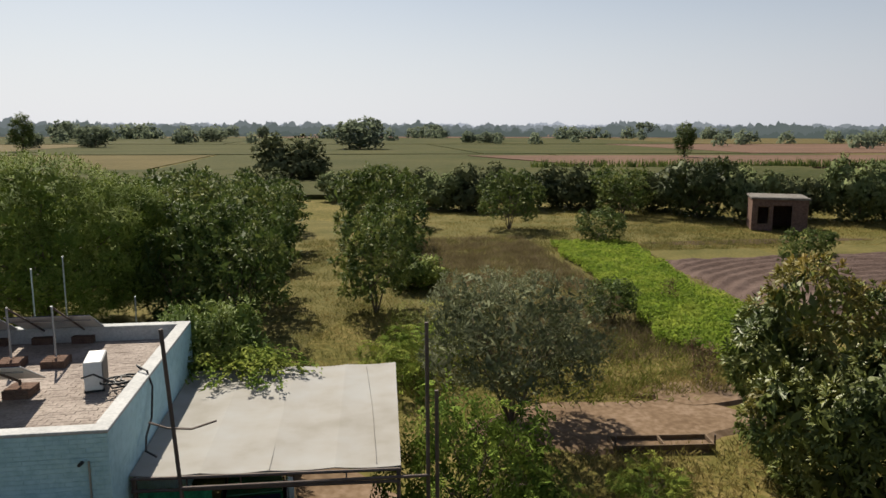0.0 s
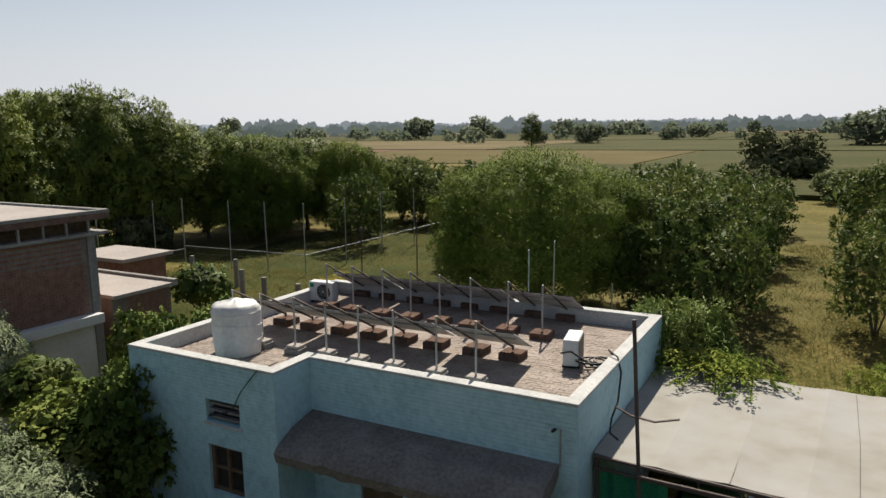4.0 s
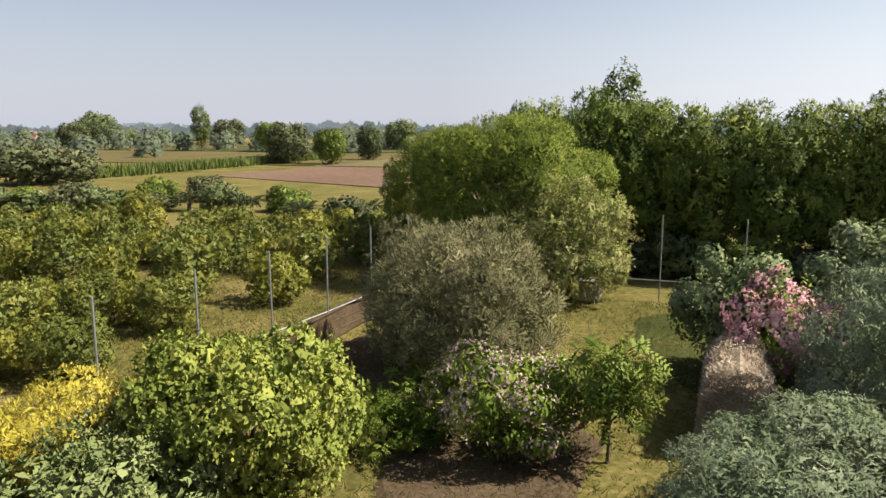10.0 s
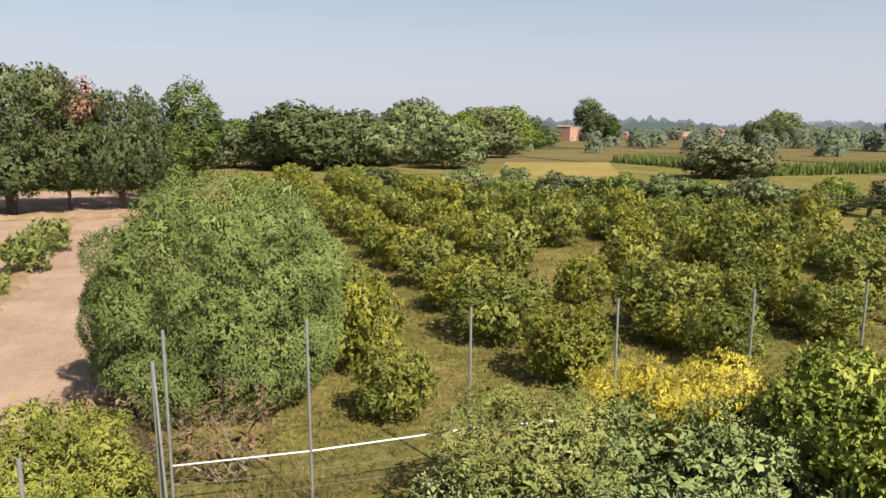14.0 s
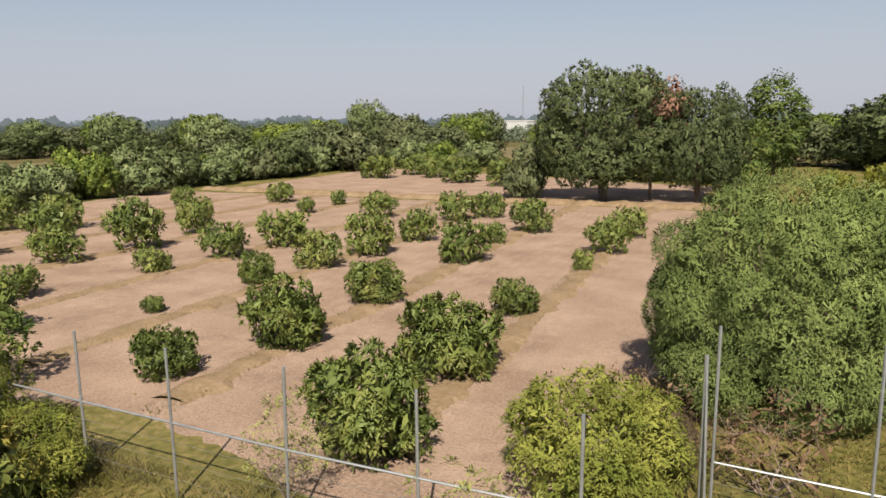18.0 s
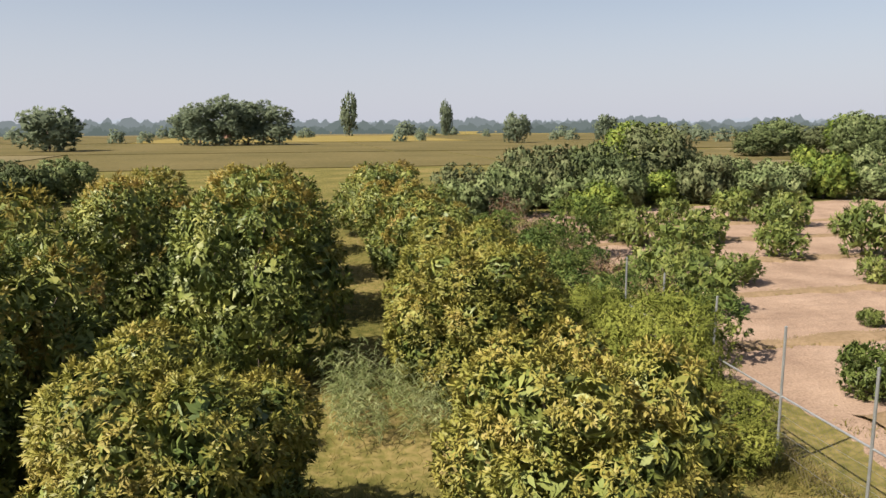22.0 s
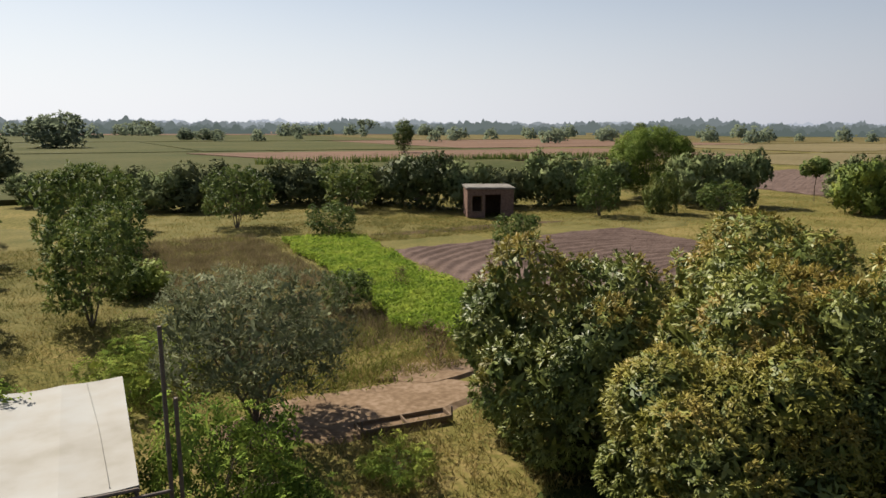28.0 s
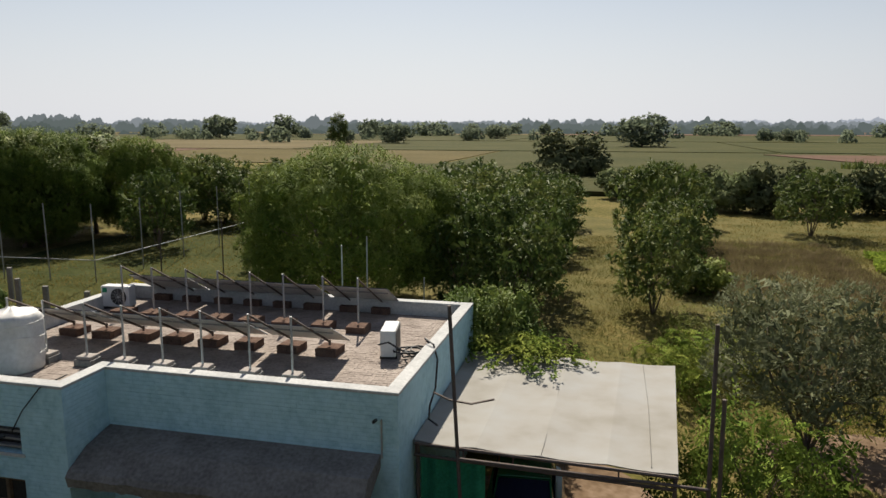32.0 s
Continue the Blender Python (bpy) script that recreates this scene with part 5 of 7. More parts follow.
south = [(0.35, -15.4), (-2.57, -15.1), (-6.34, -15.0), (-10.06, -14.5), (-14.1, -14.3), (-17.8, -14.0), (-21.7, -13.85), (-25.0, -13.4), (-28.5, -13.1), (-32.6, -12.9), (-36.6, -12.6)]
fs = fence("orchard_fence", "galvanised pipe fence in front of the citrus orchard", south, 4.25, 1.25, (0.4, 0.8))
netting(fs, south[0], south[1], 0.05, 1.2, 0.11)
netting(fs, south[1], south[2], 0.05, 1.2, 0.11)
corner = thing("corner_post", 0.55, -15.0, 0, "pair of tall galvanised corner pipes", "post")
part("pipe", tube([(0, 0, -0.1), (0.02, -0.02, 3.7)], 0.045, 8), STEEL, corner)
part("pipe", tube([(-0.12, 0.3, -0.1), (0.0, 0.0, 3.4)], 0.03, 8), STEEL, corner)
west = [(-36.6, -12.6 + 3.83 * k) for k in range(12)] + [(-36.4, 31.6)]
fw = fence("boundary_fence", "galvanised pipe fence before the tree row", west, 4.25, 1.0, (0.35, 0.7))
north = [(-36.4, 31.6), (-32.6, 31.8), (-29.8, 32.0), (-27.0, 32.1), (-26.95, 36), (-26.9, 40), (-26.9, 44.2), (-26.85, 48.6), (-26.8, 53), (-26.8, 58)]
fence("paddock_fence", "galvanised pipe fence round the grass paddock", north, 4.2, 1.2, (0.4, 0.8))
east = [(23.9, -12.4), (20.92, -12.2), (17.7, -11.95), (14.45, -11.72), (11.51, -11.57), (8.36, -11.4), (5.36, -11.35), (2.3, -11.3)]
fe = fence("field_fence", "galvanised pipe fence beside the bare field", east, 3.6, 1.85, (0.5, 0.95, 1.4))
for a, b in zip(east[1:], east[2:]):
    netting(fe, a, b, 0.05, 1.8, 0.16)
low_wall = thing("boundary_wall", 0, 0, 0, "low grey-brown mud-plastered boundary wall", "wall")
part("masonry", box(-29.2, -13.55, 0, -20.6, -13.35, 1.15, 0.01), DARK_EARTH, low_wall)
part("coping", box(-29.25, -13.6, 1.15, -20.55, -13.3, 1.2, 0.01), DARK_EARTH, low_wall)
stub = thing("stub_wall", 0, 0, 0, "short pale masonry pier by the fence", "wall")
part("masonry", box(-36.2, -4.9, 0, -35.2, -3.9, 0.95, 0.02), ROOF_SLAB, stub)
part("cap", box(-36.25, -4.95, 0.95, -35.15, -3.85, 1.02, 0.01), ROOF_SLAB, stub)
for x, y in ((-29.6, 26.3), (-28.4, 28.0), (-31.5, 27.8), (-23.6, 25.0), (-21.2, 24.6), (-26.0, 26.0)):
    p = thing("concrete_post", x, y, 0, "weathered concrete fence post", "post", group="concrete posts", rz=20)
    part("shaft", box(-0.1, -0.1, -0.1, 0.1, 0.1, 1.55, 0.02), CONCRETE, p)
for x, y, h, g_ in ((-9.14, 22.4, 4.3, ""), (-8.99, 24.47, 4.3, ""), (-7.2, 25.8, 2.6, "")):
    p = thing("steel_pole", x, y, 0, "thin pale steel pole behind the house", "pole", group="poles behind the house")
    part("shaft", tube([(0, 0, -0.1), (0.03, 0, h)], 0.026, 8), STEEL, p)
# poles and a blue-red post past the paddock
for k in range(6):
    p = thing("vineyard_post", -21.5 + 1.3 * (k % 3), 30 + 3.4 * k, 0, "grey pole among the fruit trees", "pole", group="poles among fruit trees")
    part("shaft", tube([(0, 0, -0.1), (0.03, 0.02, 3.4)], 0.035, 6), RUSTY, p)


def stalk_stack():
    """A stack of dry stalks leaning to a ridge, as long as it is wide twice over."""
    h = thing("stalk_stack", -21.4, 1.65, 0, "stack of dry brown fodder stalks", "haystack", rz=-3)
    rng = np.random.default_rng(8)
    n = 14000
    u, v = rng.uniform(-1, 1, n), rng.uniform(0, 1, n)
    side = rng.integers(0, 2, n) * 2 - 1
    prof = np.where(v < 0.55, 1.0 - 0.12 * v, 0.93 * np.sqrt(np.maximum(0, 1 - ((v - 0.55) / 0.45) ** 2)))
    p = np.stack([u * 2.2 * (1 - 0.05 * v), side * 0.95 * prof + rng.normal(0, 0.03, n), 0.05 + v * 2.15 + rng.normal(0, 0.04, n) - 0.25 * (u > 0.75) * v], 1)
    ends = rng.random(n) < 0.22
    p[ends, 0] = np.sign(u[ends]) * (2.2 + rng.uniform(-0.04, 0.06, ends.sum()))
    p[ends, 1] = rng.uniform(-0.95, 0.95, ends.sum()) * prof[ends]
    way = np.stack([0.3 * rng.normal(size=n) + 0.6, 0.5 * rng.normal(size=n), 0.35 * rng.normal(size=n)], 1)
    nrm = np.stack([rng.normal(0, 0.3, n), side * (1 - v) + rng.normal(0, 0.3, n), v + 0.2], 1)
    way[ends, 0], nrm[ends] = 0.1, np.stack([np.sign(u[ends]), rng.normal(0, 0.3, ends.sum()), rng.normal(0.2, 0.3, ends.sum())], 1)
    part("straw_cover", leaf_mesh("straw_cover", p, way, unit(nrm), 0.3, 0.03, L_STALK, rng, 0.1, plain=True), None, h, "loose dry straw")["kind"] = "stuff"
    bm = bmesh.new()
    secs = []
    for xx, s in ((-2.15, 0.9), (-1.5, 1.0), (0, 1.02), (1.5, 1.0), (2.15, 0.9)):
        secs.append([(xx, 0.9 * s, 0), (xx, 0.86 * s, 1.1), (xx, 0.6 * s, 1.75), (xx, 0, 2.1 * s), (xx, -0.6 * s, 1.75), (xx, -0.86 * s, 1.1), (xx, -0.9 * s, 0)])
    loft(bm, secs)
    part("core", bm, STRAW, h)


L_STALK = leaf_mat("dry_stalk", (0.16, 0.12, 0.085), (0.30, 0.235, 0.165), (0.52, 0.44, 0.33), 0.05, 0.8)
stalk_stack()


def feeding_trough():
    t = thing("feeding_trough", 7.05, 16.95, 0, "old rusty frame trough lying in the grass", "trough", rz=-5)
    for y0 in (0.0, 0.62):
        part("long_side", box(0, y0, 0.02, 2.75, y0 + 0.05, 0.17, 0.01), WOOD, t)
    for x0 in (0.0, 1.35, 2.69):
        part("cross_piece", box(x0, 0.06, 0.06, x0 + 0.05, 0.62, 0.17, 0.01), WOOD, t)
    part("floor", box(0.06, 0.06, 0.02, 2.69, 0.62, 0.05), DIRT, t)
    for x0 in (0.03, 2.72):
        part("leg", tube([(x0, 0.03, 0), (x0, 0.03, 0.42)], 0.025, 6), RUSTY, t)


feeding_trough()


def field_gate():
    g_ = thing("field_gate", 67.5, 21.3, 0, "iron field gate with a pale box on its post", "gate", rz=5)
    for y0 in (-2.2, 0.0, 2.2):
        part("post", tube([(0, y0, 0), (0, y0, 2.1)], 0.06, 8), RUSTY, g_)
    for z in (0.4, 1.0, 1.7):
        part("bar", tube([(0, -2.2, z), (0, 0, z)], 0.03, 6), RUSTY, g_)
    part("meter_box", box(-0.2, 1.9, 1.1, 0.2, 2.5, 2.2, 0.02), STEEL, g_, "pale metal box")


field_gate()


def village_house(x, y, w, d, h, rz, wall, label):
    v = thing("village_house", x, y, 0, label, "house", group="village houses", rz=rz)
    part("wall", box(-w / 2, -d / 2, 0, w / 2, d / 2, h), wall, v)
    part("roof", box(-w / 2 - 0.2, -d / 2 - 0.2, h, w / 2 + 0.2, d / 2 + 0.2, h + 0.25), CONCRETE, v)
    part("parapet", box(-w / 2, -d / 2 - 0.1, h + 0.25, w / 2, -d / 2 + 0.15, h + 0.8), wall, v)
    n = max(2, int(w / 5))
    for k in range(n):
        xx = -w / 2 + (k + 0.5) * w / n
        part("window", box(xx - 0.6, d / 2, 1.2, xx + 0.6, d / 2 + 0.04, 2.5), DARK, v)
        part("window", box(xx - 0.6, -d / 2 - 0.04, 1.2, xx + 0.6, -d / 2, 2.5), DARK, v)
    part("door", box(-0.7, d / 2, 0, 0.7, d / 2 + 0.05, 2.2), WOOD, v)


BRICK_FAR = mat("far_brick", (0.27, 0.15, 0.11), (0.35, 0.22, 0.17), 0.3, fine=20, bump=0)
for x, y, w, d, h, rz, m, lab in ((-224, -379, 16, 9, 8.5, 30, BRICK_FAR, "two-level brick house far off"), (-322, -458, 34, 8, 4.2, 35, BRICK_FAR, "long low brick house far off"),
                                  (-359, -446, 24, 9, 5.2, 35, BRICK_FAR, "low brick house far off"), (-433, -487, 26, 9, 7, 30, BRICK_FAR, "brick house far off"), (-560, -470, 34, 10, 7, 45, WHITE_WALL, "whitewashed house far off"),
                                  (144, -462, 26, 12, 9, -15, WHITE_WALL, "whitewashed house far off"), (160, -455, 12, 8, 6, -15, BRICK_FAR, "brick house far off"), (-720, 600, 90, 20, 14, 50, CONCRETE, "grey building on the horizon"),
                                  (560, 47, 24, 8, 7, 80, BRICK_FAR, "brick house among far trees"), (-470, -170, 20, 8, 5, 70, WHITE_WALL, "whitewashed house far off")):
    village_house(x, y, w, d, h, rz, m, lab)
mast = thing("lattice_mast", 150, -500, 0, "thin lattice mast far off", "mast")
for sx, sy in ((-0.8, -0.8), (0.8, -0.8), (0, 0.9)):
    part("leg", tube([(sx, sy, 0), (sx * 0.25, sy * 0.25, 34)], 0.12, 4), STEEL, mast)

# ---- kinds of trees and shrubs ----
MANGO = "dense mango tree with dark leaves and bronze new shoots"
for s in range(4):
    make_tree("mango", "mango_tree", MANGO, 10 + s, 6.0, 2.6, 0.02, 0, (0.15, 0.05), L_MANGO, count=24, thick=0.14, droop=0.45, small=0.37, h0=1.0, core=0.62,
              soft=0.62, tuft=(1900, 20, 0.21), gaps=0.22, bronze=(L_SHOOT, 0.86))
for s in range(2):
    make_tree("mango_flush", "mango_tree", "dense mango tree in a flush of yellow-green and bronze new leaves", 18 + s, 6.0, 2.6, 0.02, 0, (0.15, 0.05), L_MANGO, count=24, thick=0.14, droop=0.45,
              small=0.37, h0=1.0, core=0.62, soft=0.62, tuft=(1900, 20, 0.21), gaps=0.22, bronze=(L_FLUSH, 0.22))
for s in range(3):
    make_tree("mango_far", "mango_tree", MANGO, 15 + s, 6.0, 2.6, 0.02, 0, (0.19, 0.065), L_MANGO, count=24, thick=0.14, droop=0.45, small=0.37, h0=1.0, core=0.62,
              soft=0.62, tuft=(950, 16, 0.26), gaps=0.22, bronze=(L_SHOOT, 0.86))
for s in range(3):
    make_tree("young", "young_mango_tree", "young bushy mango tree on bare soil", 20 + s, 2.4, 1.5, 0.02, 0, (0.17, 0.05), L_MANGO_YOUNG, count=26, small=0.29, thick=0.05,
              droop=0.35, h0=0.4, core=0.7, soft=0.6, tuft=(330, 18, 0.2), gaps=0.2)
for s in range(3):
    make_tree("young_far", "young_mango_tree", "young bushy mango tree on bare soil", 23 + s, 2.4, 1.5, 0.02, 0, (0.24, 0.09), L_MANGO_YOUNG, count=22, small=0.3, thick=0.05,
              droop=0.35, h0=0.4, core=0.7, soft=0.68, tuft=(150, 15, 0.24), gaps=0.2, plain=True)
for s in range(4):
    make_tree("citrus", "citrus_tree", "round citrus tree with yellow-green leaves", 30 + s, 2.8, 1.5, 0.02, 0, (0.12, 0.064), L_CITRUS if s % 2 else L_CITRUS_DARK,
              count=24, thick=0.05, droop=0.1, small=0.3, h0=0.4, core=0.7, soft=0.62, tuft=(470, 15, 0.17), gaps=0.22, plain=True)
for s in range(4):
    make_tree("citrus_far", "citrus_tree", "round citrus tree with yellow-green leaves", 35 + s, 2.8, 1.5, 0.02, 0, (0.16, 0.09), L_CITRUS if s % 2 else L_CITRUS_DARK,
              count=20, thick=0.05, droop=0.1, small=0.3, h0=0.4, core=0.7, soft=0.68, tuft=(270, 12, 0.2), gaps=0.22, plain=True)
for s in range(2):
    make_tree("acacia", "acacia_tree", "wide acacia with fine feathery foliage", 40 + s, 7.2, 4.4, 0.1, 0, (0.14, 0.04), L_FEATHER, count=46, thick=0.13, trunks=4,
              droop=0.1, small=0.2, h0=1.2, core=0.84, soft=0.8, skirt=False, tuft=(4300, 20, 0.3), gaps=0.3, plain=True, up=0.9)
make_tree("acacia_pale", "acacia_tree", "wide acacia with pale yellow-green feathery foliage", 44, 7.2, 4.4, 0.1, 0, (0.14, 0.04), L_FEATHER_PALE, count=46, thick=0.13, trunks=4,
          droop=0.1, small=0.2, h0=1.2, core=0.84, soft=0.8, skirt=False, tuft=(4300, 20, 0.3), gaps=0.3, plain=True, up=0.9)
make_tree("acacia_low", "acacia_shrub", "low acacia shrub with fine feathery foliage", 42, 3.2, 1.9, 0.03, 0, (0.12, 0.034), L_SHRUB, count=30, thick=0.04, trunks=5,
          droop=0.9, small=0.28, h0=0.5, core=0.74, category="shrub", soft=0.6, tuft=(900, 22, 0.24), gaps=0.25, flat=0.2, up=0.9, plain=True)
make_tree("acacia_blue", "acacia_tree", "wide acacia with bluish feathery foliage", 43, 7.2, 4.4, 0.1, 0, (0.12, 0.033), L_BLUEGREEN, count=70, thick=0.13, trunks=4,
          droop=0.6, small=0.19, h0=1.2, core=0.85, soft=0.8, tuft=(6600, 22, 0.28), gaps=0.2, plain=True, flat=0.3, up=0.8)
for s in range(3):
    make_tree("row", "shisham_tree", "tall dark-leaved tree in a boundary row", 50 + s, 9.8, 3.0, 0.2, 0, (0.185, 0.07), L_DARK, count=40, thick=0.15, droop=0.3, small=0.33,
              h0=1.6, skirt=False, soft=0.78, tuft=(1750, 15, 0.33), gaps=0.3, plain=True, up=0.9)
make_tree("row_far", "shisham_tree", "tall dark-leaved tree in a boundary row", 54, 9.8, 3.0, 0.6, 0, (0.34, 0.15), L_DARK, count=22, thick=0.15, droop=0.35, small=0.33,
          h0=1.6, skirt=False, soft=0.45, tuft=(200, 13, 0.5), plain=True)
for s in range(2):
    make_tree("dome", "grey_green_shrub_tree", "domed shrub tree with silvery grey-green leaflets", 60 + s, 4.2, 4.2, 0.05, 0, (0.095, 0.03), L_GREY, count=64, thick=0.12, trunks=3,
              droop=0.7, small=0.23, h0=0.8, core=0.72, soft=0.85, tuft=(4600, 24, 0.24), gaps=0.18, plain=True, flat=0.45, up=0.35)
make_tree("silver", "silvery_shrub", "low shrub with silvery grey-green leaves", 63, 2.5, 2.4, 0.05, 0, (0.1, 0.05), L_SILVER, count=30, trunks=4, thick=0.04, small=0.3,
          category="shrub", core=0.74, droop=0.3, soft=0.5, tuft=(800, 18, 0.19), gaps=0.22)
for s in range(3):
    make_tree("guava", "guava_tree", "open guava tree with several thin stems", 70 + s, 4.6, 2.1, 0.4, 0, (0.19, 0.08), L_GUAVA, count=20, thick=0.04, trunks=5,
              droop=0.2, small=0.33, h0=0.9, twigs=16, skirt=False, soft=0.4, tuft=(380, 13, 0.28), gaps=0.15, up=0.8, inner=0.06)
for s in range(2):
    make_tree("willowy", "olive_grey_tree", "spreading tree with grey-green willowy leaves", 75 + s, 4.6, 2.3, 0.5, 0, (0.13, 0.042), L_WILLOW, count=26, thick=0.045, trunks=6, droop=-0.35,
              small=0.3, h0=0.8, twigs=40, skirt=False, soft=0.5, tuft=(950, 14, 0.28), gaps=0.15, up=1.2, inner=0.14, plain=True)
for s in range(4):
    make_tree("bush", "hedge_bush", "dense green bush in the field boundary", 80 + s, 4.6, 3.0, 0.02, 0, (0.27, 0.13), (L_HEDGE, L_FAR, L_OLIVE, L_HEDGE)[s], count=18, thick=0.07, trunks=3,
              droop=0.1, category="bush", h0=0.6, small=0.34, soft=0.85, tuft=(360, 14, 0.32), plain=True, up=0.6, inner=0.3)
for s in range(3):
    make_tree("darkbush", "dark_bush", "dense dark green bush in the field boundary", 85 + s, 4.6, 3.0, 0.02, 0, (0.27, 0.13), (L_DARK, L_FAR, L_HEDGE)[s], count=18, thick=0.07, trunks=3,
              droop=0.1, category="bush", h0=0.6, small=0.34, soft=0.85, tuft=(360, 14, 0.32), plain=True, up=0.6, inner=0.3)
for s in range(4):
    make_tree("far", "field_tree", "leafy field tree beyond the farm", 90 + s, 10.0, 5.0, 0.3, 0, (0.33, 0.17), (L_FAR, L_DARK, L_OLIVE, L_HEDGE)[s], count=26, thick=0.25,
              droop=0.1, small=0.33, h0=1.6, core=0.74, soft=0.92, tuft=(680, 13, 0.46), plain=True, up=0.5, inner=0.3)
for s in range(3):
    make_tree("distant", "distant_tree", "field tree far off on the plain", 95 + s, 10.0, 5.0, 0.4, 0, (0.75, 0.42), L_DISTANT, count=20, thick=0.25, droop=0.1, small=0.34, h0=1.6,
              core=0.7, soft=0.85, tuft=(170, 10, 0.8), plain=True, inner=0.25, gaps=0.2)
make_tree("bright", "broadleaf_tree", "broad-leaved tree with bright yellow-green leaves", 100, 3.6, 3.0, 0.2, 0, (0.125, 0.11), L_BRIGHT, count=34, thick=0.1, small=0.3, core=0.7,
          droop=0.5, soft=0.55, tuft=(1500, 9, 0.22), gaps=0.25, up=0.7)
make_tree("broad", "broadleaf_shrub", "shrub with broad pale green leaves", 107, 3.6, 1.8, 0.3, 6000, (0.15, 0.11), L_BROAD, count=18, trunks=4, thick=0.04, small=0.36, category="shrub")
make_tree("tamarisk", "tamarisk_shrub", "dusty grey-green feathery tamarisk", 101, 5.4, 2.9, 0.1, 0, (0.16, 0.028), L_DUSTY, count=34, trunks=4, thick=0.05, small=0.31, core=0.62,
          droop=-0.1, soft=0.6, tuft=(1700, 26, 0.34), gaps=0.18, up=1.0, plain=True)
make_tree("blossom", "flowering_shrub", "low shrub with faded pink blossoms", 102, 2.6, 2.4, 0.1, 5500, (0.2, 0.07), L_CREEPER, count=24, trunks=4, thick=0.04, small=0.3,
          extra=[("blossom", L_PALE, 1.0, (0.1, 0.1))], category="shrub")
make_tree("pink", "pink_flowering_shrub", "shrub covered with pink flowers", 103, 3.8, 1.7, 0.4, 800, (0.2, 0.09), L_CREEPER, count=14, trunks=4, thick=0.04, small=0.34,
          extra=[("blossom", L_PINK, 8.0, (0.13, 0.13))], category="shrub")
make_tree("yellow", "yellow_flowering_shrub", "shrub covered with yellow flower sprays", 104, 2.7, 1.9, 0.2, 0, (0.1, 0.03), L_YELLOW, count=26, trunks=4, thick=0.03, category="shrub",
          droop=-0.2, small=0.32, core=0.6, soft=0.6, tuft=(700, 20, 0.22), gaps=0.15, up=1.0, plain=True)
make_tree("creeper_bush", "leafy_bush", "leafy green bush with trailing shoots", 108, 2.6, 2.0, 0.02, 6300, (0.13, 0.055), L_CREEPER, count=22, trunks=4, thick=0.03, category="bush", small=0.31, rosette=-9, spray=0.42, droop=0.2, outward=1.0)
make_tree("poplar", "eucalyptus_tree", "slender tree with a tall narrow crown", 105, 13, 2.2, 1.2, 5200, (0.34, 0.14), L_GUAVA, count=30, thick=0.16, small=0.36, h0=3.0, core=0.8)
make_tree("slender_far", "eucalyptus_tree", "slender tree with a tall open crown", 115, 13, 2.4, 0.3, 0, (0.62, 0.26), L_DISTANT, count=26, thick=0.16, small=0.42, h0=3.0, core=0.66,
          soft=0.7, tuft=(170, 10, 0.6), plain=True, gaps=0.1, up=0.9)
make_tree("dry", "dry_shrub", "leafless dry thorn shrub", 106, 1.8, 0.9, 0.2, 420, (0.12, 0.03), L_DRY, count=7, trunks=7, thick=0.016, category="shrub", bark=TWIG, twigs=90, h0=0.3)
make_tree("withered", "withered_tree", "half withered tree with russet leaves", 109, 12, 3.2, 4.0, 3200, (0.34, 0.16), L_RED, count=16, thick=0.16, small=0.36, h0=4.0, twigs=20, skirt=False)
make_tree("big", "large_shade_tree", "large spreading shade tree with olive leaves", 111, 14.4, 6.6, 1.0, 0, (0.28, 0.13), L_OLIVE, count=60, thick=0.26, small=0.27, h0=3.0, trunks=3,
          core=0.72, skirt=False, soft=0.65, tuft=(2700, 15, 0.42), plain=True, droop=0.3, gaps=0.2)
make_tree("willow", "willow_sapling", "thin sapling with sparse yellow-green leaves", 112, 2.6, 0.9, 0.2, 0, (0.11, 0.028), L_LIME, count=12, trunks=5, thick=0.014, small=0.4, h0=0.5,
          twigs=30, droop=0.5, skirt=False, soft=0.4, tuft=(170, 9, 0.2), gaps=0.1, inner=0.0, up=0.9)
make_tree("sapling", "young_sapling", "slim sapling with a round leafy head", 110, 3.2, 0.85, 1.3, 900, (0.2, 0.12), L_GUAVA, count=9, thick=0.03, small=0.45, h0=1.5, skirt=False)

make_tree("pinnate", "pinnate_tree", "small tree with bright feather-shaped leaves", 116, 3.3, 1.3, 0.9, 3600, (0.17, 0.062), L_LEAFGREEN,
          count=16, thick=0.05, droop=0.25, small=0.4, h0=1.1, core=0.6, rosette=-11, spray=0.6, outward=1.1, skirt=False)
make_tree("vine", "creeper_heap", "dense creeper heap with hanging shoots", 117, 4.1, 1.6, 0.02, 0, (0.13, 0.045), L_VINE, count=34, trunks=3, thick=0.04, small=0.28, core=0.7,
          droop=1.1, category="creeper", soft=0.6, tuft=(1100, 15, 0.24), gaps=0.15, up=0.7)
make_tree("climber", "climbing_bush", "dark leafy creeper climbing a wall", 118, 3.6, 1.0, 0.02, 0, (0.13, 0.09), L_IVY,
          count=26, trunks=3, thick=0.03, small=0.36, core=0.6, droop=0.6, category="creeper", soft=0.55, tuft=(420, 11, 0.2), gaps=0.15)
make_tree("pale", "pale_green_tree", "pale green tree with drooping leaflets", 114, 6.6, 3.0, 0.2, 0, (0.16, 0.055), L_PALEGREEN, count=40, thick=0.09, trunks=3, droop=0.6,
          small=0.27, h0=1.2, core=0.68, soft=0.65, tuft=(1500, 16, 0.3), gaps=0.2, plain=True)

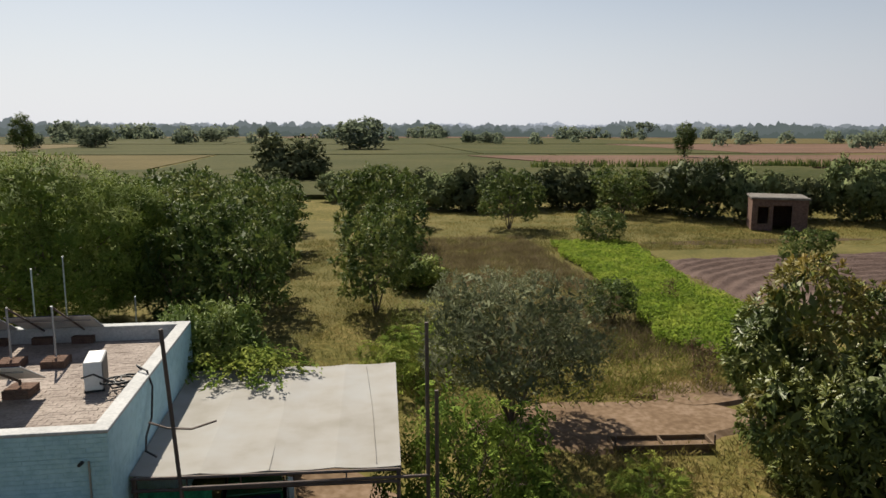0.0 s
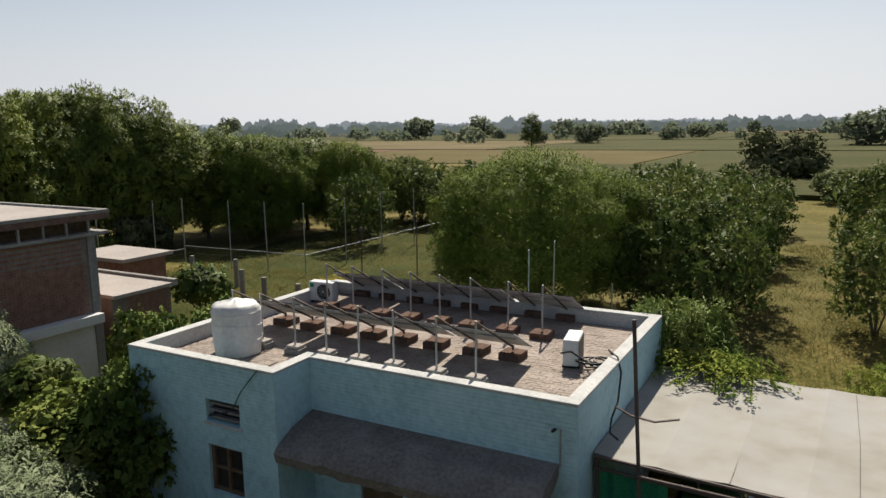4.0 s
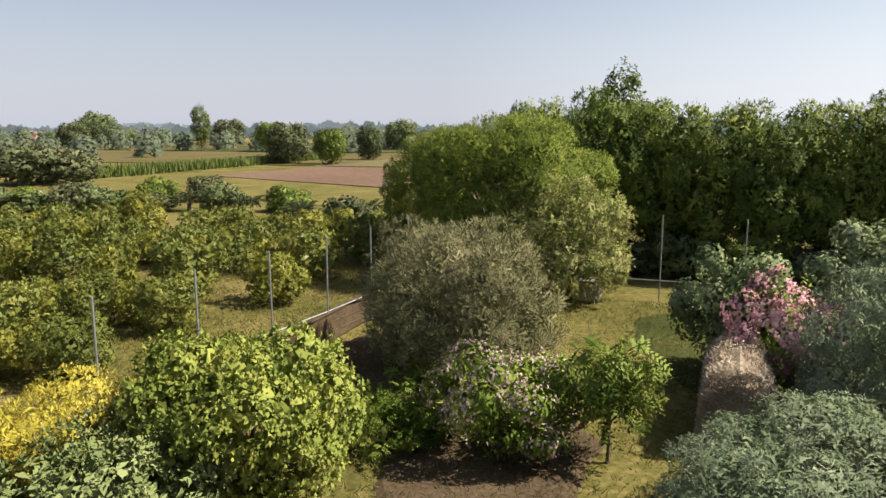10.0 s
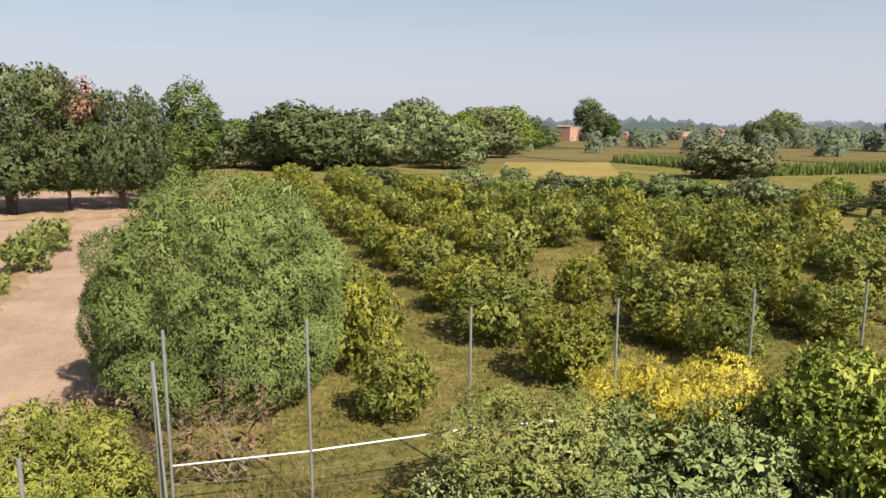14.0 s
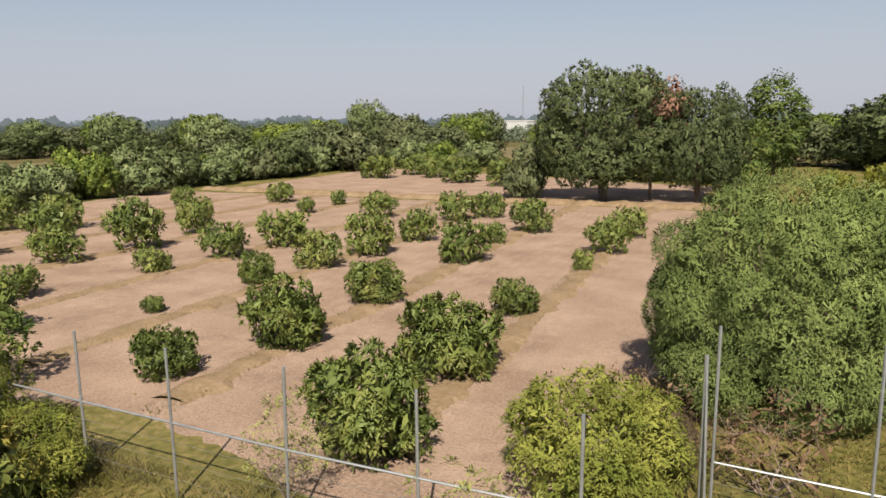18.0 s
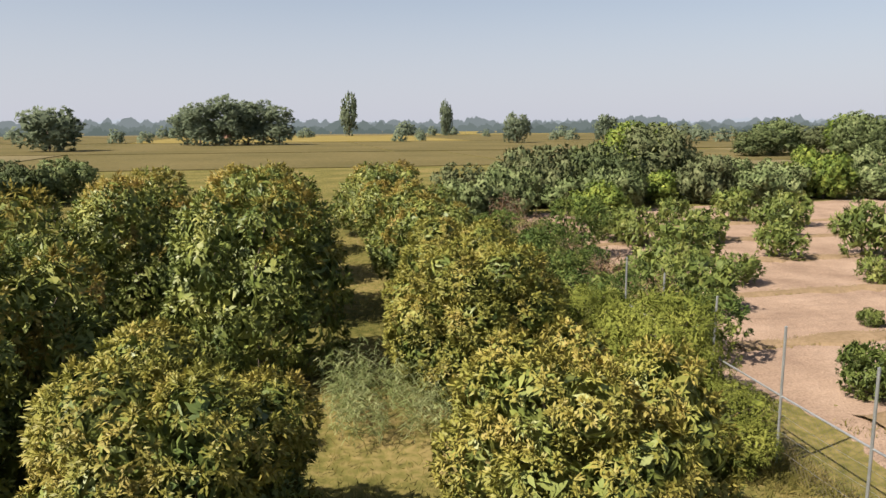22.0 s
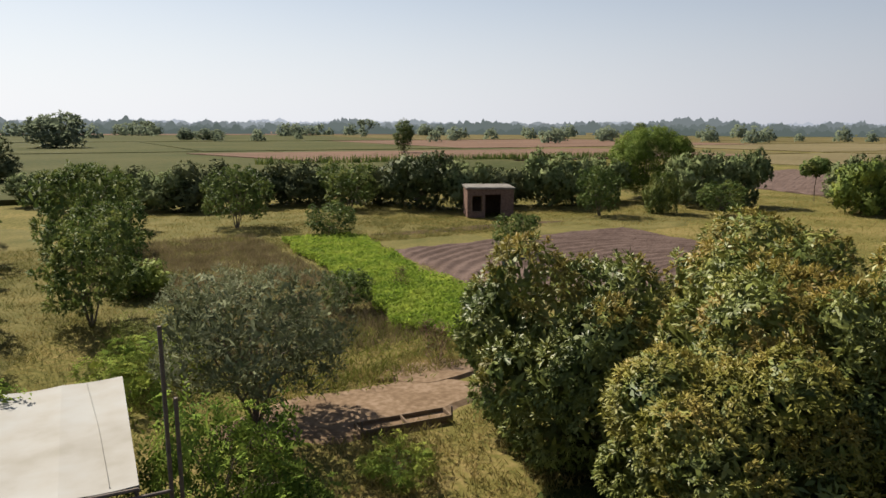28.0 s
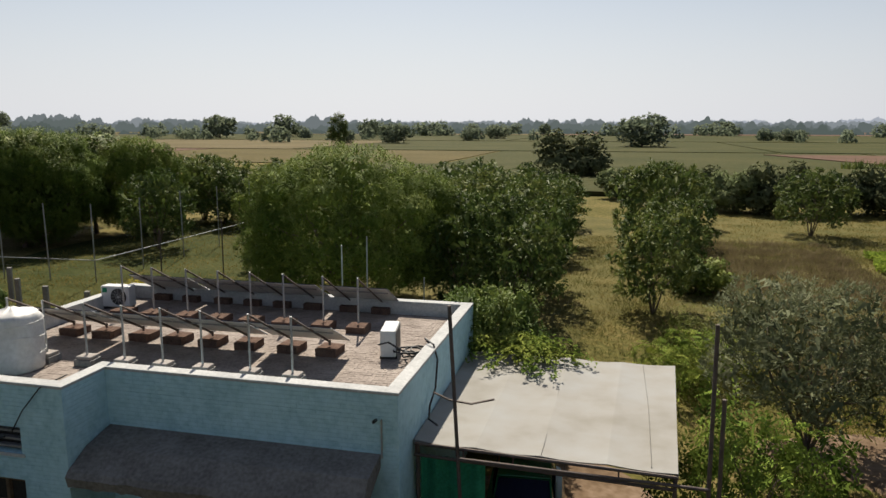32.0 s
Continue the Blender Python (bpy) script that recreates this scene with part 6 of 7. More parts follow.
# beyond the house
place("acacia", -12.1, 30.8, 7.4, 4.7)
for x, y, h, r in ((-6.8, 31.5, 6.0, 2.4), (-4.2, 29.5, 4.6, 1.9), (-8.8, 52, 5.8, 3.2), (-5.0, 50, 5.0, 2.7), (-13.0, 49, 5.6, 2.8), (-5.6, 38, 6.0, 2.6), (-9.5, 42, 5.8, 2.8), (-5.0, 44.5, 5.2, 2.2), (-4.2, 34, 5.2, 2.0),
                   (-7.5, 35.0, 5.6, 2.2), (-9.0, 47, 5.5, 2.6), (-17, 52, 5.2, 3.0), (-13, 58, 5.0, 3), (-6, 60, 4.8, 2.8)):
    place("guava", x, y, h, r)
for x, y, h, r in ((1.6, 32.8, 4.7, 2.0), (2.4, 52, 6.5, 2.8), (14.3, 59.4, 5.1, 2.5), (19.1, 50.4, 2.7, 1.7), (26.7, 37.3, 3.1, 1.4), (11.8, 29.4, 2.0, 1.1), (4.6, 63, 5.2, 2.5), (3.4, 44, 4.6, 1.9)):
    place("guava", x, y, h, r)
place("willowy", 4.8, 19.2, 4.5, 2.4)
place("creeper_bush", 2.6, 14.2, 3.2, 1.8)
place("creeper_bush", 4.2, 13.2, 1.2, 0.9)
place("creeper_bush", 1.6, 22.6, 1.6, 1.3)
place("creeper_bush", 3.0, 24.6, 1.7, 1.5)
place("darkbush", 4.0, 37.2, 1.9, 1.4)
place("willow", 3.2, 28.3, 1.7, 1.0, label="thin shrub with yellowing sprays")
place("creeper_bush", 6.9, 14.4, 1.0, 0.9)
place("dry", 11.9, 21.5, 1.7, 0.7)
place("dry", 15.9, 32.2, 1.4, 0.5)
for x, y, h, r in ((11.3, 75, 4.2, 2.9), (24.8, 75, 4.3, 3.4), (34.7, 65, 5.4, 3.6), (47.7, 60.3, 5.4, 3.3), (62, 53, 5.4, 3.3), (72.6, 41, 5.4, 2.8), (87, 36.4, 6.8, 3.8), (29, 77, 4.0, 3), (56, 62, 4.6, 3),
                   (8, 80, 3.8, 3), (57, 46, 3.2, 2.0), (75, 38.6, 5.3, 2.7), (79, 46, 4.4, 3), (-14, 68, 5, 3.2), (-8, 75, 4.5, 3), (85, 26, 4.2, 2.6), (52, 61, 5, 2.6), (38, 62, 4.6, 2.6)):
    place("guava" if int(x * 7 + y * 3) % 3 == 0 else "bush", x, y, h * (0.85 + 0.06 * (int(x * 5) % 6)), r)
for x, y, h, r in ((14.7, 74, 4.9, 3.3), (19.5, 75, 4.3, 3.0), (33, 71.5, 4.3, 2.9), (66, 51, 6.3, 2.6), (70.3, 40, 5.2, 2.8), (43, 63, 4.5, 3), (83.6, 30, 4.3, 2.6), (90, 24, 5.2, 3.2), (-21, 60, 4.6, 3), (0.5, 86, 3.6, 2.8), (-7.7, 118, 7.5, 5.6), (96, 34, 5, 3.6)):
    place("bush" if int(x * 3) % 3 else "darkbush", x, y, h, r)
place("guava", 27.9, 68, 4.9, 3.0)
place("guava", 46.5, 51.5, 5.2, 2.0)
place("young", 53.2, 50, 4.2, 1.6)
place("acacia", 64.2, 62.2, 8.4, 4.8)
place("sapling", 78.7, 50.7, 5.6, 1.5)
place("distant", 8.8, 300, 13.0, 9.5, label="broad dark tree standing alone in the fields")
place("poplar", 102, 203, 11.4, 3.0)
# mango orchard
FLUSH = ((11.2, 8.6), (12.9, 2.0), (22.1, -6), (11.2, -5.0), (27.5, -6.9))
for x, y, h, r in ((24.2, 0.8, 6.6, 2.45), (31.5, 5.9, 6.5, 2.6), (16.6, 6.6, 6.4, 2.7), (25.1, 18.0, 5.0, 2.9), (11.2, 13.6, 5.7, 2.4), (50.5, -7.4, 5.9, 2.8), (44.5, -7.2, 5.2, 2.4), (38.7, -7.4, 5.2, 2.5), (33, -7.0, 5.0, 2.4),
                   (27.5, -6.9, 5.0, 2.3), (22.1, -6, 5.0, 2.6), (12.9, 2.0, 4.9, 2.2), (11.2, -5.0, 5, 2.2), (14.0, 9.3, 5.4, 2.4), (11.2, 8.6, 4.3, 2.1), (24, 9.0, 6.6, 2.8), (17.6, 13.2, 5.2, 2.5), (32, 0.9, 6.6, 2.9), (40, 1.2, 6.4, 2.9), (40, 7, 6.2, 2.8), (48, 1.5, 6, 2.8), (56, -7, 5.4, 2.7), (31, 12, 5.6, 2.6)):
    place("mango_flush" if (x, y) in FLUSH else "mango" if math.hypot(x, y) < 21 else "mango_far", x, y, h, r, group="mango orchard")
# shrubs between the mango rows and the bare field
for x, y, h, r in ((18.6, -10.6, 3.7, 2.0), (15.4, -10.4, 2.0, 1.6), (24.5, -11, 2.6, 1.6)):
    place("acacia_low", x, y, h, r)
for x, y, h, r in ((30, -11.5, 3.2, 1.6), (36, -12.5, 3.0, 1.8), (42.7, -18.6, 4.4, 1.7), (27, -12, 2.6, 1.3), (22.6, -14.6, 2.6, 1.5), (47, -14.5, 3, 1.8), (40, -15.6, 2.6, 1.4), (33.5, -14.2, 2.2, 1.2)):
    place("guava", x, y, h, r)
for x, y in ((29.5, -10.2), (33.5, -10.8), (38, -11.2), (42, -11.5)):
    place("dry", x, y, 2.4, 1.2)
for x, y, h, r in ((64, -21.4, 5.1, 2.6), (57, -26.7, 3.5, 2.4), (73, -27, 6.8, 3.8), (74, -52, 5, 2.8), (72, -61, 5.7, 3.2), (67, -115, 8.2, 6)):
    place("darkbush", x, y, h, r)
for x, y, h, r in ((78, -36, 7, 3.4), (80, -52, 4.8, 2.4), (73, -70, 5.8, 3.5), (78, -92, 6.5, 4.3), (70, -97, 6.9, 4.2), (60, -16, 4, 2.6), (66, -33, 4.4, 2.4), (70, -45, 4.2, 2.4), (57, -128, 5, 4), (48, -132, 5, 4), (72, -84, 4, 3)):
    place("bush", x, y, h, r)
for x, y, h, r in ((77.5, -43, 8.8, 4.6), (84, -45, 8.9, 4.8), (150, -163, 10, 5), (102, -185, 15, 6.2), (77, -159, 9, 5.5), (70, -180, 11, 6.6), (92, -150, 8, 6), (120, -170, 9, 6), (62, -145, 8, 6), (40, -160, 9, 6), (30, -150, 8, 5),
                   (86, -130, 8, 5.5), (76, -122, 7.5, 5), (100, -140, 8.5, 6)):
    place("far", x, y, h, r)
for k in range(26):
    x, y = 20 + 6.5 * k + 3 * math.sin(k * 2.2), -190 + 2.2 * k + 14 * math.sin(k * 1.7)
    if abs(x / -y - 0.311) > 0.04:  # a gap towards the far white house
        place("far", x, y, 9 + 2.5 * math.sin(k * 2.9), 6.0)
# around the garden
for k in range(14):
    place("row", -45.4 + 0.8 * math.sin(k * 2.1), -9 + 3.4 * k, 10.9 + 0.5 * math.sin(k * 1.3) + (0.9 if k > 10 else 0), 2.8, group="boundary tree row")
for k in range(9):
    place("row_far", -50.5 + math.sin(k * 1.7), -6 + 5.2 * k, 9.2, 3.2, group="boundary tree row")
for x, y, h, r in ((-47.5, 29, 12.3, 3.8), (-46, 33, 12.4, 3.4), (-49.5, 26, 11.8, 3.4), (-44, 36, 10.4, 3.0), (-40, 41, 8.6, 3.2), (-42, 45, 8, 3.4), (-45, 50, 7.6, 3.6)):
    place("row", x, y, h, r)
for x, y, h, r in ((-33, 55, 6, 3.0), (-28, 58, 5.4, 2.8), (-22, 56, 4.4, 2.6), (-25, 50, 4.0, 2.0), (-22, 44, 4.2, 2), (-19.5, 38, 3.4, 1.6), (-36, 57, 6.4, 3.2)):
    place("guava", x, y, h, r)
for k in range(15):
    place("darkbush", -43.2 + 0.8 * math.sin(k * 1.9), -9 + 3.0 * k, 2.6 + 0.6 * math.sin(k * 2.3), 1.9, label="dark undergrowth below the tree row")
place("poplar", -49.5, -4.4, 13.4, 2.0)
place("poplar", -48.5, -2.0, 10.4, 1.5)
place("poplar", -49.5, 17.3, 11.8, 1.7)
place("acacia", -39.0, 41.5, 8.0, 4.0, label="rounded dark acacia at the paddock corner")
place("acacia", -35.5, 47.5, 7.4, 3.4, label="rounded dark acacia at the paddock corner")
place("guava", -30.5, 42.5, 5.4, 2.2)
place("acacia_pale", -40, -9.6, 9.3, 5.4)
place("acacia_pale", -45, -15, 8.6, 4.0)
place("pale", -35.5, -5.6, 6.6, 2.9)
place("dome", -21.8, 7.4, 5.1, 4.1)
place("dome", -14.4, 4.2, 3.0, 4.0)
place("bright", -14.0, -9.9, 3.8, 2.55)
place("tamarisk", -20.9, -6.3, 5.5, 2.6)
place("tamarisk", -24.5, -8.6, 5.2, 2.4)
place("blossom", -17.8, -4.2, 3.0, 2.0)
place("pinnate", -17.9, -1.6, 3.3, 1.25)
place("creeper_bush", -18.2, -6.8, 2.0, 1.6)
place("creeper_bush", -16.8, -7.4, 1.3, 1.2)
place("pink", -23.6, 3.0, 4.3, 1.6)
place("broad", -25.8, 1.7, 4.6, 1.9)
place("broad", -32, 7.5, 5.0, 2.6)
place("pale", -33, 12.5, 4.5, 2.2, label="tree with yellowing leaves")
place("darkbush", -29, 12.5, 4.6, 2.4)
place("yellow", -11.9, -13.5, 2.8, 1.9)
place("yellow", -10.4, -14.3, 2.5, 1.2)
place("silver", -9.3, -11.3, 2.5, 2.7)
place("silver", -11.9, -11.0, 2.4, 1.8)
place("pale", -6.7, -12.7, 3.0, 1.9, label="pale green leafy bush by the fence")
place("silver", -5.4, -11.5, 1.8, 1.6)
for x, y, h, r in ((-38, 56, 5.6, 3.0), (-31.5, 62, 4.4, 2.4), (-27, 66, 4.2, 2.4), (-30, 53, 3.6, 1.8)):
    place("guava", x, y, h, r, label="open fruit tree at the paddock edge")
place("sapling", -17.4, 10.2, 3.2, 0.85)
place("climber", -14.9, 9.3, 3.0, 1.3, label="climbing bush against the house wall")
place("climber", -13.35, 9.75, 3.7, 0.85, label="dark creeper climbing the house corner")
place("climber", -15.6, 10.6, 2.4, 1.0)
place("creeper_bush", -15.9, 13.2, 3.0, 1.3)
place("creeper_bush", -16.4, 16.2, 3.2, 1.6)
place("sapling", -20.9, 18.7, 3.9, 1.0)
place("creeper_bush", -17.0, 18.6, 2.4, 1.6)
place("yellow", -18.8, 24.5, 2.2, 1.2, label="shrub with yellow-green leaves behind the house")
place("creeper_bush", -12.0, 20.6, 3.3, 1.8, label="leafy bush behind the roof")
place("vine", -3.3, 18.55, 4.25, 1.5, label="creeper heaped over the car port edge")
place("creeper_bush", -4.2, 10.4, 2.4, 0.9, label="weedy creeper at the house corner")
for x, y, h, r in ((-15.9, 12.4, 4.1, 0.9), (-14.3, 10.7, 3.6, 0.7), (-15.2, 14.4, 3.9, 1.2)):
    place("climber", x, y, h, r, label="leafy creeper climbing between the buildings")
for x, y, h, r in ((-43.5, 36.5, 9.6, 3.2), (-43.8, 40.5, 9.2, 3.4), (-41.8, 44.0, 8.6, 3.4), (-39.5, 47.5, 8.2, 3.2), (-47, 43, 9, 3.5)):
    place("row", x, y, h, r, label="dark-leaved tree at the paddock corner")
# citrus orchard and its near side
place("acacia_blue", -1.2, -22.9, 7.0, 3.7)
place("dry", -0.8, -17.0, 2.4, 1.6)
place("dry", 2.2, -18.6, 2.2, 1.2)
place("acacia_low", 2.9, -15.6, 2.7, 1.9, label="low arching shrub by the field corner")
place("willow", 4.4, -11.6, 2.3, 1.1, label="thin willowy sapling by the fence")
place("willow", 9.3, -12.7, 2.7, 0.9, label="thin willowy sapling by the fence")
place("citrus", -5.8, -19.2, 2.2, 1.05, group="citrus orchard")
place("citrus", -5.9, -23.7, 3.3, 1.3, group="citrus orchard")
orchard_random = random.Random(3)
for j in range(12):
    for i in range(17):
        x = -5.9 - j * 6.1 + orchard_random.uniform(-0.4, 0.4) - 0.035 * (i * 4.7)
        y = -19.4 - i * 4.7 + orchard_random.uniform(-0.6, 0.6) - (j % 2) * 1.4
        if j == 0 and i < 2:
            continue
        if math.hypot(x + 40, y + 9.6) < 7 or x < -52 or y < -1.767 * x - 133:
            continue
        if orchard_random.random() < 0.93:
            f = orchard_random.uniform(0.8, 1.2)
            place("citrus" if y > -32 and x > -28 else "citrus_far", x, y, 2.75 * f + 0.03 * i, 1.5 * f * orchard_random.uniform(0.9, 1.15), group="citrus orchard")
            if orchard_random.random() < 0.45 and j > 1:
                place("citrus" if y > -32 and x > -28 else "citrus_far", x + orchard_random.uniform(-0.6, 0.6), y - 2.3, 2.2 * f, 1.1 * f, group="citrus orchard")
# hedge and low palms along the far edge of the orchard
for k in range(26):
    u = k / 25
    x, y = (-24 - 46 * u, -100 + 46 * u) if k % 2 else (-26 - 40 * u, -96 + 42 * u)
    place("darkbush" if k % 3 else "bush", x + 2.5 * math.sin(k * 2.7), y + 2 * math.sin(k * 1.9), 2.6 + 0.7 * math.sin(k * 2.3), 2.2)
for x, y, h, r in ((-62, -45, 3.2, 2.2), (-60, -36, 3.0, 2), (-57, -28, 2.8, 2.2), (-58, -20, 3.0, 2.2), (-66, -40, 2.6, 2.0)):
    place("darkbush", x, y, h, r)
for x, y in ((-57, -33), (-60, -27.5), (-61, -41), (-55, -66), (-47, -76), (-63, -50)):
    place("palm", x, y, 3.4, 2.4)
place("palm", -24.0, -6.4, 2.2, 1.5)
place("darkbush", -88, -97, 6.4, 7.0)
for k in [*range(11), *range(20, 24)]:
    place("far", -20 - 13 * k + 4 * math.sin(k * 2.2), -235 + 12 * math.sin(k * 1.7) - 3 * k, 10 + 2.5 * math.sin(k * 2.9), 7.0)
for x, y, h, r in ((-28, -162, 12.5, 9), (-17, -182, 10, 5.5), (-63, -191, 15.5, 8.4), (-52, -156, 13.5, 8), (-80, -179, 13.5, 8.5), (-114, -248, 16, 13), (-240, -372, 18, 9.5), (-338, -332, 19, 10.8), (-420, -298, 16, 10), (-238, -151, 11.4, 5),
                   (-193, -102, 8.8, 4.5), (-280, -114, 12.6, 6.6), (-158, -95, 10.5, 5), (-158, -83, 8.6, 3.4), (-184, -85, 9.4, 3.2), (-40, -150, 10, 7), (-8, -150, 9, 6), (-95, -200, 12, 8), (-37, -152, 11.5, 7.5), (-54, -137, 9.5, 6.5), (-22, -148, 11, 7), (-66, -168, 12, 7)):
    place("far", x, y, h, r)
for x, y, h, r in ((-242, -185, 19.5, 3.6), (-350, -560, 36, 14), (-180, -270, 14, 4)):
    place("poplar", x, y, h, r)
for k in range(16):
    place("bush" if k % 3 else "darkbush", 71.5 + 1.5 * math.sin(k * 2.3), -74 - 3.6 * k, 4.6 + 1.2 * math.sin(k * 1.9), 3.0)
for k in range(12):
    if k not in (4, 5):
        place("bush" if k % 2 else "darkbush", 64 - 5.2 * k, -128 + 1.9 * k + 2 * math.sin(k * 2.1), 4.2 + 1.4 * math.sin(k * 1.3), 3.0)
for k in range(10):
    place("darkbush" if k % 3 else "bush", 70 + 1.5 * math.sin(k * 1.9), -18 - 5.4 * k, 4.6 + 1.2 * math.sin(k * 2.7), 2.9)
# big trees at the end of the bare field
place("far", -24, -141, 12.5, 9.5, label="wide rounded tree beyond the orchard")
place("big", 14.3, -77.6, 14.6, 6.4)
place("withered", 9.6, -80, 13.6, 3.6)
place("big", 4.9, -80.4, 12.3, 4.4)
place("poplar", -2.9, -105, 15.5, 3.8)
place("guava", 1.5, -92, 9.5, 3.8)
place("bush", 23.3, -78.4, 6.4, 2.4)
for x, y, h, r in ((50, -108, 3.7, 2.8), (38, -96, 3.9, 2.8), (53, -99, 3.9, 2.6), (45, -103, 3.4, 2.2), (30, -92, 3.6, 2.4), (34, -104, 3.4, 2.4)):
    place("young_far", x, y, h, r)
# young mango orchard on the bare soil
for x, y, h, r in ((45.4, -24.3, 2.6, 1.5), (39, -24, 2.5, 1.9), (55.5, -33, 2.2, 1.3), (39, -30.9, 2.2, 1.5), (55.5, -39, 2.8, 1.8), (51.6, -41.7, 2.8, 1.6), (38.1, -36.2, 3.4, 1.7), (39.2, -43.3, 2.8, 1.4),
                   (31.5, -31, 1.4, 1.0), (30.3, -35.8, 2.2, 1.4), (46.4, -64.4, 2.1, 1.4), (29.5, -41, 2.5, 1.7), (38.3, -57, 1.5, 0.8), (23.1, -35.4, 2.1, 1.3)):
    place("young" if y > -32 and x < 26 else "young_far", x, y, 1.1 * h, 0.96 * r, group="young mango orchard")
for x, y, h, r in ((23.9, -30.7, 1.7, 0.9), (39, -64, 1.6, 0.8), (30.5, -57, 2.2, 1.5), (22.4, -40.4, 2.6, 1.6), (21.5, -46.2, 2.3, 1.3), (16, -29.3, 1.9, 1.3), (16.1, -22.2, 2.5, 1.5), (23.1, -57.4, 2.4, 1.6),
                   (21.3, -60.6, 2.2, 1.4), (15.6, -40.3, 2.5, 1.6), (15.9, -47, 1.5, 0.7), (15.2, -53.3, 2.5, 1.5), (9, -21.6, 2.7, 1.6), (8.6, -15.3, 2.55, 1.6)):
    place("young" if y > -32 and x < 26 else "young_far", x, y, 1.1 * h, 0.96 * r, group="young mango orchard")
for x, y, h, r in ((8.4, -40.3, 1.2, 0.6), (8.1, -46.2, 2.2, 1.3), (7.9, -53.5, 2.1, 1.4), (9.2, -29.7, 1.5, 1.0), (17.8, -17.8, 1.7, 1.0), (46, -30, 2.4, 1.6), (47, -36.5, 2.6, 1.6), (54, -58, 2, 1.2), (24.5, -24, 0.7, 0.5), (46, -52, 0.9, 0.6), (33, -23.5, 1.6, 1.2), (48, -24, 2.4, 1.6)):
    place("young" if y > -32 and x < 26 else "young_far", x, y, 1.1 * h, 0.96 * r, group="young mango orchard")
for x, y, h, r in ((334, 33, 21, 6), (340, 27, 24, 7), (334, 20, 25, 7), (338, 13, 22, 7), (342, 6, 23, 6), (335, -1, 20, 6), (346, 40, 19, 6)):
    place("slender_far", x, y, h, r)
rough_random = random.Random(12)
for k in range(34):
    x = rough_random.uniform(24, 62)
    y = -11.4 - (x - 24) * 0.15 - rough_random.uniform(0, 3.4)
    key = rough_random.choice(("dry", "dry", "willow", "guava"))
    place(key, x, y, rough_random.uniform(1.8, 2.9), rough_random.uniform(0.9, 1.5))
for x, y, h, r in ((28.6, -18.4, 2.5, 1.6), (33.6, -19.4, 2.3, 1.5), (30.8, -16.4, 2.0, 1.2)):
    place("young_far", x, y, 1.1 * h, 0.96 * r, group="young mango orchard")
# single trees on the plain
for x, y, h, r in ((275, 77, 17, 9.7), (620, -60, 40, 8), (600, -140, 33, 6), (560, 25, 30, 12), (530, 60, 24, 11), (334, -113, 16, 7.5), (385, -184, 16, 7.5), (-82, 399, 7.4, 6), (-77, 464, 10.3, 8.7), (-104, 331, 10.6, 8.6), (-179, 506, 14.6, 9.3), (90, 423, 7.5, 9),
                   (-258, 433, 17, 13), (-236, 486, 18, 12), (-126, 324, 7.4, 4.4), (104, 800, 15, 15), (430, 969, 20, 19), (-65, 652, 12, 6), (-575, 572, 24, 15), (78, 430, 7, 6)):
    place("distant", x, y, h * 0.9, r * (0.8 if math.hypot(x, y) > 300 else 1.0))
for x, y, h, r in ((-109, 271, 14.4, 4), (300, 300, 12, 4)):
    place("poplar", x, y, h, r)


def far_woods():
    """Tree clumps along the far field edges, and scattered over the plain."""
    rng = np.random.default_rng(77)
    pts, sizes = [], []
    for k in range(240):
        a = rng.uniform(0, 2 * math.pi)
        d = 380 * (700 / 380) ** rng.random()
        for m in range(rng.integers(1, 5) if d > 600 else rng.integers(1, 3)):
            pts.append((math.cos(a) * d + rng.normal() * d * 0.02, math.sin(a) * d + rng.normal() * d * 0.02))
            sizes.append(rng.uniform(5, 11) if d < 600 else rng.uniform(8, 15))
    # thicker belt behind the citrus orchard and the village
    for k in range(260):
        a = rng.uniform(math.radians(200), math.radians(322))
        d = rng.uniform(240, 650)
        pts.append((math.cos(a) * d, math.sin(a) * d))
        sizes.append(rng.uniform(5, 10))
    per = 120
    pts, sizes = np.array(pts), np.array(sizes)
    p = np.repeat(pts, per, 0)
    s = np.repeat(sizes, per)[:, None]
    d = unit(rng.normal(size=(len(p), 3)))
    d[:, 2] = np.abs(d[:, 2]) * 1.0
    c = np.concatenate([p, np.zeros((len(p), 1))], 1) + d * s * np.array([0.55, 0.55, 0.85]) * rng.uniform(0.5, 1.0, (len(p), 1)) + np.array([0, 0, 0.6])
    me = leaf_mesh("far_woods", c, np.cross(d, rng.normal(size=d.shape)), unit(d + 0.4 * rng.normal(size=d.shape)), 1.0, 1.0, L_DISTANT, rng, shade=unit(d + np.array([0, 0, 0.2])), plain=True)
    co = np.empty(len(me.vertices) * 3, np.float32)
    me.vertices.foreach_get("co", co)
    co = co.reshape(-1, 3, 3)
    mid = co.mean(1, keepdims=True)
    co = mid + (co - mid) * (s[:, None] * 0.19)
    me.vertices.foreach_set("co", co.astype(np.float32).ravel())
    me.update()
    tagged(new("far_woods", me), "scattered far trees on the hazy plain", "trees", kind="stuff")


far_woods()


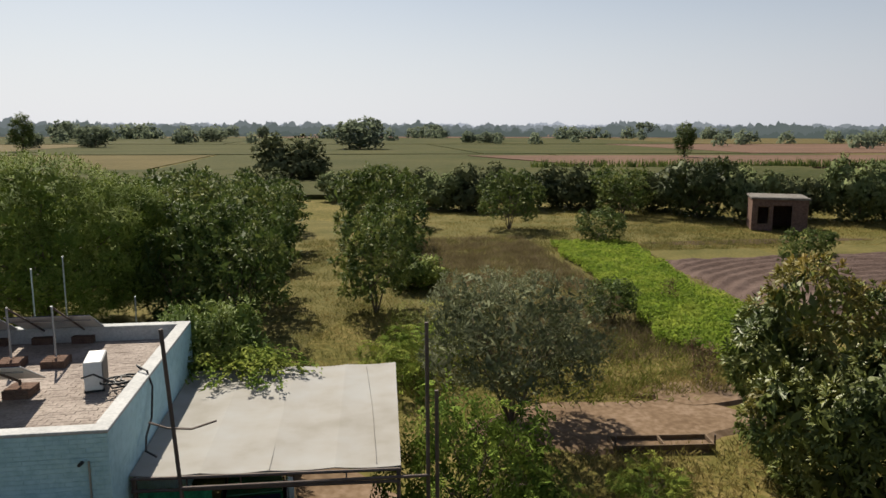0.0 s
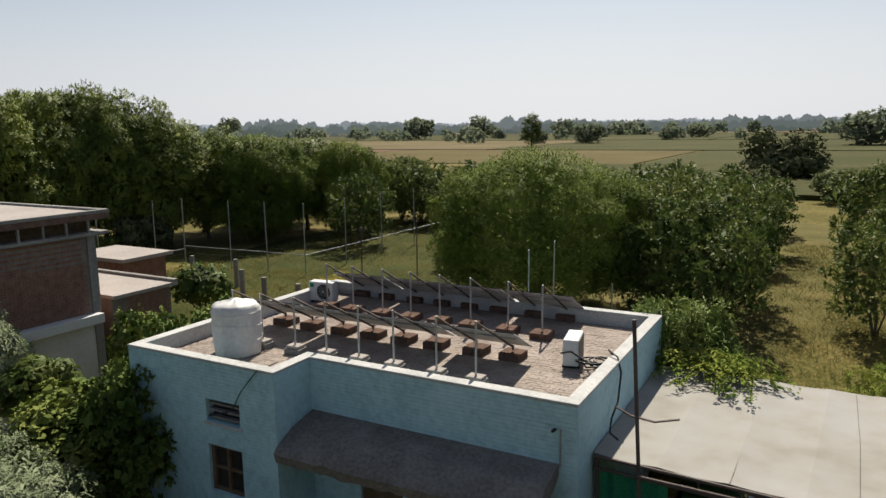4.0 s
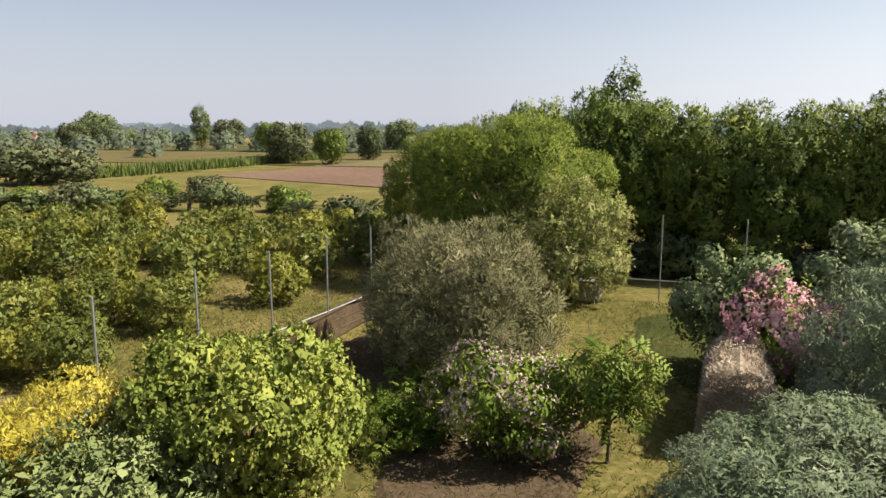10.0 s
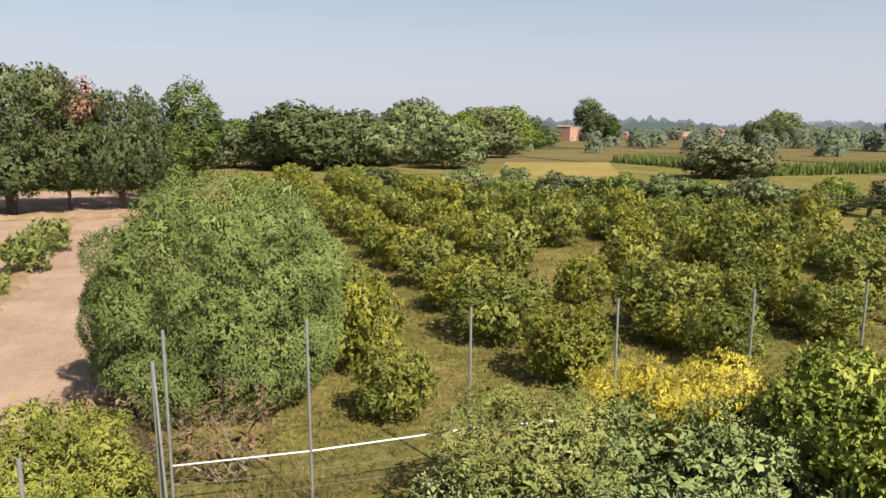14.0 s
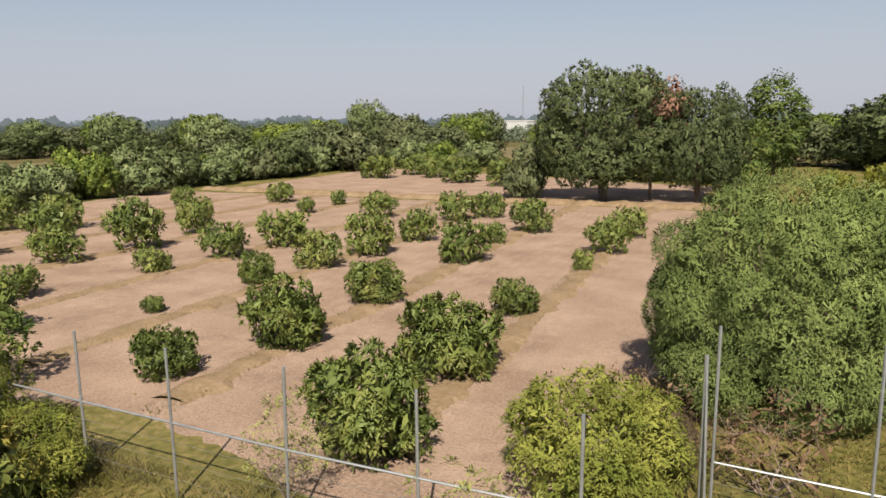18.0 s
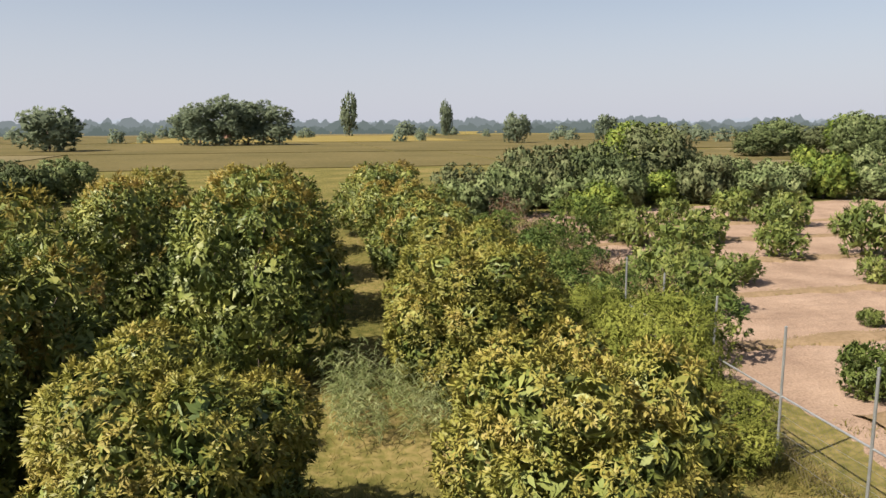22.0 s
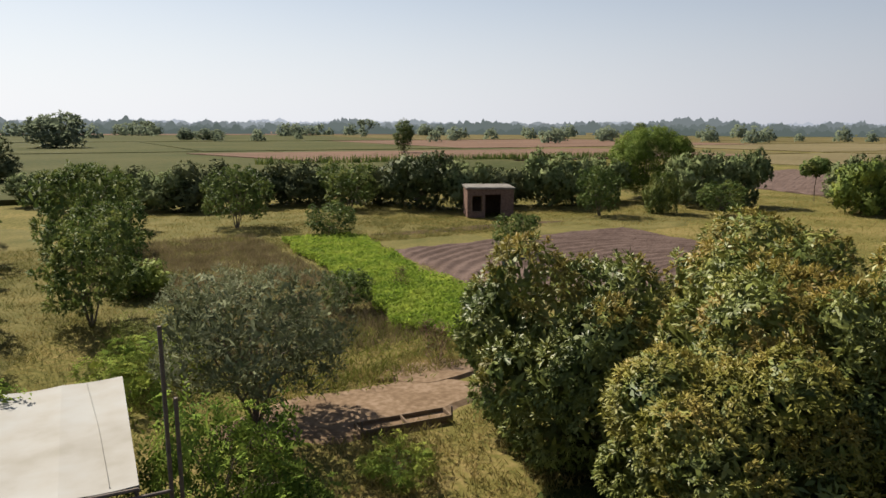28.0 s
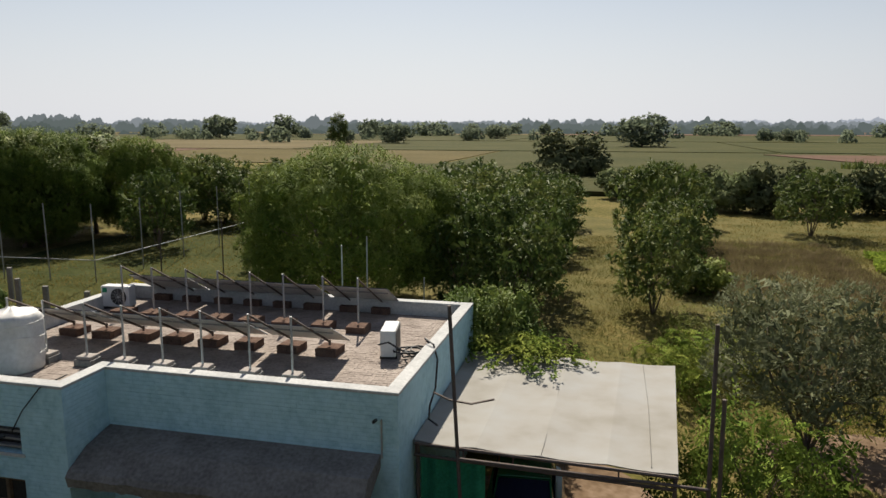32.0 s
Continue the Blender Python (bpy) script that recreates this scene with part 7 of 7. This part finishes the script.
def horizon_band(far, tall, colour, strength, gaps, seed):
    """A self-lit line of trees far beyond the fields, haze put into its colour."""
    m = bpy.data.materials.new("haze_painted_glow")
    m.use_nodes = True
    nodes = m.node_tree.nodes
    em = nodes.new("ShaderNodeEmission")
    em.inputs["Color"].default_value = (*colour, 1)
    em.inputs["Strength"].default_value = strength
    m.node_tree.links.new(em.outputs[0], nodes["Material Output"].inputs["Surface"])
    verts, faces = [], []
    n = 3600
    for k in range(n):
        a = 2 * math.pi * k / n
        c, s = math.cos(a), math.sin(a)
        clump = noise.noise(Vector((c * 14, s * 14, seed)))
        crown = noise.noise(Vector((c * 90, s * 90, seed + 3)))
        fine = noise.noise(Vector((c * 400, s * 400, seed + 7)))
        h = tall * (0.75 + 0.5 * clump + 0.4 * crown + 0.25 * fine) - gaps
        verts += [(far * c, far * s, -2), (far * c, far * s, max(-1, h))]
    for k in range(n):
        q = (k + 1) % n
        faces.append((2 * k, 2 * q, 2 * q + 1, 2 * k + 1))
    tagged(new("backdrop", mesh_from("backdrop", verts, faces, m)), "self-lit line of trees on the horizon with haze painted in", "backdrop", kind="structure")


# paler and bluer with distance: haze set by each band's emission colour
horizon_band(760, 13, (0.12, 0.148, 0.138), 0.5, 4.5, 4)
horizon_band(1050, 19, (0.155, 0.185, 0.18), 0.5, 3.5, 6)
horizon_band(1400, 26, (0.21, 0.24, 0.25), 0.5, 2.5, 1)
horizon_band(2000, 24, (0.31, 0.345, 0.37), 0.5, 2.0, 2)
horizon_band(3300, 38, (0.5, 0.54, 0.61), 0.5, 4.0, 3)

# ---- grass, weeds and crops ----


def blades(name, label, category, areas, n, height, width, material, seed, lean=0.7, clump=True, keep_out=()):
    """Upright blades scattered over rectangles (x0, y0, x1, y1), thicker in clumps."""
    rng = np.random.default_rng(seed)
    size = np.array([(a[2] - a[0]) * (a[3] - a[1]) for a in areas], float)
    which = rng.choice(len(areas), n * 2, p=size / size.sum())
    ar = np.array(areas, float)[which]
    p = np.stack([rng.uniform(ar[:, 0], ar[:, 2]), rng.uniform(ar[:, 1], ar[:, 3]), np.zeros(len(ar))], 1)
    ok = np.ones(len(p), bool)
    for x0, y0, x1, y1 in keep_out:
        ok &= ~((p[:, 0] > x0) & (p[:, 0] < x1) & (p[:, 1] > y0) & (p[:, 1] < y1))
    if clump:
        v = np.array([noise.noise(Vector((a * 0.45, b * 0.45, seed))) + 0.5 * noise.noise(Vector((a * 1.4, b * 1.4, seed))) for a, b, _ in p])
        ok &= v > rng.uniform(-0.6, 0.35, len(p))
    p = p[ok][:n]
    hs = height * rng.uniform(0.5, 1.4, (len(p), 1))
    way = np.stack([rng.normal(0, lean, len(p)), rng.normal(0, lean, len(p)), np.ones(len(p))], 1)
    nrm = unit(np.stack([rng.normal(size=len(p)), rng.normal(size=len(p)), 0.2 + 0 * p[:, 0]], 1))
    me = leaf_mesh(name, p + unit(way) * hs * 0.42, way, nrm, height, width, material, rng, 0.1, plain=True)
    return tagged(new(name, me), label, category, kind="stuff")


BUILT = [(-13.7, 9.9, -3.6, 17.7), (-27, 10.4, -20, 17.3), (-3.7, 11.5, 1.3, 17.5), (21, 26, 41, 47), (2.4, -130, 70, -12.4), (4.5, 17.2, 12.5, 20.6)]
blades("garden_grass", "short green and dry grass", "grass", [(-36, -13, 15, 10), (-36, 10, -14, 33), (-4, 17, 34, 50)], 100000, 0.17, 0.022, L_GRASS, 1, keep_out=BUILT)
blades("orchard_grass", "dry grass below the citrus trees", "grass", [(-46, -60, 1, -15)], 120000, 0.19, 0.03, L_GRASS, 2, keep_out=BUILT)
blades("mango_grass", "long grass between mango trees", "grass", [(8, -11.5, 60, 25), (40, 20, 85, 60)], 60000, 0.24, 0.025, L_GRASS, 3, keep_out=BUILT)
blades("paddock_grass", "grass of the paddock and the far meadow", "grass", [(-36, 20, -14, 58), (4, 45, 60, 72)], 60000, 0.18, 0.035, L_GRASS, 4, keep_out=BUILT)
blades("dry_weeds", "tall brown dry weeds", "weeds", [(5.0, 24, 14, 54)], 30000, 0.5, 0.022, L_WEED, 5, lean=0.5, clump=True)
blades("green_weeds", "tall green weeds", "weeds", [(1.5, 20, 11, 32), (6, 21, 16, 28)], 4500, 0.4, 0.045, L_SHRUB, 6, lean=0.8)


blades("meadow_weeds", "rough olive and brown weed tufts in the meadow", "weeds", [(-3, 17.5, 14, 55), (14, 47, 34, 60)], 40000, 0.3, 0.03, L_TUFT, 26, lean=0.8, keep_out=BUILT)
blades("orchard_weeds", "low green and dry tufts below the citrus trees", "weeds", [(-50, -70, 1, -15)], 36000, 0.26, 0.035, L_TUFT, 27, lean=0.9)
blades("yard_weeds", "low weed tufts round the garden shrubs", "weeds", [(-36, -13, -14, 10), (2, -11, 16, 12)], 20000, 0.24, 0.03, L_TUFT, 28, lean=0.9)


def reeds():
    """Stalks with long arching leaves."""
    rng = np.random.default_rng(7)
    foot = np.stack([rng.uniform(17.6, 22.6, 150), rng.uniform(-4.3, -1.0, 150), np.zeros(150)], 1)
    tall = rng.uniform(0.7, 1.7, 150)
    pts, ways = [], []
    for f, h in zip(foot, tall):
        lean = rng.normal(0, 0.12, 2)
        for k in range(14):
            u, a = rng.uniform(0.1, 1.0), rng.uniform(0, 2 * math.pi)
            out = np.array([math.cos(a), math.sin(a), 0])
            p = f + np.array([lean[0] * u * h, lean[1] * u * h, u * h])
            pts += [p + out * 0.07 + np.array([0, 0, 0.08]), p + out * 0.24 + np.array([0, 0, 0.12])]
            ways += [out + np.array([0, 0, 1.1]), out + np.array([0, 0, -0.35])]
    pts, ways = np.array(pts), np.array(ways)
    nrm = unit(np.stack([rng.normal(0, 0.5, len(pts)), rng.normal(0, 0.5, len(pts)), np.ones(len(pts))], 1))
    me = leaf_mesh("reed_clump", pts, ways, nrm, 0.3, 0.02, L_REED, rng, 0.1)
    tagged(new("reed_clump", me), "pale reeds with arching leaves between mango trees", "reeds", kind="stuff")


reeds()
blades("fence_weeds", "rank weeds along the fence", "weeds", [(5, -12.6, 30, -10.4), (30, -16, 55, -11), (-3, -16, 3, -13)], 18000, 0.4, 0.035, L_GRASS, 8, lean=0.7)
blades("rough_weeds", "tall straw-coloured weeds beside the mango rows", "weeds", [(22, -14.5, 36, -10.6), (34, -17.5, 62, -11.4)], 12000, 0.8, 0.045, L_WEED, 18, lean=0.5)
blades("bank_weeds", "straw and weeds on the earth banks", "weeds", [(x - 0.6, -70, x + 0.6, -15) for x in (8.4, 15.9, 23.2, 30.6, 38.6, 46.4)], 24000, 0.2, 0.025, L_GRASS, 9, lean=0.7)
blades("clearing_weeds", "yellow dry weeds round the clearing", "weeds", [(5, 12, 13, 17), (5, 20.5, 15, 23)], 6000, 0.26, 0.04, L_GRASS, 10, lean=0.6)
blades("corn_strip", "strip of tall maize beyond the orchard", "maize", [(-190, -106, -96, -98), (-110, -150, -100, -108), (40, 146, 150, 149)], 9000, 2.2, 0.35, L_GUAVA, 11, lean=0.15, clump=False)


def crop_patch():
    """A bright green fodder plot with a bent outline."""
    rng = np.random.default_rng(21)
    x, y = rng.uniform(11, 22, 110000), rng.uniform(22.5, 50, 110000)
    left = np.interp(y, [23, 26, 35, 42, 50], [14.0, 12.5, 14.0, 14.6, 15.2])
    right = np.interp(y, [23, 27, 35, 44, 50], [16.2, 18.8, 18.6, 20.2, 20.5])
    wob = np.array([0.7 * noise.noise(Vector((a * 0.5, b * 0.5, 9))) for a, b in zip(x, y)])
    ok = (x > left + wob) & (x < right + wob)
    p = np.stack([x[ok], y[ok], rng.uniform(0.1, 0.5, ok.sum())], 1)[:42000]
    way = np.stack([rng.normal(0, 0.7, len(p)), rng.normal(0, 0.7, len(p)), np.full(len(p), 0.7)], 1)
    nrm = unit(np.stack([rng.normal(0, 0.7, len(p)), rng.normal(0, 0.7, len(p)), np.ones(len(p))], 1))
    tagged(new("fodder_crop", leaf_mesh("fodder_crop", p, way, nrm, 0.2, 0.1, L_CROP, rng, plain=True)), "bright green leafy fodder crop", "crop", kind="stuff")


crop_patch()


def creeper_sprays():
    """Shoots that trail from the heap over the canopy sheet."""
    rng = np.random.default_rng(31)
    c = thing("trailing_creeper", 0, 0, 0, "green creeper trailing over the bleached canopy", "creeper")
    pts, ways = [], []
    for k in range(46):
        a = rng.uniform(-2.5, 0.1)
        o = np.array([rng.uniform(-3.4, -1.6), rng.uniform(16.9, 17.9), 2.75])
        ln = rng.uniform(0.5, 1.7)
        for t in np.linspace(0, 1, int(26 * ln)):
            q = o + np.array([math.cos(a) * ln * t, math.sin(a) * ln * t, 0.35 * (1 - t) * math.sin(3 * t + 0.5)])
            pts.append(q + rng.normal(0, 0.06, 3))
            ways.append([math.cos(a) + rng.normal(0, 0.6), math.sin(a) + rng.normal(0, 0.6), rng.normal(0, 0.2)])
    pts, ways = np.array(pts), np.array(ways)
    pts[:, 2] = np.maximum(pts[:, 2], 2.65)
    nrm = unit(np.stack([rng.normal(0, 0.4, len(pts)), rng.normal(0, 0.4, len(pts)), np.ones(len(pts))], 1))
    part("sprays", leaf_mesh("sprays", pts, ways, nrm, 0.17, 0.06, L_CREEPER, rng), None, c)


creeper_sprays()

# ---- bricks of roof and walls ----
brick_flat = bpy.data.meshes.new("roof_brick")
bm = box(0.004, 0.004, 0, 0.226, 0.111, 0.012)
bm.to_mesh(brick_flat)
bm.free()
brick_flat.materials.append(ROOF_BRICK)
rest_v, rest_f = [], []
count = 0
brick_random = random.Random(9)
for j in range(60):
    for i in range(42):
        x, y = -13.33 + i * 0.23 + (j % 2) * 0.115, 10.35 + j * 0.115
        if x > -4.15 or y > 17.2 or (x > -9.9 and y < 11.45):
            continue
        z = 3.438 + brick_random.uniform(0, 0.006)
        if x > -6.4 and count < 290:
            o = new("brick", brick_flat)
            o.parent = roof_deck
            o.location = (x, y, z)
            count += 1
        else:
            k = len(rest_v)
            for dz in (0, 0.012):
                rest_v += [(x + 0.004, y + 0.004, z + dz), (x + 0.226, y + 0.004, z + dz), (x + 0.226, y + 0.111, z + dz), (x + 0.004, y + 0.111, z + dz)]
            rest_f += [(k + 4, k + 5, k + 6, k + 7), (k, k + 1, k + 5, k + 4), (k + 1, k + 2, k + 6, k + 5), (k + 2, k + 3, k + 7, k + 6), (k + 3, k, k + 4, k + 7)]
ob = part("brick_paving", mesh_from("brick_paving", rest_v, rest_f, ROOF_BRICK), None, roof_deck)
ob["kind"] = "stuff"

wall_brick = bpy.data.meshes.new("wall_brick")
bm = box(-0.02, 0.006, 0.006, 0.014, 0.219, 0.066)
bm.to_mesh(wall_brick)
bm.free()
wall_brick.materials.append(RED_BRICK)
infill = [o for o in outbuilding.children if o.get("label") == "brick infill wall"][0]
for j in range(32):
    for i in range(15):
        y = 11.06 + i * 0.227 + (j % 2) * 0.113
        if y > 14.2 or len(infill.children) > 298 and j % 2:
            continue
        o = new("brick", wall_brick)
        o.parent = infill
        o.location = (-20.365 + brick_random.uniform(0, 0.01), y, 2.76 + j * 0.075)
rest_v, rest_f = [], []
for j in range(40):
    for i in range(8):
        y = 15.32 + i * 0.227 + (j % 2) * 0.113
        if y > 16.9:
            continue
        x, z, k = -20.6 + brick_random.uniform(0.006, 0.016), j * 0.0755, len(rest_v)
        rest_v += [(-20.61, y, z), (x, y + 0.004, z + 0.004), (x, y + 0.22, z + 0.004), (x, y + 0.22, z + 0.068), (x, y + 0.004, z + 0.068)]
        rest_f += [(k + 1, k + 2, k + 3, k + 4)]
o = part("brick_facing", mesh_from("brick_facing", rest_v, rest_f, RED_BRICK), None, annex)
o["kind"] = "stuff"
